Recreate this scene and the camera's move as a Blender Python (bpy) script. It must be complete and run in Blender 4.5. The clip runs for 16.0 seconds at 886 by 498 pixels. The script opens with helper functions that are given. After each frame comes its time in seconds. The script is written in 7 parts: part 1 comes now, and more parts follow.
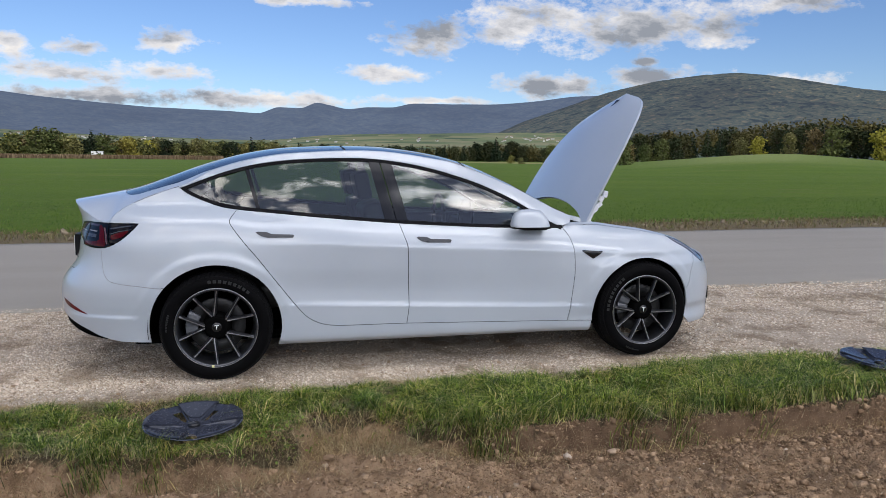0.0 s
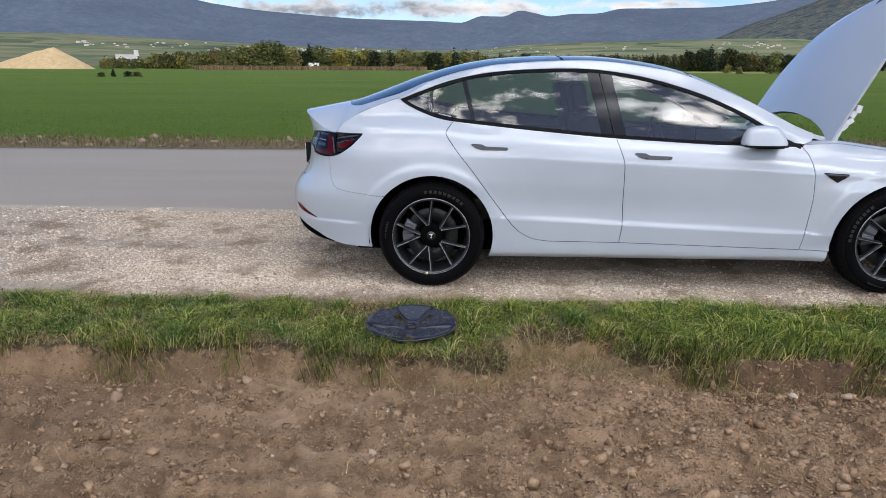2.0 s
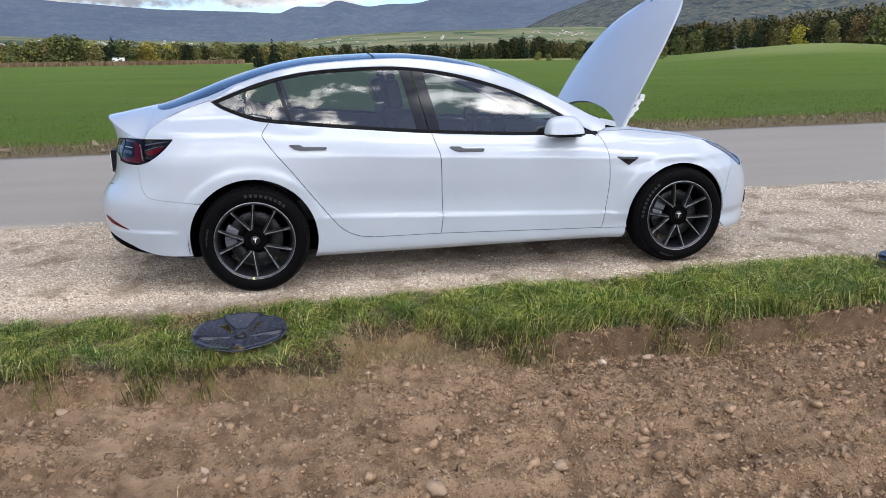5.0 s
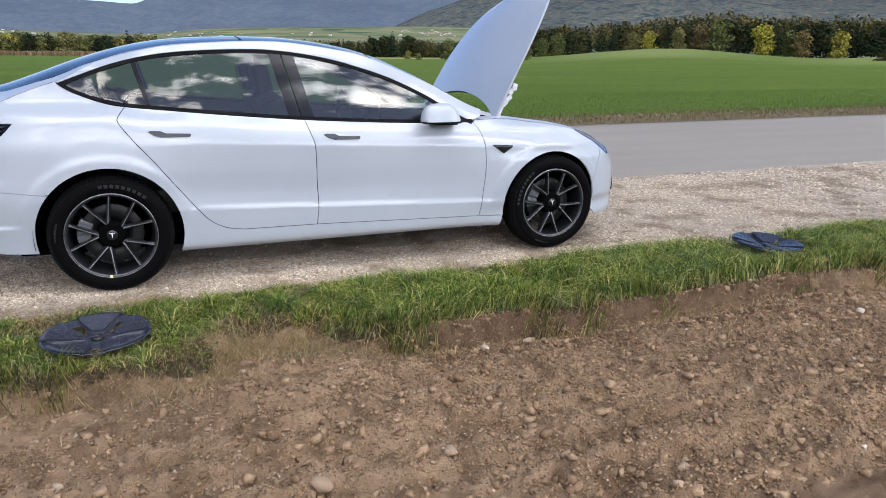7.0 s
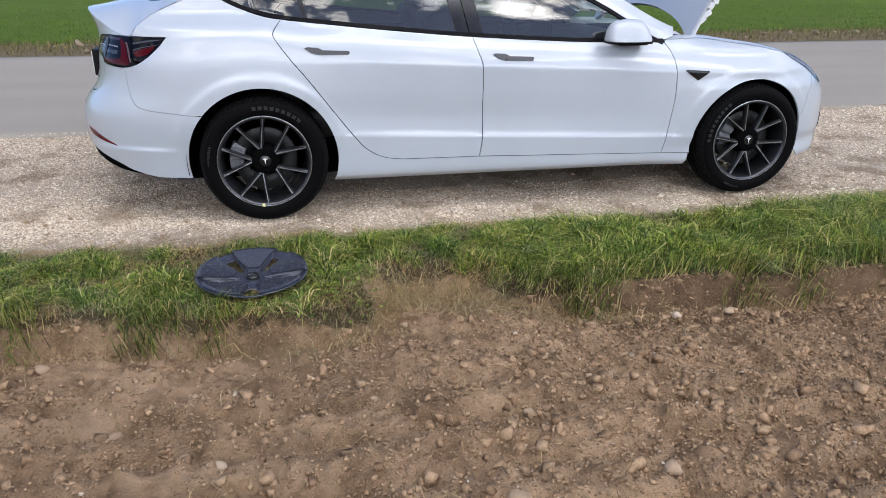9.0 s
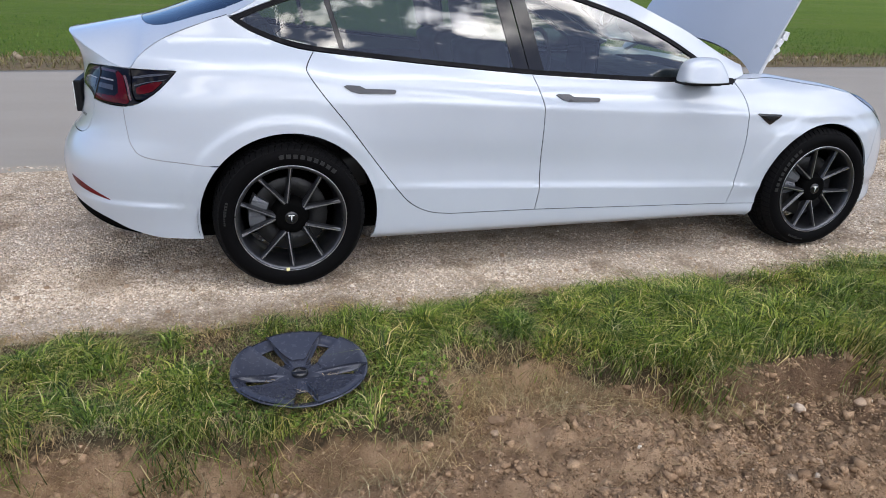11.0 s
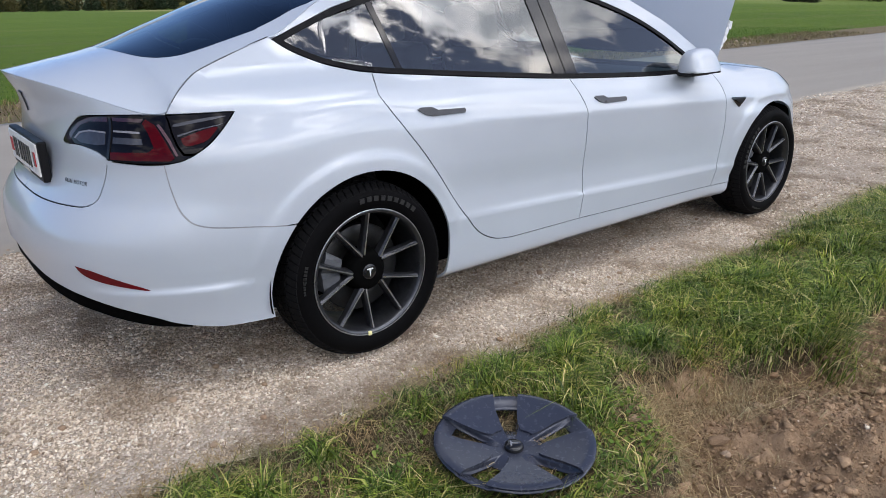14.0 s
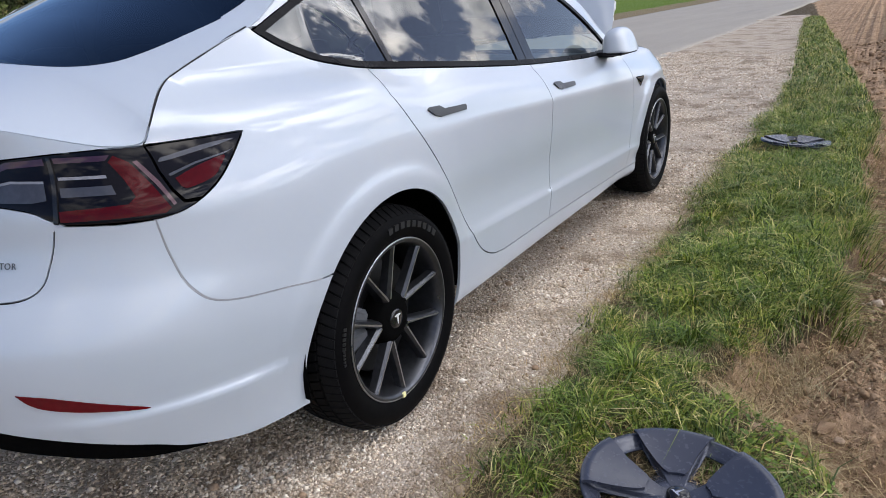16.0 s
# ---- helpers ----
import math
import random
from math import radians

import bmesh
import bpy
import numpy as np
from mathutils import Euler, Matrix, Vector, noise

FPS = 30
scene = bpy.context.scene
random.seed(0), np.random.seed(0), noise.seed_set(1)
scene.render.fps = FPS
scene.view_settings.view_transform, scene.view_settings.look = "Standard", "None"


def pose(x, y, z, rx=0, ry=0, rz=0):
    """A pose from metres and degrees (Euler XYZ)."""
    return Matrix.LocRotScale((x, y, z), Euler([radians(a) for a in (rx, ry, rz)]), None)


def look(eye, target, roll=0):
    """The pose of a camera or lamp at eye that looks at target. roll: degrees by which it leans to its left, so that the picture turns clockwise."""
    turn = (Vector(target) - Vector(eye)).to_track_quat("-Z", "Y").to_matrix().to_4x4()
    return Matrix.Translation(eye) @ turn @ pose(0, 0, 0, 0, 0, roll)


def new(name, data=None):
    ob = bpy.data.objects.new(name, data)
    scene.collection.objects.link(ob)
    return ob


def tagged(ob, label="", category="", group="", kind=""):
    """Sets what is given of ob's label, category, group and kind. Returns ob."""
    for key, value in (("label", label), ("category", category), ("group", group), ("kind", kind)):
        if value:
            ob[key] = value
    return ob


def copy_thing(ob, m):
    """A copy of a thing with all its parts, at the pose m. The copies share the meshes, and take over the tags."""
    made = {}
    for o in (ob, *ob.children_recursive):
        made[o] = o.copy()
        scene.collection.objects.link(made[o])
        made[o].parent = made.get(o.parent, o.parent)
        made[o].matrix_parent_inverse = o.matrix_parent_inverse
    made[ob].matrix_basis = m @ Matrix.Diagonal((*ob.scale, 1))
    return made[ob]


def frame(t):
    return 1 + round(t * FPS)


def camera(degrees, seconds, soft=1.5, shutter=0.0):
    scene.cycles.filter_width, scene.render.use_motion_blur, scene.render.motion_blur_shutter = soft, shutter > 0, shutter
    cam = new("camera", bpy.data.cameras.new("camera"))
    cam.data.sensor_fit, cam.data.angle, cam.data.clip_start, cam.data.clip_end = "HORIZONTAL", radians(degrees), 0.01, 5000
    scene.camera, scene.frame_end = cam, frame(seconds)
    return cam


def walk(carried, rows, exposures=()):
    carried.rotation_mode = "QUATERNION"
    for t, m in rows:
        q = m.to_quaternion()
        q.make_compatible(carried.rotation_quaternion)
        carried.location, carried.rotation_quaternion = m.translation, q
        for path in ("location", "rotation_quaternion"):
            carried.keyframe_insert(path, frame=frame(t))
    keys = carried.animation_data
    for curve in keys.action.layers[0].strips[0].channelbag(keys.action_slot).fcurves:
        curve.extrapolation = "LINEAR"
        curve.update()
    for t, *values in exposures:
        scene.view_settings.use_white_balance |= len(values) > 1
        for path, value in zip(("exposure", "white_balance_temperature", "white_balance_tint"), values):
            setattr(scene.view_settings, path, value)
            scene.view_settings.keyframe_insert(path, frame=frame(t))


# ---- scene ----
cam = camera(63.6, 16.0, soft=0.75)
PATH = [
    (0, (-1.126, -5.342, 1.372), (-0.65, -3.415, 1.121), 0.7),
    (0.5, (-1.126, -5.394, 1.347), (-0.726, -3.451, 1.09), 0.6),
    (1, (-1.154, -5.399, 1.346), (-0.895, -3.436, 1.063), 0.7),
    (1.5, (-1.201, -5.36, 1.363), (-1.133, -3.392, 1.011), 0.8),
    (2, (-1.224, -5.275, 1.373), (-1.285, -3.338, 0.879), 0.4),
    (2.5, (-1.231, -5.203, 1.399), (-1.306, -3.298, 0.795), -0.1),
    (3, (-1.242, -5.165, 1.404), (-1.292, -3.27, 0.767), -0.1),
    (3.5, (-1.253, -5.16, 1.397), (-1.284, -3.262, 0.767), 0.2),
    (4, (-1.265, -5.19, 1.407), (-1.258, -3.284, 0.8), 0.4),
    (4.5, (-1.239, -5.26, 1.413), (-1.131, -3.344, 0.852), 0.3),
    (5, (-1.168, -5.326, 1.423), (-0.777, -3.435, 0.904), -0.7),
    (5.2, (-1.136, -5.335, 1.43), (-0.63, -3.466, 0.927), -0.9),
    (7.3, (-1.193, -5.193, 1.336), (-0.466, -3.41, 0.796), 0.7),
    (7.5, (-1.26, -5.119, 1.333), (-0.605, -3.319, 0.758), 0.8),
    (8, (-1.318, -4.994, 1.326), (-0.811, -3.175, 0.665), 0.8),
    (8.5, (-1.288, -4.832, 1.336), (-0.876, -3.013, 0.613), 0.6),
    (8.7, (-1.286, -4.78, 1.335), (-0.898, -2.964, 0.592), 0.6),
    (10.8, (-1.611, -4.022, 1.374), (-1.079, -2.247, 0.621), 2.0),
    (11, (-1.693, -3.961, 1.371), (-1.133, -2.179, 0.656), 2.3),
    (11.5, (-1.843, -3.811, 1.368), (-1.187, -2.028, 0.742), 2.6),
    (12, (-1.967, -3.576, 1.336), (-1.223, -1.808, 0.77), 1.5),
    (12.5, (-2.131, -3.438, 1.349), (-1.308, -1.698, 0.805), 0.4),
    (13, (-2.408, -3.323, 1.342), (-1.476, -1.64, 0.796), 0.0),
    (13.5, (-2.579, -3.153, 1.283), (-1.497, -1.576, 0.696), -0.1),
    (14, (-2.78, -3.007, 1.283), (-1.603, -1.528, 0.631), -0.9),
    (14.5, (-3.048, -2.89, 1.295), (-1.797, -1.491, 0.605), -2.0),
    (15, (-3.084, -2.685, 1.23), (-1.749, -1.376, 0.519), -2.7),
    (15.5, (-3.036, -2.434, 1.205), (-1.619, -1.216, 0.493), -2.8),
    (16, (-3.011, -2.014, 1.212), (-1.398, -1.028, 0.559), -3.5),
]
walk(cam, [(t, look(eye, target, roll)) for t, eye, target, roll in PATH], [(0.0, 0.40), (1.5, 0.46), (3.0, 0.82), (8.5, 0.82), (11.0, 0.78), (12.5, 0.69), (14.5, 0.69), (16.0, 0.76)])

from mathutils.geometry import delaunay_2d_cdt

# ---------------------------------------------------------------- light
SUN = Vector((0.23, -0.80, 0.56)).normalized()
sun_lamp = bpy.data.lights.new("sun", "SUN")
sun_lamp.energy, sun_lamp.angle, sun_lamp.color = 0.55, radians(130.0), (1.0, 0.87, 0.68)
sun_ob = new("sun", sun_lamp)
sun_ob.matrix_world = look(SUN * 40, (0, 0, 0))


def build_world():
    world = bpy.data.worlds.new("sky")
    scene.world = world
    world.use_nodes = True
    nt = world.node_tree
    nt.nodes.clear()
    N, L = nt.nodes.new, nt.links.new
    out, bg = N("ShaderNodeOutputWorld"), N("ShaderNodeBackground")
    sky = N("ShaderNodeTexSky")
    sky.sky_type, sky.sun_disc = "NISHITA", False
    sky.sun_elevation, sky.sun_rotation = math.asin(SUN.z), math.atan2(SUN.x, SUN.y)
    sky.air_density, sky.dust_density, sky.ozone_density = 1.0, 0.05, 1.5
    co, sep = N("ShaderNodeTexCoord"), N("ShaderNodeSeparateXYZ")
    L(co.outputs["Generated"], sep.inputs[0])

    def math_node(op, a, b=None):
        n = N("ShaderNodeMath")
        n.operation = op
        for i, v in enumerate((a, b)):
            if v is None:
                continue
            if isinstance(v, (int, float)):
                n.inputs[i].default_value = v
            else:
                L(v, n.inputs[i])
        return n.outputs[0]

    height = math_node("ADD", math_node("MULTIPLY", math_node("MAXIMUM", sep.outputs["Z"], 0.0), 0.5), 0.20)
    flat = N("ShaderNodeCombineXYZ")
    L(math_node("DIVIDE", sep.outputs["X"], height), flat.inputs[0])
    L(math_node("DIVIDE", sep.outputs["Y"], height), flat.inputs[1])
    flat.inputs[2].default_value = 3.7

    def cloud_noise(scale, detail, rough, shift, wide=0.62):
        m = N("ShaderNodeMapping")
        m.inputs["Location"].default_value = shift
        m.inputs["Scale"].default_value = (wide, 1.0, 1.0)
        L(flat.outputs[0], m.inputs["Vector"])
        n = N("ShaderNodeTexNoise")
        n.inputs["Scale"].default_value, n.inputs["Detail"].default_value, n.inputs["Roughness"].default_value = scale, detail, rough
        L(m.outputs[0], n.inputs["Vector"])
        return n.outputs["Fac"]

    def ramp(fac, stops):
        r = N("ShaderNodeValToRGB")
        while len(r.color_ramp.elements) < len(stops):
            r.color_ramp.elements.new(0.5)
        for e, (pos, col) in zip(r.color_ramp.elements, stops):
            e.position, e.color = pos, (*col, 1)
        L(fac, r.inputs[0])
        return r.outputs[0]

    body = math_node("ADD", math_node("MULTIPLY", cloud_noise(1.35, 9, 0.58, CLOUD_SHIFT), 0.72), math_node("MULTIPLY", cloud_noise(8.0, 5, 0.6, (4.0, 1.0, 0), 0.30), 0.28))
    # a bank of clouds below a clearer ring half way up the sky
    ring = math_node("MULTIPLY", math_node("SUBTRACT", sep.outputs["Z"], 0.715), 13.0)
    bank = math_node("MULTIPLY", math_node("SUBTRACT", sep.outputs["Z"], 0.555), 14.0)
    body = math_node("ADD", body, math_node("DIVIDE", 0.046, math_node("ADD", math_node("MULTIPLY", bank, bank), 1.0)))
    body = math_node("SUBTRACT", body, math_node("DIVIDE", 0.075, math_node("ADD", math_node("MULTIPLY", ring, ring), 1.0)))
    # fair-weather clouds in the open sky over the valley
    bearing = math_node("MULTIPLY", math_node("ARCTAN2", sep.outputs["X"], sep.outputs["Y"]), 180 / math.pi)
    rise = math_node("MULTIPLY", math_node("ARCSINE", sep.outputs["Z"]), 180 / math.pi)
    spot = N("ShaderNodeCombineXYZ")
    L(bearing, spot.inputs[0])
    L(rise, spot.inputs[1])

    def puff(scale, detail, rough):
        m = N("ShaderNodeMapping")
        m.inputs["Scale"].default_value = (scale, scale * 1.7, 1.0)
        L(spot.outputs[0], m.inputs["Vector"])
        n = N("ShaderNodeTexNoise")
        n.inputs["Scale"].default_value, n.inputs["Detail"].default_value, n.inputs["Roughness"].default_value = 1.0, detail, rough
        L(m.outputs[0], n.inputs["Vector"])
        return n.outputs["Fac"]

    nearest = None
    for az, el, wide, tall in CUMULUS:
        off, size, far = N("ShaderNodeVectorMath"), N("ShaderNodeVectorMath"), N("ShaderNodeVectorMath")
        off.operation, size.operation, far.operation = "SUBTRACT", "MULTIPLY", "LENGTH"
        L(spot.outputs[0], off.inputs[0])
        off.inputs[1].default_value = (az, el, 0)
        L(off.outputs[0], size.inputs[0])
        size.inputs[1].default_value = (1 / wide, 1 / tall, 0)
        L(size.outputs[0], far.inputs[0])
        nearest = far.outputs["Value"] if nearest is None else math_node("MINIMUM", nearest, far.outputs["Value"])
    heap = math_node("MULTIPLY", math_node("SUBTRACT", 1.0, math_node("MINIMUM", nearest, 2.2)), 0.075)
    heap = math_node("ADD", heap, math_node("MULTIPLY", math_node("SUBTRACT", puff(0.40, 10, 0.66), 0.5), 0.30))
    heap = math_node("ADD", heap, 0.505)
    ahead = ramp(sep.outputs["Y"], [(0.05, (0, 0, 0)), (0.40, (1, 1, 1))])
    body = math_node("ADD", math_node("MULTIPLY", body, math_node("SUBTRACT", 1.0, ahead)), math_node("MULTIPLY", heap, ahead))
    mask = ramp(body, [(0.485, (0, 0, 0)), (0.545, (1, 1, 1))])
    grey = math_node("MULTIPLY", ahead, 0.004)
    shade = ramp(math_node("ADD", grey, math_node("ADD", math_node("MULTIPLY", body, 0.6), math_node("MULTIPLY", cloud_noise(3.1, 6, 0.6, (1.3, 2.1, 0)), 0.4))),
                 [(0.47, (1.15, 1.10, 1.06)), (0.520, (0.88, 0.88, 0.92)), (0.590, (0.36, 0.39, 0.45))])
    sky_level = N("ShaderNodeVectorMath")
    sky_level.operation = "SCALE"
    sky_level.inputs["Scale"].default_value = 0.068
    tint = N("ShaderNodeMix")
    tint.data_type, tint.blend_type = "RGBA", "MULTIPLY"
    tint.inputs["Factor"].default_value = 1.0
    tint.inputs["B"].default_value = (0.80, 0.96, 1.30, 1)
    L(sky.outputs[0], tint.inputs["A"])
    L(tint.outputs["Result"], sky_level.inputs[0])
    cloud_level = N("ShaderNodeVectorMath")
    cloud_level.operation = "SCALE"
    # clouds towards the veiled sun are far brighter
    toward = N("ShaderNodeVectorMath")
    toward.operation = "DOT_PRODUCT"
    L(co.outputs["Generated"], toward.inputs[0])
    toward.inputs[1].default_value = tuple(SUN)
    warm = math_node("POWER", math_node("MAXIMUM", math_node("ADD", math_node("MULTIPLY", toward.outputs["Value"], 0.5), 0.5), 0.0), 9.0)
    tight = math_node("MULTIPLY", math_node("POWER", warm, 9.0), 3.0)
    lift = math_node("ADD", math_node("MULTIPLY", math_node("POWER", math_node("MAXIMUM", sep.outputs["Z"], 0.0), 2.5), 2.7), tight)
    L(math_node("ADD", math_node("ADD", math_node("MULTIPLY", warm, 5.2), lift), 0.62), cloud_level.inputs["Scale"])
    L(shade, cloud_level.inputs[0])
    mix = N("ShaderNodeMix")
    mix.data_type = "RGBA"
    L(mask, mix.inputs["Factor"])
    L(sky_level.outputs[0], mix.inputs["A"])
    L(cloud_level.outputs[0], mix.inputs["B"])
    L(mix.outputs["Result"], bg.inputs["Color"])
    L(bg.outputs[0], out.inputs["Surface"])


CLOUD_SHIFT = (0.0, 0.0, 0.0)
# fair-weather clouds over the mountains: bearing, height, half width and half height in degrees
CUMULUS = [
    (20.0, 10.4, 4.7, 1.6),
    (28.5, 10.0, 6.0, 1.8),
    (34.1, 9.6, 2.3, 1.2),
    (39.6, 11.1, 4.1, 0.7),
    (12.6, 9.3, 3.2, 1.1),
    (22.1, 5.8, 4.1, 0.8),
    (29.5, 6.3, 3.4, 0.7),
    (39.2, 5.5, 3.8, 0.5),
    (-6.9, 8.2, 2.2, 0.7),
    (-13.0, 7.4, 1.6, 0.5),
    (9.6, 6.5, 2.9, 0.6),
    (-13.8, 5.6, 3.6, 0.6),
    (-7.6, 6.1, 3.3, 0.6),
    (-12.1, 4.1, 7.2, 0.6),
    (-0.8, 4.3, 8.6, 0.6),
    (-16.9, 7.4, 1.3, 0.9),
    (3.1, 11.6, 3.6, 0.4),
    (29.1, 7.4, 1.1, 0.3),
    (13.6, 4.5, 4.0, 0.3),
]
build_world()


# ---------------------------------------------------------------- materials
class Mat:
    """A node material with a few short-hands."""

    def __init__(self, name, color=(0.5, 0.5, 0.5), rough=0.6, metal=0.0, coat=0.0, spec=0.5):
        self.m = bpy.data.materials.new(name)
        self.m.use_nodes = True
        self.nt = self.m.node_tree
        self.b = self.nt.nodes["Principled BSDF"]
        self.out = self.nt.nodes["Material Output"]
        self.b.inputs["Base Color"].default_value = (*color, 1)
        self.b.inputs["Roughness"].default_value = rough
        self.b.inputs["Metallic"].default_value = metal
        self.b.inputs["Coat Weight"].default_value = coat
        self.b.inputs["Coat Roughness"].default_value = 0.03
        self.b.inputs["Specular IOR Level"].default_value = spec

    def n(self, kind, **values):
        node = self.nt.nodes.new(kind)
        for k, v in values.items():
            node.inputs[k.replace("_", " ")].default_value = v
        return node

    def link(self, a, b):
        self.nt.links.new(a, b)

    def coords(self):
        return self.n("ShaderNodeTexCoord").outputs["Object"]

    def noise(self, scale, detail=4.0, rough=0.55, vec=None, stretch=None):
        node = self.n("ShaderNodeTexNoise", Scale=scale, Detail=detail, Roughness=rough)
        vec = vec or self.coords()
        if stretch:
            mp = self.n("ShaderNodeMapping", Scale=stretch)
            self.link(vec, mp.inputs["Vector"])
            vec = mp.outputs[0]
        self.link(vec, node.inputs["Vector"])
        return node.outputs["Fac"]

    def ramp(self, fac, stops):
        r = self.n("ShaderNodeValToRGB")
        while len(r.color_ramp.elements) < len(stops):
            r.color_ramp.elements.new(0.5)
        for e, (pos, col) in zip(r.color_ramp.elements, stops):
            e.position, e.color = pos, ((*col, 1) if isinstance(col, tuple) else (col, col, col, 1))
        self.link(fac, r.inputs[0])
        return r.outputs[0]

    def mix(self, fac, a, b, kind="MIX"):
        x = self.n("ShaderNodeMix")
        x.data_type, x.blend_type = "RGBA", kind
        for v, s in ((fac, "Factor"), (a, "A"), (b, "B")):
            if isinstance(v, (int, float)):
                x.inputs[s].default_value = v
            elif isinstance(v, tuple):
                x.inputs[s].default_value = (*v, 1)
            else:
                self.link(v, x.inputs[s])
        return x.outputs["Result"]

    def bump(self, fac, strength=0.3, distance=0.01):
        bp = self.n("ShaderNodeBump", Strength=strength, Distance=distance)
        self.link(fac, bp.inputs["Height"])
        self.link(bp.outputs[0], self.b.inputs["Normal"])

    def color(self, socket):
        self.link(socket, self.b.inputs["Base Color"])

    def rough(self, socket):
        self.link(socket, self.b.inputs["Roughness"])


def mat_paint():
    k = Mat("white_car_paint", (0.62, 0.63, 0.64), 0.32, 0.0, 0.9)
    k.b.inputs["Coat Roughness"].default_value = 0.06
    k.color(k.mix(k.ramp(k.noise(1.4, 3), [(0.35, 0.0), (0.7, 1.0)]), (0.415, 0.453, 0.502), (0.445, 0.485, 0.534)))
    k.rough(k.ramp(k.noise(900, 2), [(0.3, 0.27), (0.7, 0.36)]))
    return k.m


def mat_plain(name, color, rough, metal=0.0, coat=0.0, grain=60.0, vary=0.15, bump=0.0, spec=0.5):
    k = Mat(name, color, rough, metal, coat, spec)
    lo = tuple(c * (1 - vary) for c in color)
    hi = tuple(min(1, c * (1 + vary)) for c in color)
    k.color(k.ramp(k.noise(grain, 5), [(0.3, lo), (0.7, hi)]))
    k.rough(k.ramp(k.noise(grain * 0.23, 4), [(0.3, max(0.02, rough - 0.06)), (0.75, min(1, rough + 0.08))]))
    if bump:
        k.bump(k.noise(grain * 4, 3), bump, 0.002)
    return k.m


def mat_glass(name, tint, rough=0.0, ior=1.85):
    """A tinted pane: clear with a Fresnel gloss."""
    k = Mat(name)
    nt = k.nt
    nt.nodes.remove(k.b)
    clear, gloss = k.n("ShaderNodeBsdfTransparent", Color=(*tint, 1)), k.n("ShaderNodeBsdfGlossy", Color=(1, 1, 1, 1), Roughness=rough)
    fr, mx = k.n("ShaderNodeFresnel", IOR=ior), k.n("ShaderNodeMixShader")
    k.link(fr.outputs[0], mx.inputs[0])
    k.link(clear.outputs[0], mx.inputs[1])
    k.link(gloss.outputs[0], mx.inputs[2])
    k.link(mx.outputs[0], k.out.inputs["Surface"])
    return k.m


PAINT = mat_paint()
SIDE_GLASS = mat_glass("side_window_glass", (0.43, 0.52, 0.46))
ROOF_GLASS = mat_glass("roof_glass", (0.02, 0.025, 0.03), 0.0, 1.4)
REAR_GLASS = mat_glass("rear_window_glass", (0.16, 0.18, 0.18), 0.0, 1.6)
GLOSS_BLACK = mat_plain("gloss_black_trim", (0.010, 0.010, 0.011), 0.08, 0, 0.0)
SATIN_BLACK = mat_plain("satin_black_trim", (0.008, 0.008, 0.009), 0.45, spec=0.15)
PILLAR = mat_plain("black_pillar_film", (0.010, 0.0095, 0.010), 0.06, spec=0.4)
TRIM = mat_plain("satin_grey_trim", (0.008, 0.008, 0.009), 0.30, 0.0, 0.0, spec=0.05)
MATT_BLACK = mat_plain("black_plastic", (0.0025, 0.0025, 0.0025), 0.85, bump=0.2, spec=0.02)
RUBBER = mat_plain("tyre_rubber", (0.0030, 0.0030, 0.0033), 0.6, bump=0.15, spec=0.04)
RIM = mat_plain("gunmetal_alloy", (0.075, 0.078, 0.086), 0.33, 0.85)
RIM_EDGE = mat_plain("alloy_edge_and_highlight", (0.40, 0.40, 0.42), 0.32, 0.9)
DISC = mat_plain("brake_steel", (0.022, 0.022, 0.022), 0.45, 0.6, grain=200)
CALIPER = mat_plain("caliper_grey", (0.11, 0.115, 0.125), 0.45, 0.3)
CHROME = mat_plain("silver_badge", (0.75, 0.75, 0.76), 0.18, 1.0)
COVER = mat_plain("blue_grey_cover_plastic", (0.040, 0.045, 0.064), 0.24, 0.15, 0.0, grain=300, vary=0.05)
RED_LENS = mat_plain("red_lens", (0.055, 0.0012, 0.0025), 0.08, 0, 0.0, spec=0.2)
DARK_RED = mat_plain("dark_red_lens", (0.10, 0.003, 0.006), 0.12, 0, 0.0, spec=0.2)
SMOKED = mat_plain("smoked_lens", (0.004, 0.0035, 0.005), 0.04, 0, 0.0, spec=0.22)
PINK_LENS = mat_plain("pale_pink_lens", (0.11, 0.065, 0.075), 0.12, 0.1, 0.0, spec=0.3)
CLEAR_LENS = mat_plain("clear_lens", (0.20, 0.20, 0.22), 0.15, 0.1, 0.0, spec=0.3)
LAMP_GREY = mat_plain("lamp_reflector", (0.055, 0.058, 0.07), 0.2, 0.3, 0.0)
HEAD_LENS = mat_plain("head_lamp_lens", (0.10, 0.125, 0.17), 0.1, 0.2, 0.6)
SEAT = mat_plain("black_seat_vinyl", (0.02, 0.02, 0.021), 0.5)
PLATE_WHITE = mat_plain("plate_white", (0.72, 0.72, 0.70), 0.35)
PLATE_INK = mat_plain("plate_ink", (0.02, 0.02, 0.02), 0.4)
PLATE_RED = mat_plain("plate_red", (0.42, 0.008, 0.015), 0.4)
YELLOW_DOT = mat_plain("pale_yellow_paint_dot", (0.75, 0.70, 0.35), 0.5)
UNDER_WHITE = mat_plain("white_hood_underside", (0.62, 0.63, 0.65), 0.5)


# ---------------------------------------------------------------- mesh helpers
def part(name, bm, material, parent=None, label="", smooth=False):
    me = bpy.data.meshes.new(name)
    bm.to_mesh(me)
    bm.free()
    me.materials.append(material)
    if smooth:
        me.shade_smooth()
    ob = new(name, me)
    ob.parent = parent
    if label:
        tagged(ob, label)
    return ob


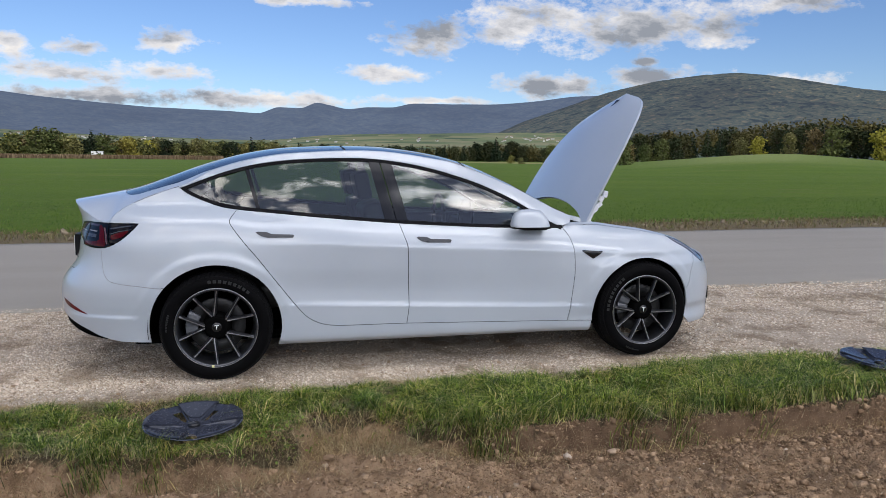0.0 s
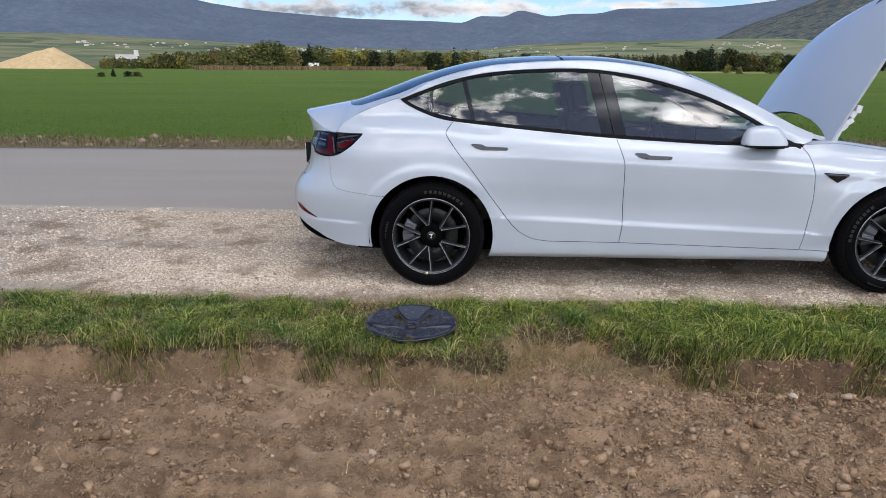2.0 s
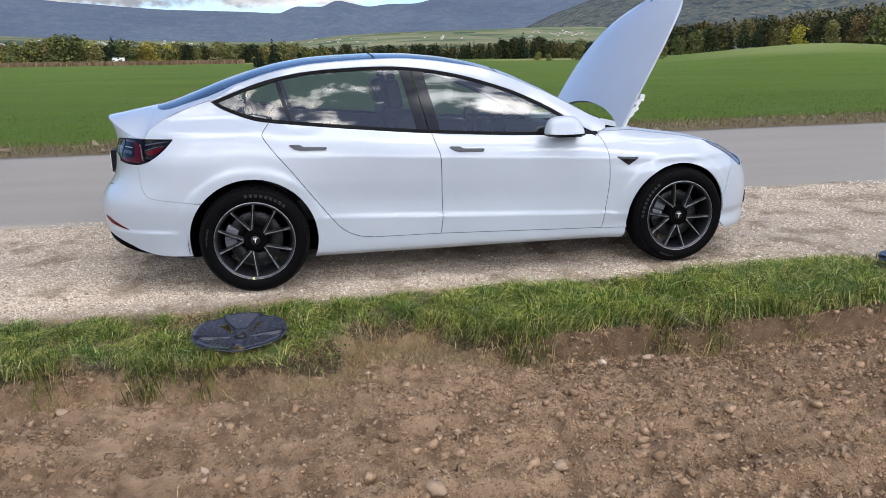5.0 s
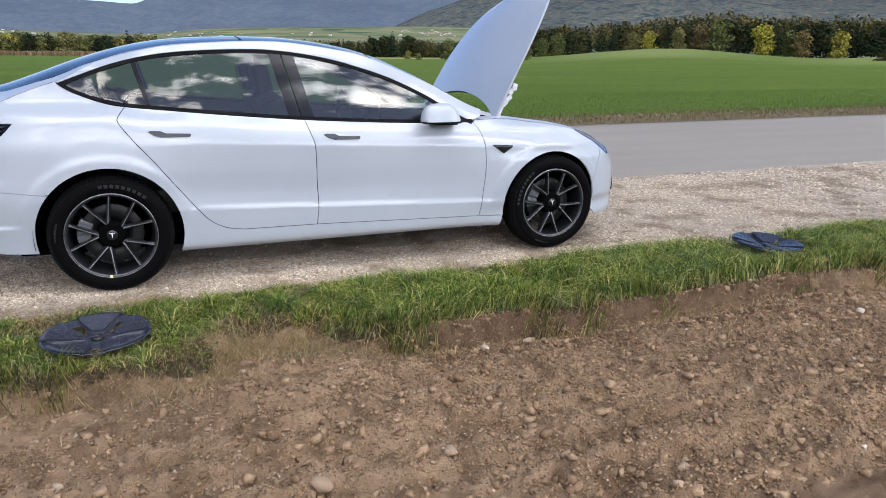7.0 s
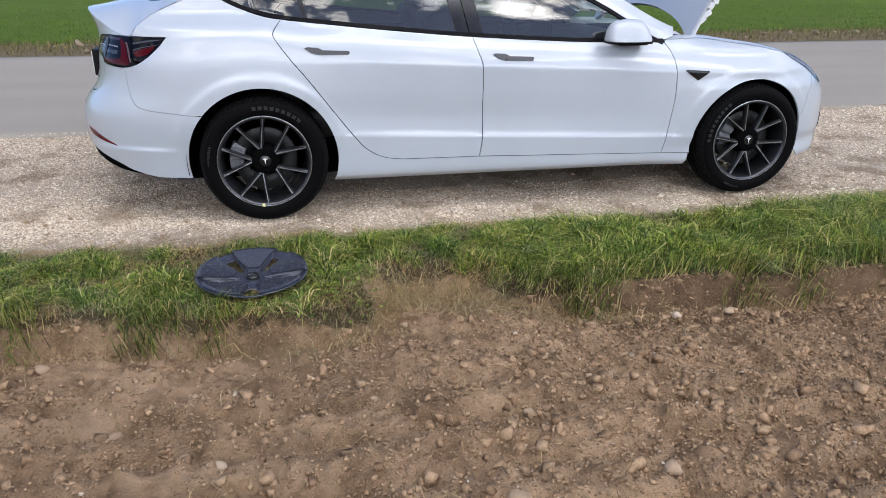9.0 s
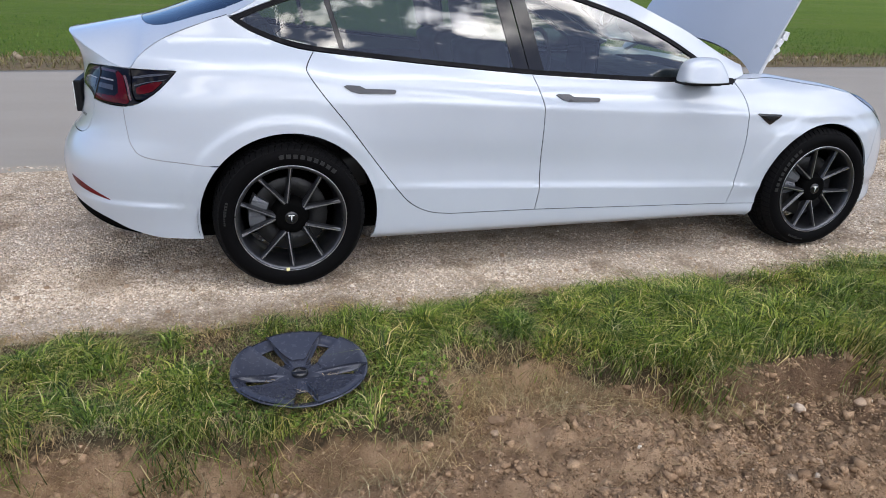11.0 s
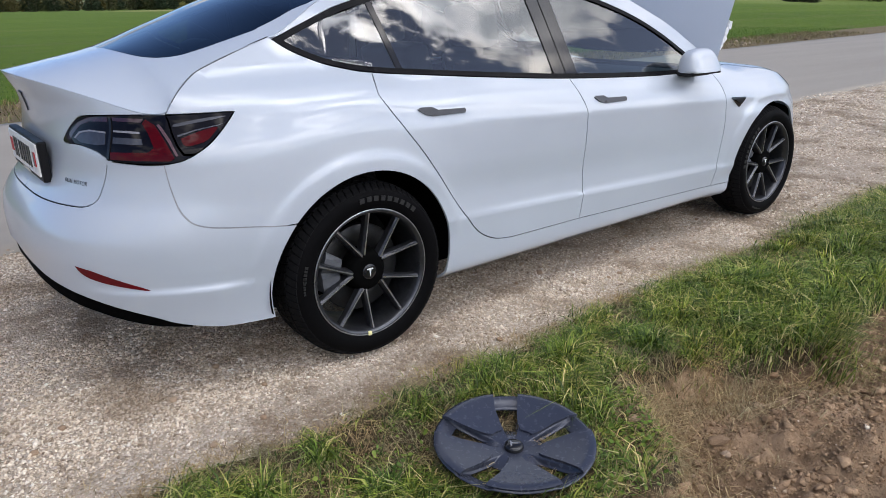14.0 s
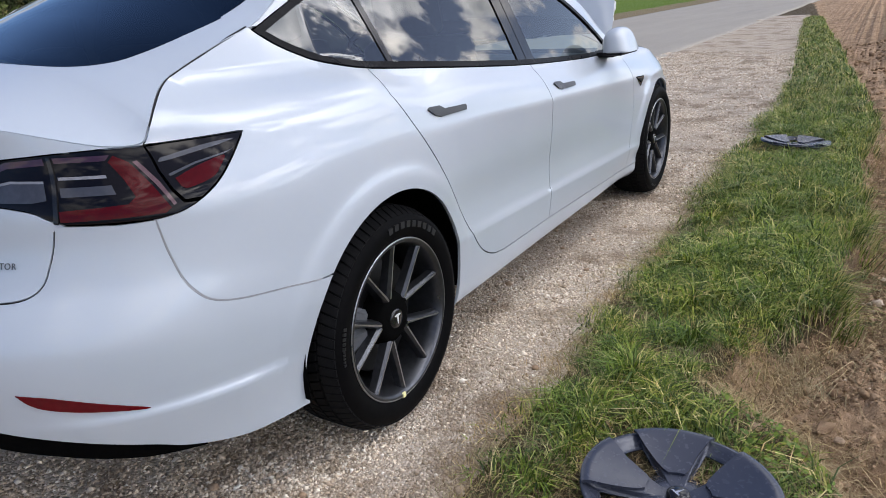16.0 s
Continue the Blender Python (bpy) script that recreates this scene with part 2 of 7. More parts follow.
def mesh_of(name, verts, faces, material, parent=None, label="", smooth=False):
    me = bpy.data.meshes.new(name)
    me.from_pydata([tuple(v) for v in verts], [], [tuple(int(i) for i in q) for q in faces])
    me.materials.append(material)
    if smooth:
        me.shade_smooth()
    ob = new(name, me)
    ob.parent = parent
    if label:
        tagged(ob, label)
    return ob


def mesh_arrays(name, verts, faces, materials, parent=None, mat_index=None, smooth=False):
    """Big meshes straight from arrays; faces is an (n, 3) or (n, 4) array."""
    me = bpy.data.meshes.new(name)
    k = faces.shape[1]
    me.vertices.add(len(verts))
    me.vertices.foreach_set("co", np.ascontiguousarray(verts, np.float32).ravel())
    me.loops.add(faces.size)
    me.loops.foreach_set("vertex_index", np.ascontiguousarray(faces, np.int32).ravel())
    me.polygons.add(len(faces))
    me.polygons.foreach_set("loop_start", np.arange(0, faces.size, k, dtype=np.int32))
    for m in materials:
        me.materials.append(m)
    if mat_index is not None:
        me.polygons.foreach_set("material_index", np.ascontiguousarray(mat_index, np.int32))
    me.update(calc_edges=True)
    if smooth:
        me.shade_smooth()
    ob = new(name, me)
    ob.parent = parent
    return ob


def box_bm(lo, hi, bevel=0.0, segs=2):
    bm = bmesh.new()
    bmesh.ops.create_cube(bm, size=1)
    for v in bm.verts:
        v.co = Vector([(a + b) / 2 + c * (b - a) for a, b, c in zip(lo, hi, v.co)])
    if bevel:
        bmesh.ops.bevel(bm, geom=bm.edges[:], offset=bevel, segments=segs, affect="EDGES", profile=0.6)
    return bm


def lathe_bm(profile, segs=48, axis="Y", center=(0, 0, 0)):
    """A turned body from (radius, along) pairs."""
    bm = bmesh.new()
    rings = []
    for r, a in profile:
        ring = []
        for i in range(segs):
            c, s = math.cos(2 * math.pi * i / segs) * r, math.sin(2 * math.pi * i / segs) * r
            co = (c, a, s) if axis == "Y" else (c, s, a)
            ring.append(bm.verts.new(Vector(co) + Vector(center)))
        rings.append(ring)
    for p, q in zip(rings, rings[1:]):
        for i in range(segs):
            j = (i + 1) % segs
            bm.faces.new((p[i], p[j], q[j], q[i]))
    bmesh.ops.remove_doubles(bm, verts=bm.verts[:], dist=1e-5)
    bmesh.ops.recalc_face_normals(bm, faces=bm.faces[:])
    return bm


def tube_bm(points, radius, segs=8, taper=None):
    bm = bmesh.new()
    rings = []
    pts = [Vector(p) for p in points]
    for i, p in enumerate(pts):
        d = (pts[min(i + 1, len(pts) - 1)] - pts[max(i - 1, 0)]).normalized()
        a = d.orthogonal().normalized() if abs(d.z) > 0.9 else d.cross(Vector((0, 0, 1))).normalized()
        b = d.cross(a)
        r = radius * (taper[i] if taper else 1)
        rings.append([bm.verts.new(p + (a * math.cos(2 * math.pi * k / segs) + b * math.sin(2 * math.pi * k / segs)) * r) for k in range(segs)])
    for p, q in zip(rings, rings[1:]):
        for k in range(segs):
            bm.faces.new((p[k], p[(k + 1) % segs], q[(k + 1) % segs], q[k]))
    bm.faces.new(rings[0][::-1])
    bm.faces.new(rings[-1])
    bmesh.ops.recalc_face_normals(bm, faces=bm.faces[:])
    return bm


def dense(loop, step=0.012):
    """Points along a closed loop at even small steps."""
    loop = np.asarray(loop, float)
    out = []
    for a, b in zip(loop, np.roll(loop, -1, axis=0)):
        k = max(1, int(round(np.hypot(*(b - a)) / step)))
        out.extend(a + (b - a) * i / k for i in range(k))
    return np.array(out)


def curve(points, per=6):
    """An open smooth curve through the points (Catmull-Rom)."""
    p = np.asarray(points, float)
    q = np.vstack([2 * p[0] - p[1], p, 2 * p[-1] - p[-2]])
    out = []
    for i in range(1, len(q) - 2):
        for k in range(per):
            t = k / per
            out.append(0.5 * (2 * q[i] + (q[i + 1] - q[i - 1]) * t + (2 * q[i - 1] - 5 * q[i] + 4 * q[i + 1] - q[i + 2]) * t**2
                              + (3 * q[i] - q[i - 1] - 3 * q[i + 1] + q[i + 2]) * t**3))
    out.append(p[-1])
    return np.array(out)


def arc(cx, cz, r, a0, a1, n=40):
    a = np.radians(np.linspace(a0, a1, n))
    return np.stack([cx + r * np.cos(a), cz + r * np.sin(a)], -1)


def inset(loop, d):
    """The loop drawn in by d (counter-clockwise loops shrink)."""
    area = 0.5 * np.sum(loop[:, 0] * np.roll(loop[:, 1], -1) - np.roll(loop[:, 0], -1) * loop[:, 1])
    if area < 0:
        loop = loop[::-1]
    e = np.roll(loop, -1, axis=0) - loop
    e /= np.maximum(np.linalg.norm(e, axis=1, keepdims=True), 1e-9)
    n = np.stack([-e[:, 1], e[:, 0]], -1)
    m = n + np.roll(n, 1, axis=0)
    m /= np.maximum(np.linalg.norm(m, axis=1, keepdims=True), 0.35)
    return loop + m * d


def inside(pts, loop):
    x, y = pts[:, 0][:, None], pts[:, 1][:, None]
    a, b = loop, np.roll(loop, -1, axis=0)
    cross = ((a[:, 1] > y) != (b[:, 1] > y)) & (x < (b[:, 0] - a[:, 0]) * (y - a[:, 1]) / (b[:, 1] - a[:, 1] + 1e-12) + a[:, 0])
    return cross.sum(1) % 2 == 1


def flow_points(lo, hi, res):
    """Points that follow the body's lines, so that creases stay straight."""
    ps = np.arange(lo[0] + res / 2, hi[0], res)
    rows = np.array([spline(STATIONS, q, np.clip(ps, XR, XF)) for q in FLANK_Z])
    out = []
    for a, b in zip(rows, rows[1:]):
        k = max(1, int(math.ceil(float((b - a).max()) / res)))
        out += [np.stack([ps, a + (b - a) * i / k], -1) for i in range(k)]
    tail = ps[ps < -1.75]
    out += [np.stack([tail, tail * 0 + z], -1) for z in (0.396, 0.405, 0.412, 0.419, 0.428)]
    for hub in (-1.437, 1.425):        # rings round the wheel openings
        for rr in np.arange(0.41, 0.50, 0.014):
            if lo[0] < hub + rr and hi[0] > hub - rr:
                ring = arc(hub, 0.33, rr, 0, 190, 70)
                out.append(np.stack([p_at(ring[:, 0], ring[:, 1]), ring[:, 1]], -1))
    g = np.vstack(out)
    return g[(g[:, 1] > lo[1]) & (g[:, 1] < hi[1])]


def panel(name, loop, surf, material, parent, label="", lift=0.0, gap=0.0022, res=0.03, rim=0.010, side=1, step=0.012):
    """A sheet panel cut out of a surface by a loop in its (u, v) plane, with folded edges."""
    loop = inset(dense(loop, step), gap)
    lo, hi = loop.min(0), loop.max(0)
    gu, gv = np.meshgrid(np.arange(lo[0] + res / 2, hi[0], res), np.arange(lo[1] + res / 2, hi[1], res))
    grid = np.stack([gu.ravel(), gv.ravel()], -1) if surf is not shell else flow_points(lo, hi, res)
    if len(grid):
        grid = grid[inside(grid, loop)]
    if len(grid):
        near = np.concatenate([np.sqrt(((g[:, None] - loop[None]) ** 2).sum(-1)).min(1) for g in np.array_split(grid, max(1, len(grid) // 400))])
        grid = grid[near > res * 0.38]
    pts = np.vstack([loop, grid])
    n = len(loop)
    co, _, faces, *_ = delaunay_2d_cdt([Vector(p) for p in pts], [], [list(range(n))], 1, 1e-6)
    uv = np.array([tuple(c) for c in co])
    e = 0.004
    pos = surf(uv[:, 0], uv[:, 1])
    nor = np.cross(surf(uv[:, 0] + e, uv[:, 1]) - surf(uv[:, 0] - e, uv[:, 1]), surf(uv[:, 0], uv[:, 1] + e) - surf(uv[:, 0], uv[:, 1] - e))
    nor /= np.linalg.norm(nor, axis=1, keepdims=True)
    pos = pos + nor * lift
    verts = [*pos, *(pos[:n] - nor[:n] * rim)]
    base = len(pos)
    tris = []
    for f in faces:
        a, b, c = (uv[i] for i in f[:3])
        ccw = (b[0] - a[0]) * (c[1] - a[1]) - (b[1] - a[1]) * (c[0] - a[0]) > 0
        tris.append(tuple(f) if ccw else tuple(f[::-1]))
    quads = [(i, base + i, base + (i + 1) % n, (i + 1) % n) for i in range(n)]
    verts, allf = np.array(verts), [*tris, *quads]
    if side < 0:
        verts[:, 1] *= -1
        nor[:, 1] *= -1
        allf = [f[::-1] for f in allf]
    me = bpy.data.meshes.new(name)
    me.from_pydata([tuple(v) for v in verts], [], allf)
    me.materials.append(material)
    me.shade_smooth()
    loops = []
    for f in allf[:len(tris)]:
        loops.extend(tuple(nor[i]) for i in f)
    for f in allf[len(tris):]:
        a, b, c = (Vector(verts[i]) for i in f[:3])
        q = (b - a).cross(c - a)
        q = q.normalized() if q.length > 1e-12 else Vector((0, 0, 1))
        loops.extend([tuple(q)] * 4)
    me.normals_split_custom_set(loops)
    ob = new(name, me)
    ob.parent = parent
    if label:
        tagged(ob, label)
    return ob


def band(name, outer, width, surf, material, parent, lift=0.0, side=1, label=""):
    """A strip of that width along the inside of a closed loop, lying on a surface."""
    o = inset(dense(outer, 0.012), 0.001)
    i = inset(o, width)
    n = len(o)
    uv = np.vstack([o, i])
    e = 0.004
    pos = surf(uv[:, 0], uv[:, 1])
    nor = np.cross(surf(uv[:, 0] + e, uv[:, 1]) - surf(uv[:, 0] - e, uv[:, 1]), surf(uv[:, 0], uv[:, 1] + e) - surf(uv[:, 0], uv[:, 1] - e))
    nor /= np.linalg.norm(nor, axis=1, keepdims=True)
    pos = pos + nor * lift
    low = pos - nor * 0.012
    verts = np.vstack([pos, low])
    faces = []
    for a in range(n):
        b = (a + 1) % n
        faces += [(a, b, n + b, n + a), (n + a, n + b, 3 * n + b, 3 * n + a), (b, a, 2 * n + a, 2 * n + b)]
    if side < 0:
        verts[:, 1] *= -1
        faces = [f[::-1] for f in faces]
    return mesh_of(name, verts, faces, material, parent, label)




# ---------------------------------------------------------------- the car's surfaces
def pchip(xs, ys, x, flat=False):
    """Monotone cubic through the knots; flat: level at both ends."""
    xs, ys, x = np.asarray(xs, float), np.asarray(ys, float), np.asarray(x, float)
    h, d = np.diff(xs), np.diff(ys) / np.diff(xs)
    m = np.zeros(len(xs))
    for i in range(1, len(xs) - 1):
        if d[i - 1] * d[i] > 0:
            w1, w2 = 2 * h[i] + h[i - 1], h[i] + 2 * h[i - 1]
            m[i] = (w1 + w2) / (w1 / d[i - 1] + w2 / d[i])
    if not flat:
        m[0], m[-1] = d[0], d[-1]
    x = np.clip(x, xs[0], xs[-1])
    i = np.clip(np.searchsorted(xs, x) - 1, 0, len(xs) - 2)
    t = (x - xs[i]) / h[i]
    return ((2 * t**3 - 3 * t**2 + 1) * ys[i] + (t**3 - 2 * t**2 + t) * h[i] * m[i]
            + (3 * t**2 - 2 * t**3) * ys[i + 1] + (t**3 - t**2) * h[i] * m[i + 1])


def spline(xs, ys, x):
    """Smooth cubic spline through the knots, level at both ends."""
    xs, ys = np.asarray(xs, float), np.asarray(ys, float)
    x = np.clip(np.asarray(x, float), xs[0], xs[-1])
    h, n = np.diff(xs), len(xs)
    a, r = np.zeros((n, n)), np.zeros(n)
    a[0, 0] = a[-1, -1] = 1.0
    for i in range(1, n - 1):
        a[i, i - 1], a[i, i], a[i, i + 1] = h[i], 2 * (h[i - 1] + h[i]), h[i - 1]
        r[i] = 3 * (h[i] * (ys[i] - ys[i - 1]) / h[i - 1] + h[i - 1] * (ys[i + 1] - ys[i]) / h[i])
    m = np.linalg.solve(a, r)
    i = np.clip(np.searchsorted(xs, x) - 1, 0, n - 2)
    t = (x - xs[i]) / h[i]
    return ((2 * t**3 - 3 * t**2 + 1) * ys[i] + (t**3 - 2 * t**2 + t) * h[i] * m[i]
            + (3 * t**2 - 2 * t**3) * ys[i + 1] + (t**3 - t**2) * h[i] * m[i + 1])


XR, XF = -1.44, 1.3            # where the rounded tail and nose begin
AR, AF = 0.95, 0.97            # arc scale of the tail and nose
P_TAIL, P_NOSE = XR - AR * math.pi / 2, XF + AF * math.pi / 2
STATIONS = [-1.44, -1.2, -1.0, -0.5, 0.0, 0.5, 0.9, 1.3]
# heights and half widths of the lines along the flank, sill to roof rail
FLANK_Z = [
    [0.185, 0.185, 0.185, 0.185, 0.185, 0.185, 0.185, 0.185],
    [0.235, 0.235, 0.235, 0.235, 0.235, 0.235, 0.235, 0.235],
    [0.3, 0.3, 0.3, 0.3, 0.3, 0.3, 0.3, 0.3],
    [0.47, 0.464, 0.455, 0.435, 0.413, 0.395, 0.383, 0.375],
    [0.56, 0.554, 0.545, 0.525, 0.503, 0.485, 0.473, 0.465],
    [0.72, 0.712, 0.7, 0.68, 0.67, 0.66, 0.65, 0.64],
    [0.875, 0.852, 0.840, 0.815, 0.792, 0.769, 0.750, 0.738],
    [1.085, 1.032, 1.02, 0.973, 0.935, 0.922, 0.915, 0.875],
    [1.25, 1.32, 1.351, 1.366, 1.295, 1.1, 0.95, 0.905],
    [1.293, 1.36, 1.391, 1.417, 1.363, 1.185, 1, 0.925],
]
FLANK_Y = [
    [0.81, 0.8, 0.8, 0.8, 0.8, 0.8, 0.81, 0.86],
    [0.87, 0.865, 0.865, 0.865, 0.865, 0.865, 0.865, 0.885],
    [0.874, 0.874, 0.874, 0.874, 0.874, 0.874, 0.874, 0.874],
    [0.898, 0.893, 0.888, 0.884, 0.884, 0.886, 0.89, 0.9],
    [0.906, 0.894, 0.882, 0.873, 0.873, 0.877, 0.888, 0.903],
    [0.908, 0.902, 0.895, 0.889, 0.889, 0.891, 0.897, 0.905],
    [0.897, 0.894, 0.8955, 0.8965, 0.897, 0.897, 0.896, 0.89],
    [0.765, 0.79, 0.8, 0.812, 0.815, 0.814, 0.803, 0.81],
    [0.635, 0.66, 0.667, 0.667, 0.69, 0.76, 0.775, 0.755],
    [0.588, 0.606, 0.622, 0.632, 0.645, 0.71, 0.72, 0.68],
]


def crisp(rows_z, rows_y):
    """Extra lines close to the two creases, which keep them tight."""
    z3, y3, z6, y6, z7, y7 = (np.array(q) for q in (rows_z[3], rows_y[3], rows_z[6], rows_y[6], rows_z[7], rows_y[7]))
    g = np.array([0.0, 0.15, 0.5, 1.0, 1.0, 1.0, 1.0, 1.0])
    bulge = np.array([0.026, 0.022, 0.019, 0.016, 0.015, 0.015, 0.012, 0.008])
    f = np.array([0.0, 0.0, 0.45, 1.0, 1.0, 1.0, 0.7, 0.0])
    zz = [*rows_z[:3], list(z3 - 0.012), list(z3), list(z3 + 0.014), *rows_z[4:6], list(z6 - 0.016), list(z6), list(z6 + 0.018), list(z6 + 0.60 * (z7 - z6)), *rows_z[7:]]
    yy = [*rows_y[:3], list(y3 - 0.0018 + 0.0006 * f), list(y3), list(y3 + 0.0012 - 0.0090 * f), *rows_y[4:6], list(y6 + 0.0030 - 0.0040 * g), list(y6), list(y6 - 0.0042), list(y6 + 0.60 * (y7 - y6) + bulge), *rows_y[7:]]
    return zz, yy


FLANK_Z, FLANK_Y = crisp(FLANK_Z, FLANK_Y)
BELT_ROW = len(FLANK_Z) - 3


def glass_y(x, z):
    """Half width of the glass house: a slanted, slightly drawn-in cylinder."""
    bow = np.where(x < -0.2, 0.105 * np.abs(np.clip(-0.2 - x, 0, 3) / 1.4) ** 3.5, 0.03 * np.clip(x + 0.2, 0, 3) ** 2)
    return 0.806 - bow - 0.353 * (z - 0.984) - 0.05 * (z - 0.984) ** 2


def flank(x, z):
    """Half width of the body at x between nose and tail arcs, and height z."""
    x, z = np.broadcast_arrays(np.asarray(x, float), np.asarray(z, float))
    shape = x.shape
    x, z = np.clip(x.ravel(), XR, XF), z.ravel()
    kz = np.array([spline(STATIONS, r, x) for r in FLANK_Z])
    ky = np.array([spline(STATIONS, r, x) for r in FLANK_Y])
    cabin = 1 - np.clip((x - 0.62) / 0.5, 0, 1)
    cabin = cabin * cabin * (3 - 2 * cabin)
    for row in (BELT_ROW, BELT_ROW + 1):
        ky[row] = ky[row] * (1 - cabin) + glass_y(x, kz[row]) * cabin
    h = np.diff(kz, axis=0)
    d = np.diff(ky, axis=0) / h
    m = np.zeros_like(kz)
    for i in range(1, len(kz) - 1):
        a, b = d[i - 1], d[i]
        w1, w2 = 2 * h[i] + h[i - 1], h[i] + 2 * h[i - 1]
        same = a * b > 1e-12
        m[i] = np.where(same, (w1 + w2) / (w1 / np.where(same, a, 1) + w2 / np.where(same, b, 1)), 0)
        if i >= BELT_ROW - 1:   # let the shoulder run on smoothly
            m[i] = (a * h[i] + b * h[i - 1]) / (h[i] + h[i - 1])
    m[0], m[-1] = d[0], d[-1]
    slope = -0.353 - 0.10 * (kz - 0.984)
    i = np.clip((z[None] > kz).sum(0) - 1, 0, len(kz) - 2)
    n = np.arange(len(z))
    hh = h[i, n]
    t = (z - kz[i, n]) / hh
    t = np.clip(t, -0.6, 1.3)
    pane = i == BELT_ROW
    ma = np.where(pane, m[i, n] * (1 - cabin) + slope[i, n] * cabin, m[i, n])
    mb = np.where(pane, m[i + 1, n] * (1 - cabin) + slope[i + 1, n] * cabin, m[i + 1, n])
    y = ((2 * t**3 - 3 * t**2 + 1) * ky[i, n] + (t**3 - 2 * t**2 + t) * hh * ma
         + (3 * t**2 - 2 * t**3) * ky[i + 1, n] + (t**3 - t**2) * hh * mb)
    y = np.where(t < 0, ky[i, n] + (z - kz[i, n]) * m[i, n], np.where(t > 1, ky[i + 1, n] + (z - kz[i + 1, n]) * m[i + 1, n], y))
    return y.reshape(shape)


def tail_x(z):
    return pchip([0.15, 0.22, 0.30, 0.40, 0.50, 0.57, 0.63, 0.70, 0.80, 0.90, 0.98, 1.04, 1.10],
                 [-2.34, -2.385, -2.42, -2.435, -2.44, -2.432, -2.40, -2.345, -2.315, -2.31, -2.32, -2.35, -2.38], z)


def nose_x(z):
    return pchip([0.12, 0.2, 0.3, 0.5, 0.62, 0.72, 0.80, 0.88, 0.95], [2.25, 2.275, 2.28, 2.27, 2.23, 2.16, 2.06, 1.9, 1.7], z)


def shell(p, z):
    """Body surface: p runs along the flank (p = x between the arcs) and round nose and tail to the other side."""
    p, z = np.broadcast_arrays(np.asarray(p, float), np.asarray(z, float))
    xm = np.clip(p, XR, XF)
    b = flank(xm, z)
    # a ledge low on the rear corners
    ledge = np.clip((-1.80 - p) / 0.15, 0, 1) * np.clip((p + 2.45) / 0.2, 0, 1)
    b = b + 0.013 * ledge * (0.5 - 0.5 * np.tanh((z - 0.412) / 0.009)) * np.clip((z - 0.2) / 0.2, 0, 1)
    n_r = pchip([0.2, 0.82, 0.965, 1.2], [3.0, 3.0, 2.5, 2.4], z)
    rear, front = p < XR, p > XF
    phi = np.where(rear, (XR - p) / AR, np.where(front, (p - XF) / AF, 0.0))
    n = np.where(rear, n_r, 2.6)
    s, c = np.sin(phi), np.cos(phi)
    r = (np.abs(s)**n + np.abs(c)**n) ** (-1 / n)
    a = np.where(rear, tail_x(z) - XR, nose_x(z) - XF)
    x = xm + np.where(rear | front, a * s * r, 0)
    # lips that stand proud round the wheel openings
    for hub, wide in ((-1.437, 0.0), (1.425, -0.008)):
        away = np.hypot(x - hub, z - 0.33) - wide - 0.02 * np.clip((hub - x) / 0.4, 0, 1)
        b = b + 0.009 * (0.5 - 0.5 * np.tanh((away - 0.450) / 0.017)) * step01(0.34, 0.56, z)
    return np.stack([x, -np.where(rear | front, b * c * r, b), z], -1)


def edge_z(x):
    """Height of the seam between flank and roof or boot lid."""
    return pchip([-2.4, -2.25, -2.052, -2.024, -1.985, -1.906, -1.766, -1.645, -1.44, -1.2, -1.0, -0.5, 0.0, 0.5, 0.9, 1.1],
                 [0.86, 0.90, 0.968, 1.005, 1.04, 1.088, 1.145, 1.183, 1.288, 1.358, 1.391, 1.417, 1.363, 1.185, 1.0, 0.95], x)


def p_at(x, z):
    """The p at which the shell has that x."""
    x, z = np.broadcast_arrays(np.asarray(x, float), np.asarray(z, float))
    lo, hi = np.full(x.shape, P_TAIL), np.full(x.shape, P_NOSE)
    for _ in range(40):
        mid = (lo + hi) / 2
        low = shell(mid, z)[..., 0] < x
        lo, hi = np.where(low, mid, lo), np.where(low, hi, mid)
    return (lo + hi) / 2


def edge_y(x):
    x = np.asarray(x, float)
    xx = np.maximum(x, -2.045)
    z = edge_z(xx)
    return -shell(p_at(xx, z), z)[..., 1]


def spine_z(x):
    return pchip([-2.4, -2.30, -2.19, -2.038, -1.775, -1.588, -1.399, -1.207, -1.013, -0.815, -0.614, -0.409, -0.2, 0.013, 0.231, 0.5, 0.8, 1.1],
                 [1.070, 1.088, 1.110, 1.142, 1.232, 1.303, 1.362, 1.408, 1.437, 1.450, 1.457, 1.456, 1.441, 1.411, 1.360, 1.255, 1.10, 0.955], x)


def top(x, y):
    """Roof, screens and boot lid: height over the plan."""
    x, y = np.broadcast_arrays(np.asarray(x, float), np.asarray(y, float))
    ze, zc, ye = edge_z(x), spine_z(x), edge_y(x)
    return np.stack([x, y, zc - (zc - ze) * np.abs(y / ye) ** 2.3], -1)



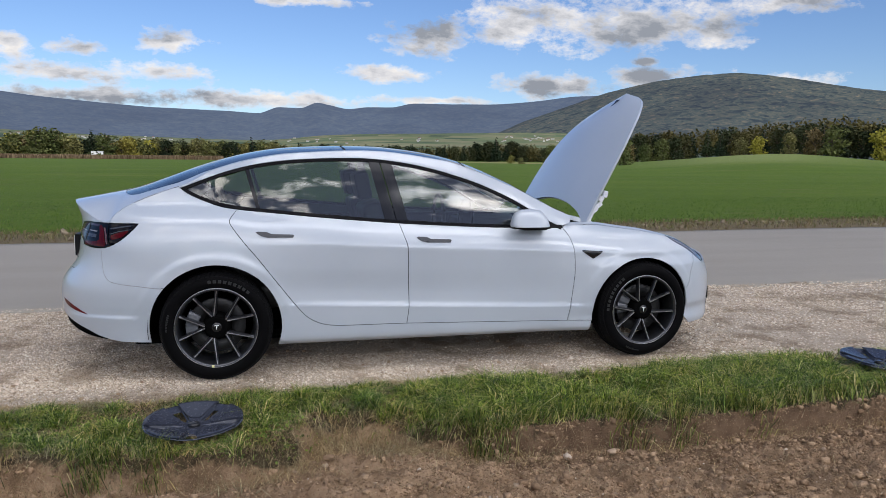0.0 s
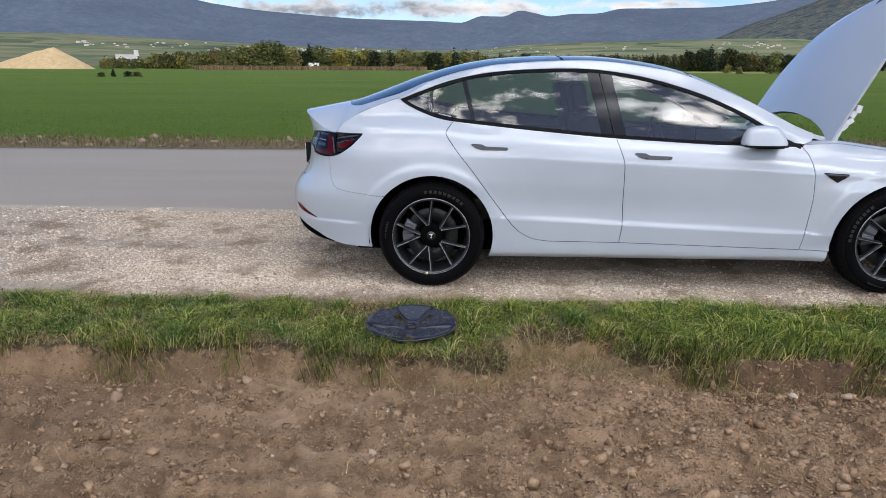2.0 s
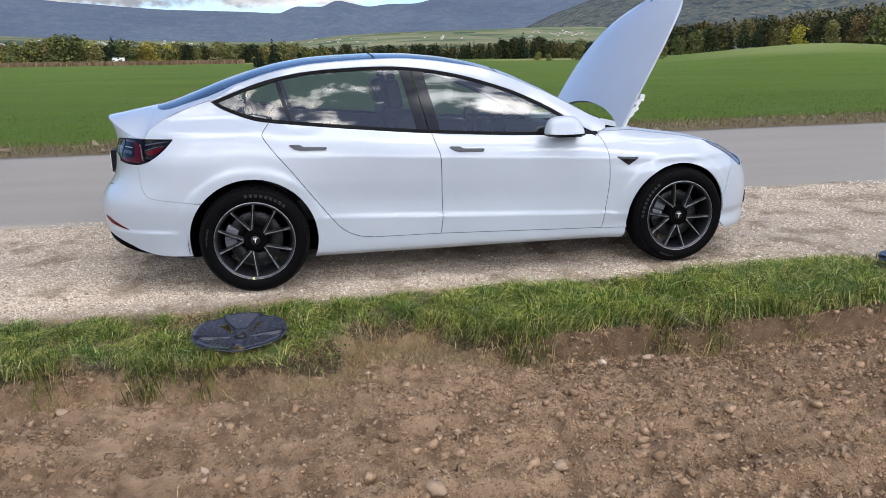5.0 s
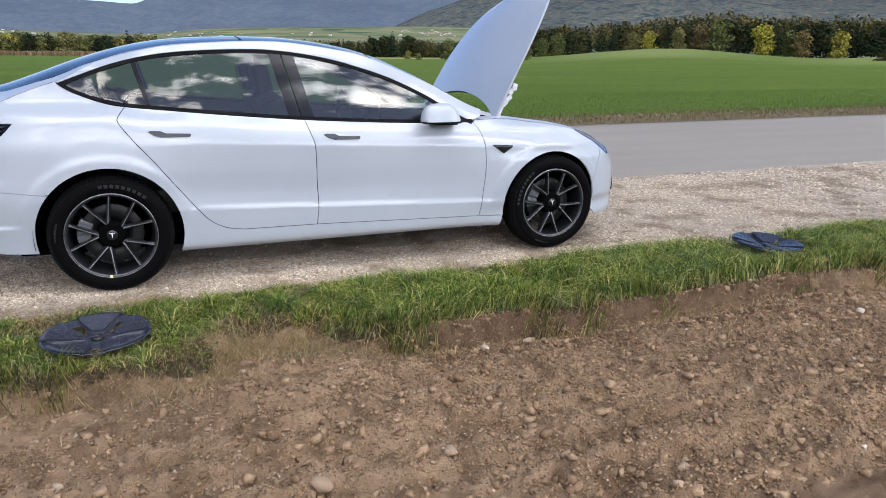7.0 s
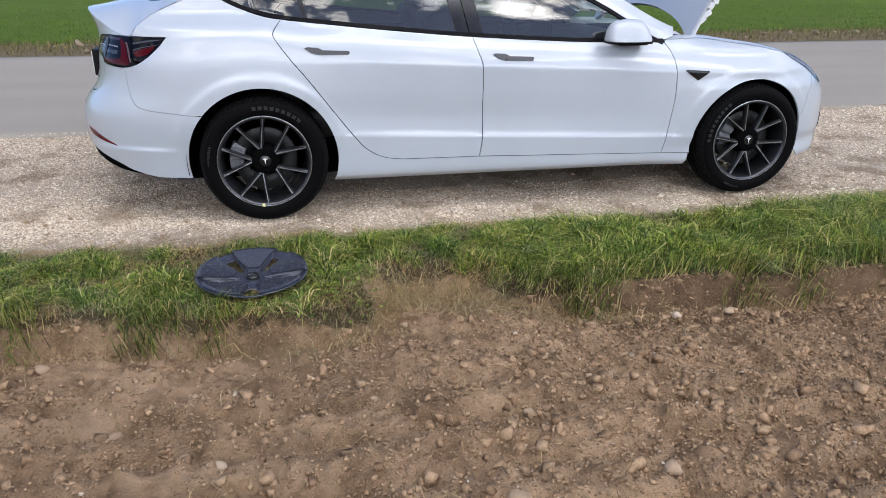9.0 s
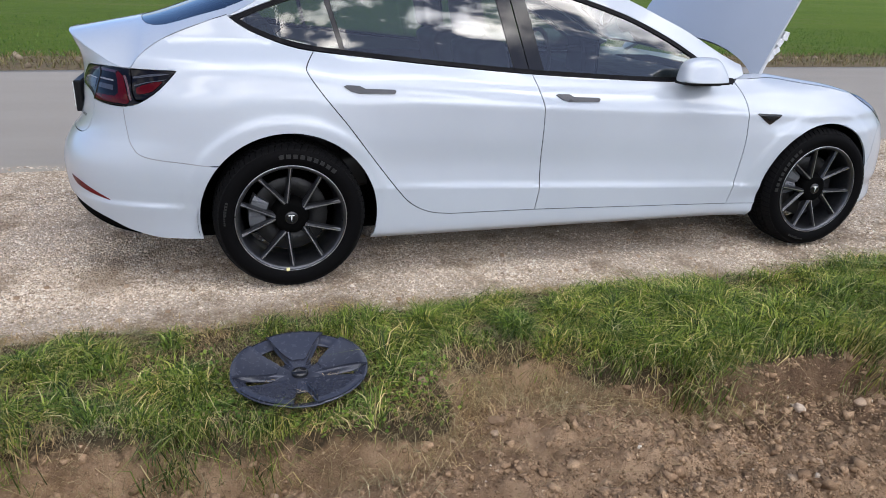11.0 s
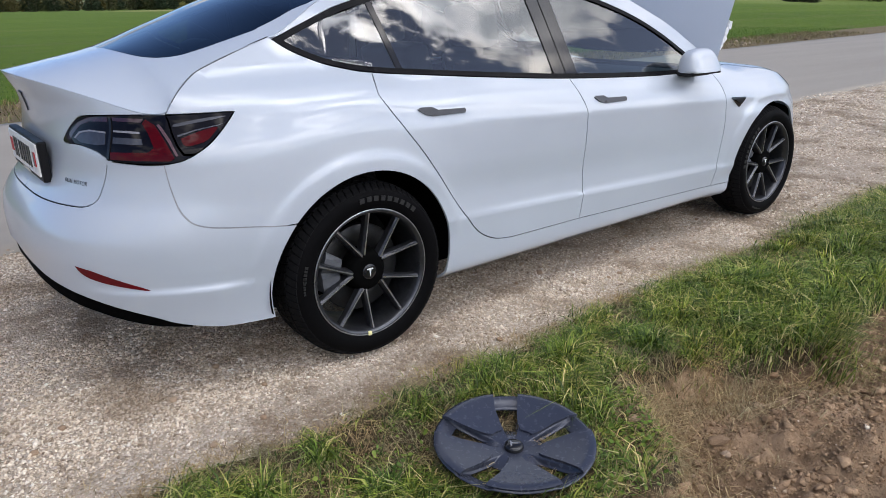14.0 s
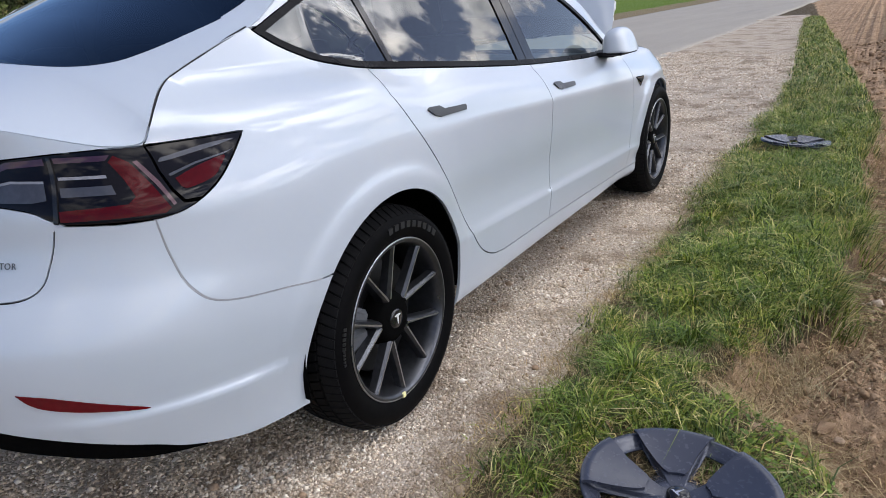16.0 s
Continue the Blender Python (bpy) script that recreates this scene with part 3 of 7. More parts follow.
# ---------------------------------------------------------------- the land
def fbm(x, y, scale, octaves=4, seed=0.0):
    """Layered value noise on arrays."""
    total, amp, norm = np.zeros_like(x, dtype=float), 1.0, 0.0
    for o in range(octaves):
        fx, fy = x / scale + seed * 1.7 + 31.4 * o, y / scale - seed * 2.3 + 17.9 * o
        ix, iy = np.floor(fx).astype(np.int64), np.floor(fy).astype(np.int64)
        tx, ty = fx - ix, fy - iy
        tx, ty = tx * tx * (3 - 2 * tx), ty * ty * (3 - 2 * ty)

        def h(a, b):
            n = (a * 374761393 + b * 668265263) & 0x7FFFFFFF
            n = ((n ^ (n >> 13)) * 1274126177) & 0x7FFFFFFF
            return ((n ^ (n >> 16)) & 0xFFFF) / 65535.0

        v = (h(ix, iy) * (1 - tx) + h(ix + 1, iy) * tx) * (1 - ty) + (h(ix, iy + 1) * (1 - tx) + h(ix + 1, iy + 1) * tx) * ty
        total += amp * (v - 0.5)
        norm += amp
        amp *= 0.5
        scale *= 0.5
    return total / norm * 2


def step01(a, b, x):
    t = np.clip((x - a) / (b - a), 0, 1)
    return t * t * (3 - 2 * t)


def verge_top(x):
    """Line between gravel and grass."""
    x = np.asarray(x, float)
    return -1.2 + 0.075 * np.clip(x - 6, 0, 60) + 0.09 * fbm(x, x * 0, 0.55, 3, 2)


def verge_edge(x):
    """Line where the grass breaks off to the soil."""
    x = np.asarray(x, float)
    bite = 0.27 * np.exp(-((x + 0.80) / 0.25) ** 2) + 0.12 * np.exp(-((x + 0.36) / 0.20) ** 2) + 0.12 * np.exp(-((x + 2.2) / 0.25) ** 2) - 0.06 * np.exp(-((x + 1.45) / 0.3) ** 2)
    return -2.06 + bite + 0.09 * np.clip(x - 5, 0, 60) + 0.10 * fbm(x, x * 0 + 3, 0.7, 3, 5)


def ground_z(x, y):
    """Height of the ground: field, verge, bank and tilled soil."""
    x, y = np.asarray(x, float), np.asarray(y, float)
    e = verge_edge(x)
    d = y - e                                             # > 0 on the verge
    gentle = np.exp(-((x + 0.75) / 0.45) ** 2)
    w = 0.03 + 0.22 * gentle + 0.03 * fbm(x, y, 0.4, 2, 8)
    bank = step01(-0.02, np.maximum(w - 0.005, 0.022), d)
    soil = -0.118 - 0.022 * np.exp(-((d + 0.05) / 0.05) ** 2) * (1 - gentle) + 0.19 * step01(0.0, 1.5, -d) + 0.02 * fbm(x, y, 0.6, 3, 1)
    rows = 0.020 * np.sin(2 * np.pi * (y + 0.05 * fbm(x, y, 1.2, 2, 4)) / 0.24) * step01(0.25, 0.6, -d)
    rows = rows + 0.0065 * np.sin(2 * np.pi * (y + 0.03 * fbm(x, y, 1.0, 2, 15)) / 0.093) * step01(0.3, 0.7, -d)
    clods = (0.050 * np.abs(fbm(x, y, 0.11, 3, 3)) + 0.048 * np.abs(fbm(x, y, 0.05, 2, 14)) - 0.014 + 0.024 * fbm(x, y, 0.30, 3, 6)) * step01(0.02, 0.2, -d)
    z_soil = soil + rows + clods
    z_verge = 0.005 + 0.02 * fbm(x, y, 0.35, 2, 9) * step01(-1.2, -1.6, y)
    z = z_soil * (1 - bank) + z_verge * bank
    # flat bed under gravel and asphalt
    under = step01(-1.25, -1.05, y - (verge_top(x) + 1.2)) * (1 - step01(6.9, 7.2, y - 0.045 * x))
    z = z * (1 - under) - 0.035 * under
    # far side: verge and field, which swells gently to the east
    far = step01(7.0, 7.3, y - 0.045 * x)
    lump = 0.05 * fbm(x, y, 0.9, 3, 11) * step01(7.2, 7.8, y) * (1 - step01(8.8, 10.0, y))
    dist = np.hypot(x, y)
    az = np.degrees(np.arctan2(x, y))
    swell = 3.4 * step01(60, 170, dist) * np.exp(-((az - 40) / 9) ** 2) + 2.6 * step01(70, 190, dist) * np.exp(-((az - 58) / 6) ** 2)
    roll = 0.35 * fbm(x, y, 60, 2, 13) * step01(12, 60, dist)
    return z * (1 - far) + far * (0.0 + lump) + (swell + roll) * step01(9, 40, y)


def axis_steps(dense_lo, dense_hi, step, lo, hi, grow=1.16):
    mid = list(np.arange(dense_lo, dense_hi + step / 2, step))
    a, s = mid[-1], step
    right = []
    while a < hi:
        s *= grow
        a += s
        right.append(a)
    a, s, left = mid[0], step, []
    while a > lo:
        s *= grow
        a -= s
        left.append(a)
    return np.array(left[::-1] + mid + right)


def mat_ground():
    """Tilled brown soil, worn verge earth, a dirt strip along the road and a green field, by place."""
    k = Mat("earth_and_field", (0.2, 0.13, 0.08), 0.95, spec=0.2)
    co = k.coords()
    soil = k.ramp(k.noise(7, 6, 0.62, co), [(0.37, (0.23, 0.148, 0.086)), (0.48, (0.385, 0.256, 0.156)), (0.61, (0.52, 0.357, 0.225))])
    soil = k.mix(k.ramp(k.noise(1.1, 3, 0.5, co), [(0.45, 0.0), (0.75, 0.5)]), soil, (0.25, 0.155, 0.093))
    speck = k.ramp(k.noise(130, 3, 0.6, co), [(0.66, 0.0), (0.72, 1.0)])
    soil = k.mix(speck, soil, (0.58, 0.45, 0.33))
    damp = k.ramp(k.noise(0.9, 4, 0.6, co), [(0.50, 0.0), (0.66, 0.55)])
    soil = k.mix(damp, soil, (0.175, 0.118, 0.074))
    mould = k.ramp(k.noise(20, 5, 0.6, co), [(0.3, (0.05, 0.036, 0.02)), (0.6, (0.10, 0.074, 0.042)), (0.8, (0.07, 0.065, 0.025))])
    strip = k.ramp(k.noise(9, 6, 0.65, co), [(0.3, (0.12, 0.09, 0.05)), (0.5, (0.21, 0.16, 0.10)), (0.7, (0.14, 0.15, 0.05))])
    f1 = k.ramp(k.noise(0.05, 4, 0.55, co, (1, 3, 1)), [(0.35, (0.068, 0.118, 0.010)), (0.6, (0.108, 0.160, 0.016)), (0.75, (0.17, 0.19, 0.034))])
    f2 = k.ramp(k.noise(2.6, 6, 0.7, co), [(0.3, (0.048, 0.092, 0.008)), (0.62, (0.115, 0.175, 0.019)), (0.85, (0.22, 0.20, 0.06))])
    field = k.mix(0.5, f1, f2)
    thin = k.ramp(k.noise(0.11, 5, 0.65, co, (1, 2.5, 1)), [(0.55, 0.0), (0.72, 0.5)])
    field = k.mix(thin, field, (0.16, 0.15, 0.06))
    stub = k.ramp(k.noise(0.3, 4, 0.6, co), [(0.3, (0.36, 0.27, 0.14)), (0.7, (0.30, 0.27, 0.11))])
    sep = k.n("ShaderNodeAttribute")
    sep.attribute_name = "zone"
    parts = k.n("ShaderNodeSeparateColor")
    k.link(sep.outputs["Color"], parts.inputs[0])

    def broken(socket, scale):
        add = k.n("ShaderNodeMath")
        add.operation = "ADD"
        k.link(socket, add.inputs[0])
        k.link(k.ramp(k.noise(scale, 5, 0.65, co), [(0.3, 0.0), (0.7, 0.5)]), add.inputs[1])
        return k.ramp(add.outputs[0], [(0.66, 0.0), (0.84, 1.0)])

    # darker brown soil in a strip along the foot of the bank
    bank_foot = k.n("ShaderNodeAttribute")
    bank_foot.attribute_name = "far_zone"
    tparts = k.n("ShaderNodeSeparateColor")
    k.link(bank_foot.outputs["Color"], tparts.inputs[0])
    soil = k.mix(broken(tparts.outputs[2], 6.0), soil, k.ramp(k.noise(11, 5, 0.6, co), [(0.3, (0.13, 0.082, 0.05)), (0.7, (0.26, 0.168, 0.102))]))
    c = k.mix(broken(parts.outputs[0], 9.0), soil, mould)
    c = k.mix(broken(parts.outputs[1], 2.2), c, strip)
    far = k.n("ShaderNodeAttribute")
    far.attribute_name = "far_zone"
    fparts = k.n("ShaderNodeSeparateColor")
    k.link(far.outputs["Color"], fparts.inputs[0])
    c = k.mix(broken(parts.outputs[2], 1.6), c, field)
    c = k.mix(fparts.outputs[0], c, stub)
    c = k.mix(fparts.outputs[1], c, (0.20, 0.235, 0.07))
    k.color(c)
    mixh = k.n("ShaderNodeMath")
    mixh.operation = "ADD"
    k.link(k.noise(38, 8, 0.7, co), mixh.inputs[0])
    k.link(k.noise(160, 4, 0.6, co), mixh.inputs[1])
    k.bump(mixh.outputs[0], 0.9, 0.025)
    return k.m


def mat_gravel_bed():
    k = Mat("gravel_bed", (0.4, 0.37, 0.33), 0.95, spec=0.2)
    co = k.coords()
    v = k.n("ShaderNodeTexVoronoi", Scale=120.0, Randomness=1.0)
    k.link(co, v.inputs["Vector"])
    stone = k.ramp(v.outputs["Color"], [(0.1, (0.30, 0.24, 0.18)), (0.5, (0.46, 0.385, 0.305)), (0.9, (0.62, 0.545, 0.46))])
    dust = k.ramp(k.noise(1.3, 6, 0.62, co, (0.6, 1, 1)), [(0.45, 0.0), (0.66, 0.45)])
    c = k.mix(dust, stone, (0.44, 0.345, 0.25))
    c = k.mix(k.ramp(k.noise(2.1, 6, 0.66, co), [(0.50, 0.0), (0.60, 0.7)]), c, (0.20, 0.142, 0.092))
    k.color(c)
    dist = k.n("ShaderNodeMath")
    dist.operation = "MULTIPLY"
    k.link(v.outputs["Distance"], dist.inputs[0])
    dist.inputs[1].default_value = -1.0
    k.bump(dist.outputs[0], 0.9, 0.012)
    return k.m


def mat_asphalt():
    k = Mat("worn_asphalt", (0.2, 0.2, 0.19), 0.85, spec=0.3)
    co = k.coords()
    base = k.ramp(k.noise(0.7, 5, 0.6, co, (0.25, 1.6, 1)), [(0.3, (0.255, 0.230, 0.196)), (0.7, (0.32, 0.290, 0.248))])
    grit = k.ramp(k.noise(240, 3, 0.7, co), [(0.3, (0.21, 0.190, 0.162)), (0.7, (0.36, 0.326, 0.280))])
    c = k.mix(0.4, base, grit)
    c = k.mix(k.ramp(k.noise(0.45, 3, 0.5, co, (0.15, 1, 1)), [(0.62, 0.0), (0.7, 0.35)]), c, (0.21, 0.195, 0.18))
    k.color(c)
    k.bump(k.noise(300, 4, 0.7, co), 0.35, 0.004)
    return k.m


def build_ground():
    xs = axis_steps(-3.6, 3.4, 0.016, -2600, 2600, 1.11)
    ys = axis_steps(-3.7, -1.15, 0.013, -900, 2600, 1.075)
    gx, gy = np.meshgrid(xs, ys, indexing="ij")
    x, y = gx.ravel(), gy.ravel()
    z = ground_z(x, y)
    verts = np.stack([x, y, z], -1)
    nx, ny = len(xs), len(ys)
    i = (np.arange(nx - 1)[:, None] * ny + np.arange(ny - 1)[None]).ravel()
    ob = mesh_arrays("ground", verts, np.stack([i, i + ny, i + ny + 1, i + 1], -1), [mat_ground()], smooth=True)
    zone = np.zeros((len(x), 4), np.float32)
    bare = np.exp(-(((x + 0.76) / 0.28) ** 2 + ((y + 1.84) / 0.14) ** 2))
    zone[:, 0] = step01(-0.05, 0.10, y - verge_edge(x)) * (1 - np.clip(1.2 * bare, 0, 1))
    zone[:, 1] = step01(6.0, 6.6, y - 0.045 * x)
    zone[:, 2] = step01(8.2, 9.3, y - 0.06 * x)
    zone[:, 3] = 1
    me = ob.data
    me.attributes.new("zone", "FLOAT_COLOR", "POINT").data.foreach_set("color", zone.ravel())
    dist, az = np.hypot(x, y), np.degrees(np.arctan2(x, y))
    fz = np.zeros((len(x), 4), np.float32)
    fz[:, 0] = step01(225, 240, dist) * (1 - step01(300, 330, dist)) * np.maximum(np.exp(-((az + 8) / 7.0) ** 4), np.exp(-((az - 20) / 5.0) ** 4)) * 0.9
    fz[:, 1] = step01(100, 125, dist) * np.maximum(np.exp(-((az - 38) / 7) ** 2), np.exp(-((az - 58) / 9) ** 2)) * 0.9
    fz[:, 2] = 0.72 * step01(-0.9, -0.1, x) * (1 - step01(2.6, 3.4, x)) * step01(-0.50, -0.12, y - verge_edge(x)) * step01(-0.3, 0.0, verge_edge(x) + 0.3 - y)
    fz[:, 3] = 1
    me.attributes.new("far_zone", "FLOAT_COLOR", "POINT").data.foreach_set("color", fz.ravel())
    return tagged(ob, "brown tilled soil, grassy bank and wide green field", "ground", kind="structure")


def build_strip(name, lo, hi, xs, across, z, material, label, category, thick=0.05, wave=0.0):
    """A long slab between two edge lines, with its sides."""
    rows = []
    for t in np.linspace(0, 1, across):
        yy = lo(xs) * (1 - t) + hi(xs) * t
        rows.append(np.stack([xs, yy, z + wave * fbm(xs, yy, 0.5, 3, 21)], -1))
    first, last = rows[0].copy(), rows[-1].copy()
    first[:, 2] -= thick
    last[:, 2] -= thick
    rows = [first, *rows, last]
    n = len(xs)
    faces = [(r * n + j, r * n + j + 1, (r + 1) * n + j + 1, (r + 1) * n + j) for r in range(len(rows) - 1) for j in range(n - 1)]
    ob = mesh_arrays(name, np.vstack(rows), np.array(faces), [material], smooth=True)
    return tagged(ob, label, category, kind="structure")


ground = build_ground()
ROAD_XS = axis_steps(-6, 12, 0.12, -1500, 1500, 1.10)
road = build_strip("road", lambda x: 1.45 + 0.05 * fbm(x, x * 0, 1.5, 3, 7) + 0 * x, lambda x: 6.95 + 0.045 * x + 0.06 * fbm(x, x * 0, 1.1, 3, 9), ROAD_XS, 24, 0.004, mat_asphalt(), "pale grey worn asphalt country road", "road")
LAY_XS = axis_steps(-5, 6, 0.06, -60, 26, 1.08)
layby = build_strip("gravel_layby", lambda x: verge_top(x) - 0.10, lambda x: 1.62 + 0.10 * fbm(x, x * 0, 0.5, 3, 17), LAY_XS, 40, 0.0, mat_gravel_bed(), "pale crushed gravel lay-by beside the road", "gravel", 0.05, 0.012)


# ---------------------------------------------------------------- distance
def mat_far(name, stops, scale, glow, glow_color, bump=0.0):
    """Distant woods and fields, with a little airlight painted in as bluish emission."""
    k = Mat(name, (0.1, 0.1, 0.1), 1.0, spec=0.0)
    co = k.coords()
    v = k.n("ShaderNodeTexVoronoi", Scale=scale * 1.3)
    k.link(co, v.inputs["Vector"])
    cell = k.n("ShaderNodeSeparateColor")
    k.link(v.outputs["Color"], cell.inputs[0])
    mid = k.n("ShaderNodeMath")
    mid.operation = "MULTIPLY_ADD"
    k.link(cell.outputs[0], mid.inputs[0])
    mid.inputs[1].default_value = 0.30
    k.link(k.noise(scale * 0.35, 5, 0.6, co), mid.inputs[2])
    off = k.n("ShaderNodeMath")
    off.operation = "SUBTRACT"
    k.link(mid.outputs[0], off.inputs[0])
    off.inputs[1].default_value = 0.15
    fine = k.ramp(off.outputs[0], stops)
    # broad darker patches put cloud shadows into the base colour
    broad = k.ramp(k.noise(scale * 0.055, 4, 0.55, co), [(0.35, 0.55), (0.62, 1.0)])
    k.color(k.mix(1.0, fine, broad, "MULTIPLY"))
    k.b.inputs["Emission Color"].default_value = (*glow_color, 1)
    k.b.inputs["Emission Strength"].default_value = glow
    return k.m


def polar_terrain(name, azs, radii, height, material, label, category):
    a, r = np.meshgrid(np.radians(azs), radii, indexing="ij")
    x, y = np.sin(a).ravel() * r.ravel(), np.cos(a).ravel() * r.ravel()
    z = height(np.degrees(a).ravel(), r.ravel(), x, y)
    n = len(radii)
    i = (np.arange(len(azs) - 1)[:, None] * n + np.arange(n - 1)[None]).ravel()
    ob = mesh_arrays(name, np.stack([x, y, z], -1), np.stack([i, i + 1, i + n + 1, i + n], -1), [material], smooth=True)
    return tagged(ob, label, category, kind="structure")


def far_crest(az):
    return pchip([-180, -120, -60, -40, -29, -25.8, -22.3, -18.6, -6.9, -2.9, -0.6, 1.1, 2.6, 3.9, 4.9, 6.3, 7.8, 9.6, 11.6, 14.4, 18.0, 21.5, 24.5, 25, 30, 60, 120, 180],
                 [2.6, 3.2, 3.4, 4.2, 5.15, 5.25, 5.0, 4.35, 3.48, 3.4, 3.3, 3.81, 3.81, 4.23, 4.04, 3.77, 3.93, 3.96, 4.29, 4.25, 4.32, 4.59, 4.89, 4.9, 5.2, 3.0, 3.0, 2.6], az)


def far_height(az, r, x, y):
    t = step01(2700, 4100, r)
    crest = far_crest(az) + 0.10 * fbm(x, y, 420, 3, 31) * step01(3600, 4100, r)
    fold = 0.16 * fbm(x, y, 700, 3, 33) * 4 * t * (1 - t)
    return r * np.tan(np.radians(crest * (0.22 + 0.78 * t) + fold + 0.4 * (1 - t))) - 40 * (1 - t) - 500 * step01(4100, 4400, r)


def big_height(az, r, x, y):
    crest = pchip([12, 16, 18.9, 23.3, 27.5, 31.6, 35.5, 39.2, 42.8, 46, 52, 60, 75, 100], [-0.5, 1.0, 2.45, 4.1, 5.42, 6.17, 6.43, 5.95, 5.25, 4.75, 4.2, 3.6, 3.0, -0.5], az)
    t = step01(1500, 3150, r)
    crest = crest + 0.06 * fbm(x, y, 90, 3, 41) + 0.035 * fbm(x, y, 22, 2, 45)
    fold = 0.5 * fbm(x, y, 600, 4, 43) * 4 * t * (1 - t)
    return r * np.tan(np.radians(crest * (0.10 + 0.90 * t) + fold)) - 15 * (1 - t) - 420 * step01(3200, 3500, r)


def valley_el(az):
    return pchip([-180, -60, -30, -20, -10, 0, 5, 9, 24, 30, 40, 180], [0.5, 0.9, 2.1, 1.75, 1.45, 1.30, 1.75, 1.9, 2.15, 1.1, 0.5, 0.5], az)


def valley_height(az, r, x, y):
    lumps = 0.10 * fbm(x, y, 320, 3, 51) * step01(600, 1200, r)
    return r * np.tan(np.radians((valley_el(az) + lumps) * step01(520, 2500, r))) - 0.8 - 60 * step01(2750, 3000, r)


# each far layer glows bluish in place of the haze before it
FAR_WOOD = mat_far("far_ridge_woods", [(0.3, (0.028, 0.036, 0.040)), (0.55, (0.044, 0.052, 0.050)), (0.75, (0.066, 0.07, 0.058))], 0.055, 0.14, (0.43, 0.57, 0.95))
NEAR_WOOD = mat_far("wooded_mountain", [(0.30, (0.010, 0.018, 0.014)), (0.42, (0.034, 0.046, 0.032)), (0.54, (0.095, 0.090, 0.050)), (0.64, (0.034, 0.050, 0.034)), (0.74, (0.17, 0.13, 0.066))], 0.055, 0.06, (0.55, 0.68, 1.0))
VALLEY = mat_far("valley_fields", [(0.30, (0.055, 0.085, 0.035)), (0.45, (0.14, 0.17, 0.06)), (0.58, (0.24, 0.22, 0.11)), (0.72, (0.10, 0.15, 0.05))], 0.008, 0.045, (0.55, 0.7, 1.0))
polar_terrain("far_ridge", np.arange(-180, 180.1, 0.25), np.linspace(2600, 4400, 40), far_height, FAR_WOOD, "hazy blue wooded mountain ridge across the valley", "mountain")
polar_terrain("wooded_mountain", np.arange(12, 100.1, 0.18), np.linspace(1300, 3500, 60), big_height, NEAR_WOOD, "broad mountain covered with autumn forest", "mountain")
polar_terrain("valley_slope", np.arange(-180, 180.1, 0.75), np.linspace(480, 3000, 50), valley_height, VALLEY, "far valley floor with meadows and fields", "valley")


def leaf_cloud(rng, lumps, count, size):
    """Leaf quads scattered on overlapping lumps; lumps = (x, y, z, rx, rz)."""
    weights = np.array([l[3] ** 2 * l[4] for l in lumps])
    pick = rng.choice(len(lumps), count, p=weights / weights.sum())
    L = np.array(lumps)[pick]
    d = rng.normal(size=(count, 3))
    d /= np.linalg.norm(d, axis=1, keepdims=True)
    rad = rng.uniform(0.62, 1.08, count)[:, None]
    c = L[:, :3] + d * rad * np.stack([L[:, 3], L[:, 3], L[:, 4]], -1)
    u = rng.normal(size=(count, 3))
    u /= np.linalg.norm(u, axis=1, keepdims=True)
    v = np.cross(u, d + 0.6 * rng.normal(size=(count, 3)))
    v /= np.maximum(np.linalg.norm(v, axis=1, keepdims=True), 1e-6)
    s = size * rng.uniform(0.6, 1.3, count)[:, None]
    verts = np.stack([c - u * s - v * s * 0.7, c + u * s - v * s * 0.5, c + u * s * 0.8 + v * s * 0.7, c - u * s * 0.9 + v * s * 0.6], 1).reshape(-1, 3)
    return verts, np.arange(count * 4).reshape(-1, 4)


def mat_foliage(name, ramp_stops, island=True):
    k = Mat(name, (0.08, 0.1, 0.04), 0.9, spec=0.1)
    info = k.n("ShaderNodeObjectInfo")
    geo = k.n("ShaderNodeNewGeometry")
    base = k.ramp(info.outputs["Random"], ramp_stops)
    k.color(k.mix(0.75, base, k.ramp(geo.outputs["Random Per Island"], [(0.0, 0.45), (0.6, 1.0), (1.0, 1.5)]), "MULTIPLY"))
    return k.m


AUTUMN = mat_foliage("autumn_leaves", [(0.0, (0.085, 0.105, 0.035)), (0.25, (0.135, 0.145, 0.05)), (0.5, (0.19, 0.175, 0.07)), (0.7, (0.24, 0.225, 0.06)), (0.82, (0.17, 0.125, 0.06)), (0.95, (0.34, 0.31, 0.05))])
DARK_WOOD = mat_foliage("dark_wood_leaves", [(0.0, (0.022, 0.032, 0.016)), (0.5, (0.035, 0.045, 0.020)), (0.85, (0.055, 0.058, 0.024)), (1.0, (0.10, 0.085, 0.03))])
NEEDLES = mat_foliage("conifer_needles", [(0.0, (0.018, 0.030, 0.018)), (1.0, (0.038, 0.052, 0.024))])
BARK = mat_plain("grey_brown_bark", (0.09, 0.07, 0.05), 0.95, grain=8)


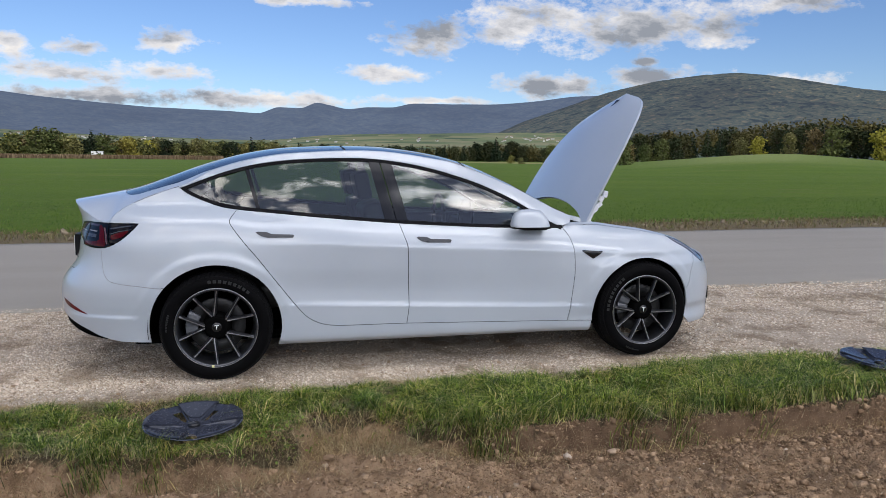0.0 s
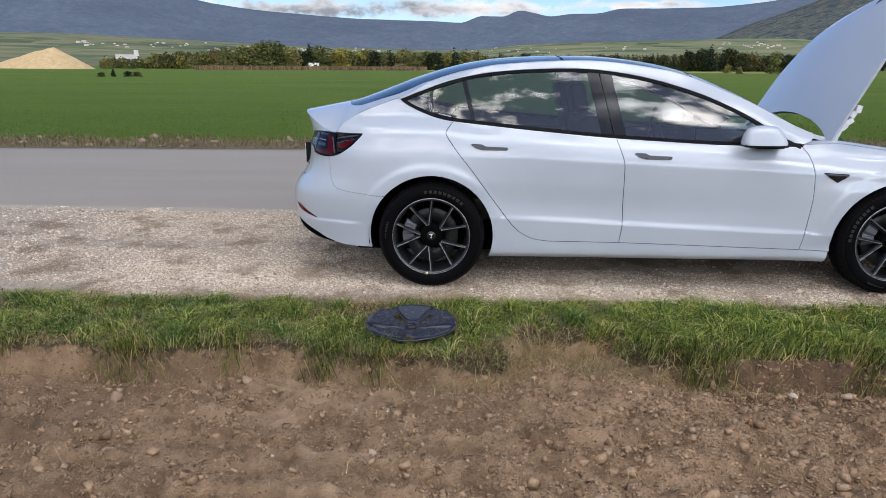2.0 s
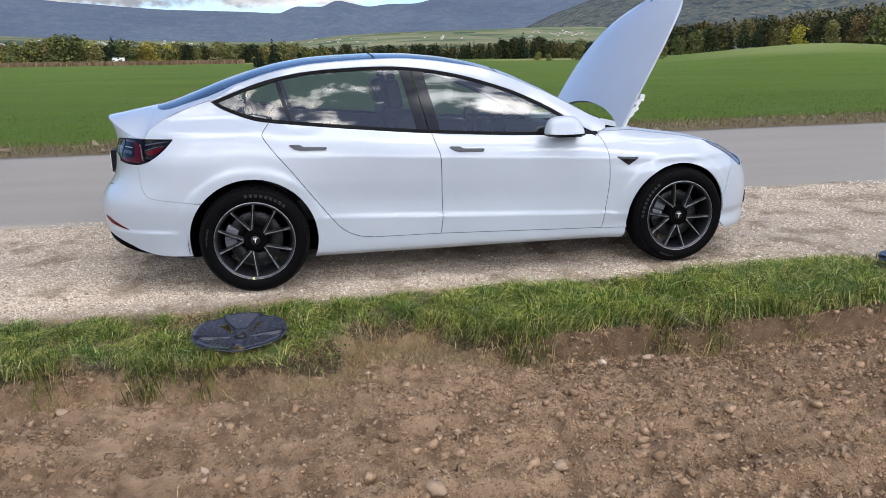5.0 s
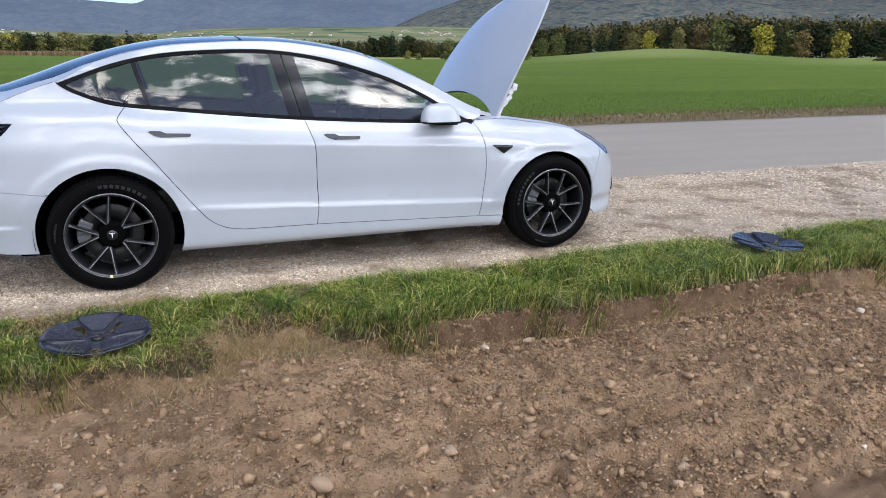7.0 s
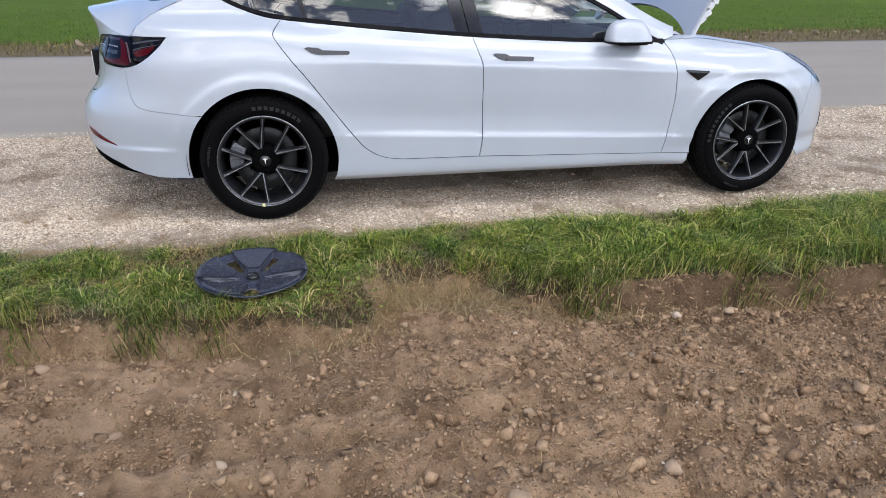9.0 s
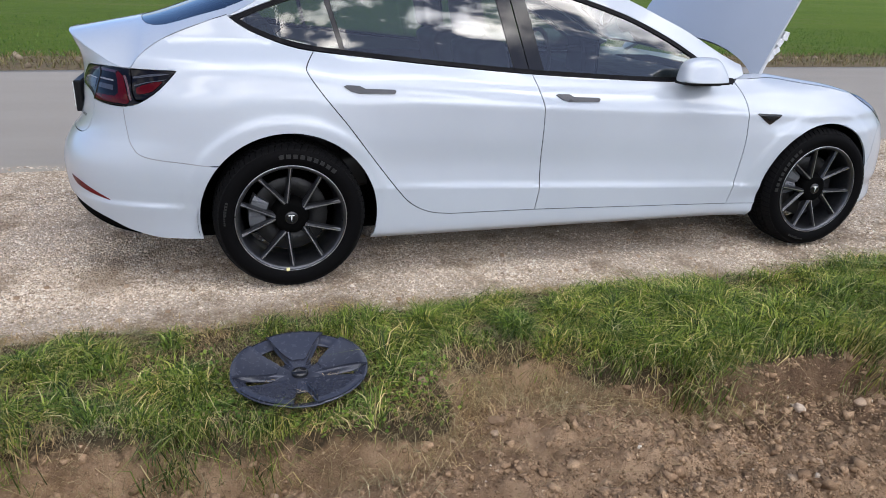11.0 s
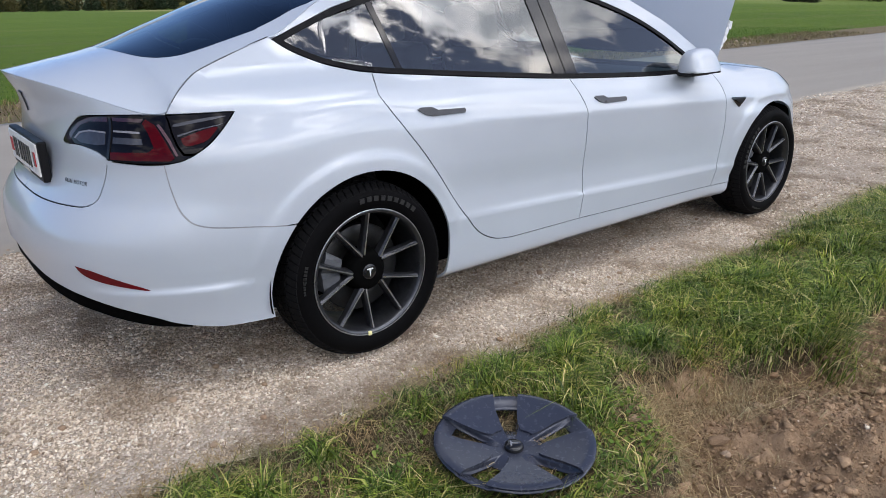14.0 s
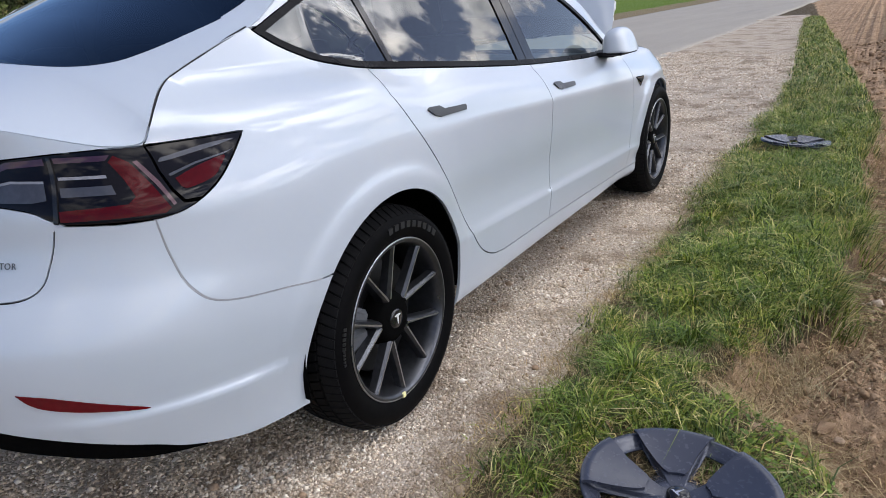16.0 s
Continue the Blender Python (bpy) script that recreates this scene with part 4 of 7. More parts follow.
def tree_model(rng, kind, height, leaves):
    tree = new("tree")
    tagged(tree, "", "tree")
    trunk_h = height * (0.9 if kind == "conifer" else 0.55)
    wob = [(0.1 * rng.normal(), 0.1 * rng.normal(), trunk_h * t) for t in (0, 0.3, 0.6, 1.0)]
    trunk = tube_bm(wob, height * 0.022, 6, (1.3, 1.0, 0.75, 0.3))
    t = part("trunk", trunk, BARK, tree)
    if kind == "broad":
        for q in range(4):
            a = q * 1.7 + rng.uniform(0, 1)
            part("limb", tube_bm([(0, 0, trunk_h * 0.6), (math.cos(a) * height * 0.13, math.sin(a) * height * 0.13, trunk_h * 1.0), (math.cos(a) * height * 0.22, math.sin(a) * height * 0.22, trunk_h * 1.25)], height * 0.010, 5, (1, 0.7, 0.3)), BARK, t)
        lumps = []
        for q in range(9):
            a, r = rng.uniform(0, 6.28), height * rng.uniform(0.05, 0.24)
            z = height * rng.uniform(0.16, 0.84)
            lumps.append((math.cos(a) * r, math.sin(a) * r, z, height * rng.uniform(0.12, 0.2), height * rng.uniform(0.10, 0.16)))
        lumps += [(0, 0, height * 0.55, height * 0.22, height * 0.42), (0.1 * height, 0, height * 0.18, height * 0.24, height * 0.16), (-0.12 * height, 0.05, height * 0.15, height * 0.22, height * 0.15)]
    else:
        lumps = [(0.02 * height * rng.normal(), 0.02 * height * rng.normal(), height * (0.12 + 0.1 * q), height * 0.20 * (1.04 - 0.105 * q) * rng.uniform(0.85, 1.15), height * 0.075) for q in range(9)]
    v, f = leaf_cloud(rng, lumps, leaves, height * (0.030 if kind == "broad" else 0.026))
    crown = mesh_arrays("crown", v, f, [AUTUMN if kind == "broad" else NEEDLES], tree)
    return tree


rng = np.random.default_rng(5)
broad = [tree_model(rng, "broad", 10.0, 900) for _ in range(4)]
spruce = [tree_model(rng, "conifer", 10.0, 800) for _ in range(2)]
dark = []
for b in broad[:2]:
    d = copy_thing(b, Matrix())
    for c in d.children:
        if c.name.startswith("crown"):
            c.data = c.data.copy()
            c.data.materials.clear()
            c.data.materials.append(DARK_WOOD)
    dark.append(d)
free = {id(t): True for t in broad + spruce + dark}


def plant(model, az, dist, scale, label, group, wide=1.0):
    x, y = math.sin(radians(az)) * dist - 1.1, math.cos(radians(az)) * dist - 5.3
    z = float(ground_z(np.array([x]), np.array([y]))[0]) - 0.15
    m = Matrix.Translation((x, y, z)) @ Matrix.Rotation(rng.uniform(0, 6.28), 4, "Z")
    if free[id(model)]:
        free[id(model)] = False
        ob = model
        ob.scale = (scale * wide, scale * wide, scale)
        ob.matrix_basis = m @ Matrix.Diagonal((*ob.scale, 1))
    else:
        ob = copy_thing(model, m)
        ob.scale = (scale * wide, scale * wide, scale)
    return tagged(ob, label, "tree", group)


HEDGE, EDGE, STRIP = "trees of the field hedge", "trees along the forest edge", "trees of the far dark wood"
for az in np.arange(-26.4, 1.5, 0.62):
    tall = 0.72 + 0.28 * math.exp(-((az + 15.2) / 2.2) ** 2) + 0.12 * rng.normal() * 0.6
    if az < -19:
        tall *= 0.85
    if az < -23.6:
        tall *= 0.55
    for row, dd in ((0, 285), (1, 305)):
        if row and rng.random() < 0.35:
            continue
        kind = broad[rng.integers(4)] if rng.random() < 0.82 else (spruce[rng.integers(2)] if rng.random() < 0.4 else dark[rng.integers(2)])
        plant(kind, az + rng.uniform(-0.3, 0.3), dd + rng.uniform(-8, 8), max(0.35, tall) * rng.uniform(0.85, 1.12), "autumn broadleaf tree in a field hedge", HEDGE, 1.5)
for az in np.arange(2.5, 24.5, 0.46):
    h = 0.85 + 0.35 * math.exp(-((az - 18) / 2.2) ** 2)
    plant(dark[rng.integers(2)] if rng.random() < 0.6 else spruce[rng.integers(2)], az + rng.uniform(-0.2, 0.2), 415 + rng.uniform(-14, 14), h * rng.uniform(0.85, 1.15), "dark tree of a far wood", STRIP, 1.25)
for az in np.arange(26.0, 70, 0.78):
    for row, dd in ((0, 212), (1, 228)):
        h = (0.62, 0.86, 1.05)[row] + 0.16 * step01(37, 43, az)
        kind = broad[rng.integers(4)] if (row == 0 and rng.random() < 0.75) else (dark[rng.integers(2)] if rng.random() < 0.6 else spruce[rng.integers(2)])
        if row == 0 and rng.random() < 0.45:
            continue
        plant(kind, az + rng.uniform(-0.3, 0.3), dd + rng.uniform(-5, 5), float(h) * rng.uniform(0.8, 1.1), "tree at the edge of a dark mixed forest", EDGE, 1.2)
for az, dist, s in ((-2.15, 128, 0.36), (-1.05, 128, 0.47)):
    plant(spruce[0], az, dist, s, "lone dark pine in the green field", "", 1.35)
plant(broad[1], 22.3, 215, 0.62, "yellowing round tree beside the stubble", "", 1.2)
plant(broad[2], 19.2, 230, 0.30, "small round bush beside the stubble", "", 1.4)
plant(broad[0], 20.0, 205, 0.22, "small round bush beside the stubble", "", 1.4)
plant(broad[3], 27.9, 150, 0.66, "green tree at the field's edge", "", 1.0)
for az, s, w in ((-26.9, 0.07, 2.6), (-26.1, 0.14, 1.0), (-25.2, 0.085, 2.4), (-24.5, 0.08, 2.6)):
    plant(spruce[1] if w < 2 else dark[0], az, 96, s, "small dark bush in the green field", "bushes in the field", w)
for az, s in ((52.6, 0.16), (53.4, 0.2), (54.4, 0.2), (55.4, 0.17), (62.5, 0.2), (63.6, 0.22)):
    plant(dark[0], az, 135, s, "dark bush in the far field", "bushes in the far field", 2.6)


def build_maize_strip():
    """The brown standing strip at the far side of the field."""
    r = np.random.default_rng(11)
    n = 9000
    az, d = np.radians(r.uniform(-20.5, -3.2, n)), r.uniform(236, 250, n)
    c = np.stack([np.sin(az) * d - 1.1, np.cos(az) * d - 5.3, np.zeros(n)], -1)
    c[:, 2] = ground_z(c[:, 0], c[:, 1])
    h, w, t = r.uniform(0.7, 1.35, n), r.uniform(0.10, 0.22, n), r.uniform(0, 3.14, n)
    u = np.stack([np.cos(t) * w, np.sin(t) * w, 0 * w], -1)
    up = np.stack([r.normal(size=n) * 0.1, r.normal(size=n) * 0.1, h], -1)
    v = np.stack([c - u, c + u, c + u * 0.5 + up, c - u * 0.6 + up * 0.95], 1).reshape(-1, 3)
    k = Mat("dry_maize", (0.2, 0.13, 0.07), 0.95)
    geo = k.n("ShaderNodeNewGeometry")
    k.color(k.ramp(geo.outputs["Random Per Island"], [(0, (0.12, 0.075, 0.04)), (0.6, (0.22, 0.145, 0.08)), (1, (0.30, 0.22, 0.13))]))
    ob = mesh_arrays("maize_strip", v, np.arange(4 * n).reshape(-1, 4), [k.m])
    tagged(ob, "strip of dry brown standing maize", "crop", kind="stuff")


build_maize_strip()


def build_forest_mass():
    """The depth of the forest behind its edge."""
    r = np.random.default_rng(17)
    lumps = []
    for az in np.arange(25.5, 86, 0.30):
        for dd in (258, 275, 295):
            d = dd + r.uniform(-7, 7)
            x, y = math.sin(radians(az + r.uniform(-0.2, 0.2))) * d, math.cos(radians(az)) * d
            zb = float(ground_z(np.array([x]), np.array([y]))[0])
            h = r.uniform(7.5, 10.5) + 2.2 * float(step01(37, 43, az)) + (dd - 258) * 0.03
            lumps.append((x, y, zb + h * 0.62, h * 0.24, h * 0.42))
    for az in np.arange(2.0, 25.5, 0.22):
        d = 425 + r.uniform(-10, 14)
        h = r.uniform(5.5, 9.5) + 2.5 * math.exp(-((az - 18) / 2.5) ** 2)
        lumps.append((math.sin(radians(az)) * d, math.cos(radians(az)) * d - 5, h * 0.48, h * 0.4, h * 0.5))
    v, f = leaf_cloud(r, lumps, 60000, 0.42)
    ob = mesh_arrays("forest", v, f, [DARK_WOOD])
    tagged(ob, "dark mixed autumn forest behind the field", "forest", kind="stuff")


build_forest_mass()


def build_hedge_mass():
    """The thick of the field hedge behind its single trees."""
    r = np.random.default_rng(19)
    lumps = []
    for az in np.arange(-26.6, 3.0, 0.17):
        d = 290 + r.uniform(-6, 16)
        h = r.uniform(3.6, 6.6) * (0.7 if az < -23.5 else 1.0)
        lumps.append((math.sin(radians(az)) * d, math.cos(radians(az)) * d - 5, h * 0.45, h * r.uniform(0.3, 0.5), h * 0.52))
    v, f = leaf_cloud(r, lumps, 34000, 0.36)
    k = Mat("hedge_leaves", (0.1, 0.1, 0.04), 0.9, spec=0.1)
    geo = k.n("ShaderNodeNewGeometry")
    leaf = k.ramp(geo.outputs["Random Per Island"], [(0.0, (0.045, 0.055, 0.022)), (0.5, (0.12, 0.125, 0.05)), (0.8, (0.20, 0.185, 0.07)), (1.0, (0.30, 0.27, 0.08))])
    k.color(k.mix(0.85, leaf, k.ramp(k.noise(0.11, 3, 0.6), [(0.35, (0.45, 0.5, 0.5)), (0.6, (1.1, 1.1, 0.9)), (0.75, (1.5, 1.25, 0.7))]), "MULTIPLY"))
    ob = mesh_arrays("hedge", v, f, [k.m])
    tagged(ob, "thick olive autumn hedge beyond the field", "hedge", kind="stuff")


build_hedge_mass()


# houses of the far villages, a pale building, a shed and a heap of sand
WALL = mat_plain("pale_render", (0.62, 0.60, 0.56), 0.9, grain=1.0)
TILES = mat_plain("brown_roof_tiles", (0.20, 0.10, 0.07), 0.9, grain=1.5)
DARK_PANE = mat_plain("dark_pane", (0.03, 0.035, 0.04), 0.2)


def house_model(w, d, h, rise, name="house"):
    house = new(name)
    tagged(house, "", "house")
    part("wall", box_bm((-w / 2, -d / 2, -2.0), (w / 2, d / 2, h)), WALL, house)
    bm = bmesh.new()
    o = 0.5
    q = [bm.verts.new(p) for p in ((-w / 2 - o, -d / 2 - o, h - 0.1), (w / 2 + o, -d / 2 - o, h - 0.1), (w / 2 + o, d / 2 + o, h - 0.1), (-w / 2 - o, d / 2 + o, h - 0.1), (-w / 2 - o, 0, h + rise), (w / 2 + o, 0, h + rise))]
    for f in ((0, 1, 5, 4), (2, 3, 4, 5), (0, 4, 3), (1, 2, 5), (3, 2, 1, 0)):
        bm.faces.new([q[i] for i in f])
    part("roof", bm, TILES, house)
    for x in (-w * 0.28, 0.0, w * 0.28):
        part("window", box_bm((x - 0.6, -d / 2 - 0.06, h * 0.45), (x + 0.6, -d / 2 + 0.05, h * 0.45 + 1.3)), DARK_PANE, house)
    return house


hrng = np.random.default_rng(23)
models = [house_model(13, 9, 6.5, 3.5), house_model(17, 10, 8, 3), house_model(24, 11, 9, 1.2)]
first = [True, True, True]
spots = [(a, 1.25 + 0.25 * hrng.random(), 0) for a in np.arange(-29, -20, 0.36)] + [(a, 1.05 + 0.25 * hrng.random(), 0) for a in np.arange(-20, -7, 0.42)]
spots += [(a, 1.15 + 0.3 * hrng.random(), 0) for a in np.arange(0.8, 6.5, 0.5)] + [(18.6 + 4.2 * hrng.random(), 1.35 + 0.42 * hrng.random(), 0) for _ in range(26)] + [(10.8 + 1.5 * hrng.random(), 1.42, 0) for _ in range(5)]
for az, el, _ in spots:
    az += 0.45 * hrng.normal()
    el += 0.06 * hrng.normal()
    size = hrng.uniform(0.42, 0.72)
    lo, hi = 700.0, 2600.0
    for _ in range(30):
        mid = (lo + hi) / 2
        zz = float(valley_height(np.array([az]), np.array([mid]), np.array([math.sin(radians(az)) * mid]), np.array([math.cos(radians(az)) * mid]))[0])
        if math.degrees(math.atan2(zz - 1.4, mid)) < el:
            lo = mid
        else:
            hi = mid
    i = int(hrng.integers(3))
    m = Matrix.Translation((math.sin(radians(az)) * mid, math.cos(radians(az)) * mid, zz)) @ Matrix.Rotation(-radians(az) + hrng.uniform(-0.8, 0.8), 4, "Z") @ Matrix.Scale(size, 4)
    if first[i]:
        first[i] = False
        ob = models[i]
        ob.matrix_basis = m
    else:
        ob = copy_thing(models[i], m)
    tagged(ob, "pale house with a brown roof in a far village", "house", "houses of the far villages")


def at_az(az, dist):
    return Vector((math.sin(radians(az)) * dist - 1.1, math.cos(radians(az)) * dist - 5.3, 0))


works = tagged(new("works_building"), "pale concrete works building with a small tower", "building")
works.matrix_basis = Matrix.Translation(at_az(-25.0, 303)) @ Matrix.Rotation(radians(25), 4, "Z") @ Matrix.Diagonal((1.0, 1.0, 0.82, 1))
part("wall", box_bm((-4.2, -3, 0), (4.0, 3, 6.2)), WALL, works)
part("tower", box_bm((2.2, -2, 6.2), (3.8, 2, 8.2)), WALL, works)
part("roof", box_bm((-4.3, -3.1, 6.2), (2.2, 3.1, 6.45)), mat_plain("grey_roof", (0.35, 0.35, 0.34), 0.9), works)
for x in (-2.5, 0, 2.5):
    part("window", box_bm((x - 0.6, -3.05, 2.4), (x + 0.6, -2.95, 4.2)), DARK_PANE, works)
shed = tagged(new("shed"), "low white shed in front of the hedge", "shed")
shed.matrix_basis = Matrix.Translation(at_az(-11.85, 276)) @ Matrix.Rotation(radians(12), 4, "Z")
part("wall", box_bm((-1.9, -1, 0.0), (1.9, 1, 2.3)), mat_plain("white_sheet", (0.8, 0.8, 0.8), 0.6), shed)
part("roof", box_bm((-2.0, -1.1, 2.3), (2.0, 1.1, 2.5)), mat_plain("pale_roof_sheet", (0.7, 0.7, 0.7), 0.6), shed)


def build_heap():
    r = np.linspace(0, 13, 26)
    a = np.linspace(0, 2 * math.pi, 48, endpoint=False)
    rr, aa = np.meshgrid(r, a, indexing="ij")
    c = at_az(-29.6, 282)
    x, y = c.x + (np.cos(aa) * rr * np.where(np.cos(aa) < 0, 2.3, 1.05)).ravel(), c.y + (np.sin(aa) * rr).ravel()
    z = np.maximum(7.0 - rr.ravel() * 0.62, -0.5) + 0.4 * fbm(x, y, 4, 3, 61)
    n = len(a)
    faces = np.array([(i * n + j, (i + 1) * n + j, (i + 1) * n + (j + 1) % n, i * n + (j + 1) % n) for i in range(len(r) - 1) for j in range(n)])
    ob = mesh_arrays("sand_mound", np.stack([x, y, z], -1), faces, [mat_plain("yellow_sand", (0.52, 0.38, 0.20), 0.95, grain=0.8)], smooth=True)
    tagged(ob, "heap of yellow sand beyond the field", "sand heap")


build_heap()



# ---------------------------------------------------------------- the car
def xz(points):
    """Side-view points (x, z) as (p, z) on the shell."""
    q = np.asarray(points, float)
    return np.stack([p_at(q[:, 0], q[:, 1]), q[:, 1]], -1)


def tailored(points):
    """A right half outline in (p, z) closed by its mirror image across the tail."""
    q = np.asarray(points, float)
    m = q[::-1].copy()
    m[:, 0] = 2 * P_TAIL - m[:, 0]
    return np.vstack([q, m])


def nosed(points):
    q = np.asarray(points, float)
    m = q[::-1].copy()
    m[:, 0] = 2 * P_NOSE - m[:, 0]
    return np.vstack([q, m])


HUB_X, HUB_Z = 1.4375, 0.335
TYRE_R = 0.334
BELT = curve([(-1.645, 1.172), (-1.60, 1.14), (-1.54, 1.110), (-1.44, 1.073), (-1.31, 1.046), (-1.03, 1.018), (-0.69, 0.987),
              (-0.30, 0.956), (0.30, 0.924), (0.68, 0.917), (0.84, 0.912)])
WINDOW_TOP = curve([(0.84, 0.912), (0.709, 0.974), (0.613, 1.033), (0.46, 1.118), (0.268, 1.203), (0.077, 1.266), (-0.11, 1.315), (-0.30, 1.348),
                    (-0.49, 1.366), (-0.67, 1.367), (-0.85, 1.360), (-1.03, 1.346), (-1.20, 1.320), (-1.37, 1.276), (-1.53, 1.218), (-1.645, 1.172)])
DOOR_REAR = curve([(-1.306, 1.046), (-1.345, 0.995), (-1.342, 0.96), (-1.275, 0.865), (-1.179, 0.745), (-1.076, 0.605), (-0.965, 0.458), (-0.89, 0.375),
                   (-0.80, 0.328), (-0.70, 0.312)])
DOOR_MID = curve([(-0.258, 0.309), (-0.245, 0.43), (-0.250, 0.60), (-0.256, 0.80), (-0.278, 0.88), (-0.302, 0.956)])
DOOR_FRONT = curve([(0.866, 0.279), (0.888, 0.45), (0.900, 0.62), (0.889, 0.78), (0.862, 0.87), (0.836, 0.912)])
TRUNK_SIDE = curve([(-1.655, 1.182), (-1.766, 1.145), (-1.906, 1.088), (-1.985, 1.04), (-2.024, 1.005), (-2.052, 0.965)])
BUMPER_SEAM = curve([(-2.092, 0.818), (-2.085, 0.73), (-2.069, 0.66), (-2.02, 0.62), (-1.873, 0.600), (-1.765, 0.588)])
LAMP_TOP = curve([(-2.256, 0.955), (-2.172, 0.962), (-2.052, 0.964), (-1.868, 0.967)])
LAMP_LOW = curve([(-1.868, 0.967), (-1.92, 0.912), (-1.974, 0.868), (-2.037, 0.832), (-2.092, 0.818)])
ARCH_R = arc(-1.437, HUB_Z, 0.386, 139, -19)        # over the rear wheel, back to front
ARCH_F = arc(1.425, 0.325, 0.378, -8, 188)          # over the front wheel, front to back
LAMP_INNER = curve([(-2.30, 0.824), (-2.335, 0.838), (-2.37, 0.853), (-2.45, 0.865), (-2.546, 0.865), (-2.535, 0.89), (-2.498, 0.922), (-2.45, 0.95), (-2.40, 0.957)])
TRUNK_LOW = curve([(-2.323, 0.824), (-2.339, 0.745), (-2.352, 0.70), (-2.39, 0.676), (-2.482, 0.669), (-2.70, 0.662), (P_TAIL, 0.660)])
BUMPER_LOW = curve([(P_TAIL, 0.448), (-2.75, 0.435), (-2.609, 0.42), (-2.339, 0.375), (-2.164, 0.325), (-2.085, 0.29), (-1.99, 0.262), (-1.926, 0.255), (-1.80, 0.252)])


def lip_line(n=60):
    """Where the boot lid's flat top meets its upright rear: (p, z)."""
    p = np.linspace(-2.075, P_TAIL, n)
    lo, hi = np.full(n, 0.94), np.full(n, 1.10)
    for _ in range(40):
        mid = (lo + hi) / 2
        s = shell(p, mid)
        below = top(s[:, 0], s[:, 1])[:, 2] > mid
        lo, hi = np.where(below, mid, lo), np.where(below, hi, mid)
    return np.stack([p, (lo + hi) / 2], -1)


def smooth_sheet(name, surf, us, vs, material, parent, keep=None):
    """A plain grid on a surface, without the cells that keep() turns down."""
    uu, vv = np.meshgrid(us, vs, indexing="ij")
    pos = surf(uu.ravel(), vv.ravel())
    faces, nv = [], len(vs)
    for i in range(len(us) - 1):
        for j in range(nv - 1):
            if keep is None or keep((us[i] + us[i + 1]) / 2, (vs[j] + vs[j + 1]) / 2):
                faces.append((i * nv + j, (i + 1) * nv + j, (i + 1) * nv + j + 1, i * nv + j + 1))
    return mesh_of(name, pos, faces, material, parent, smooth=True)


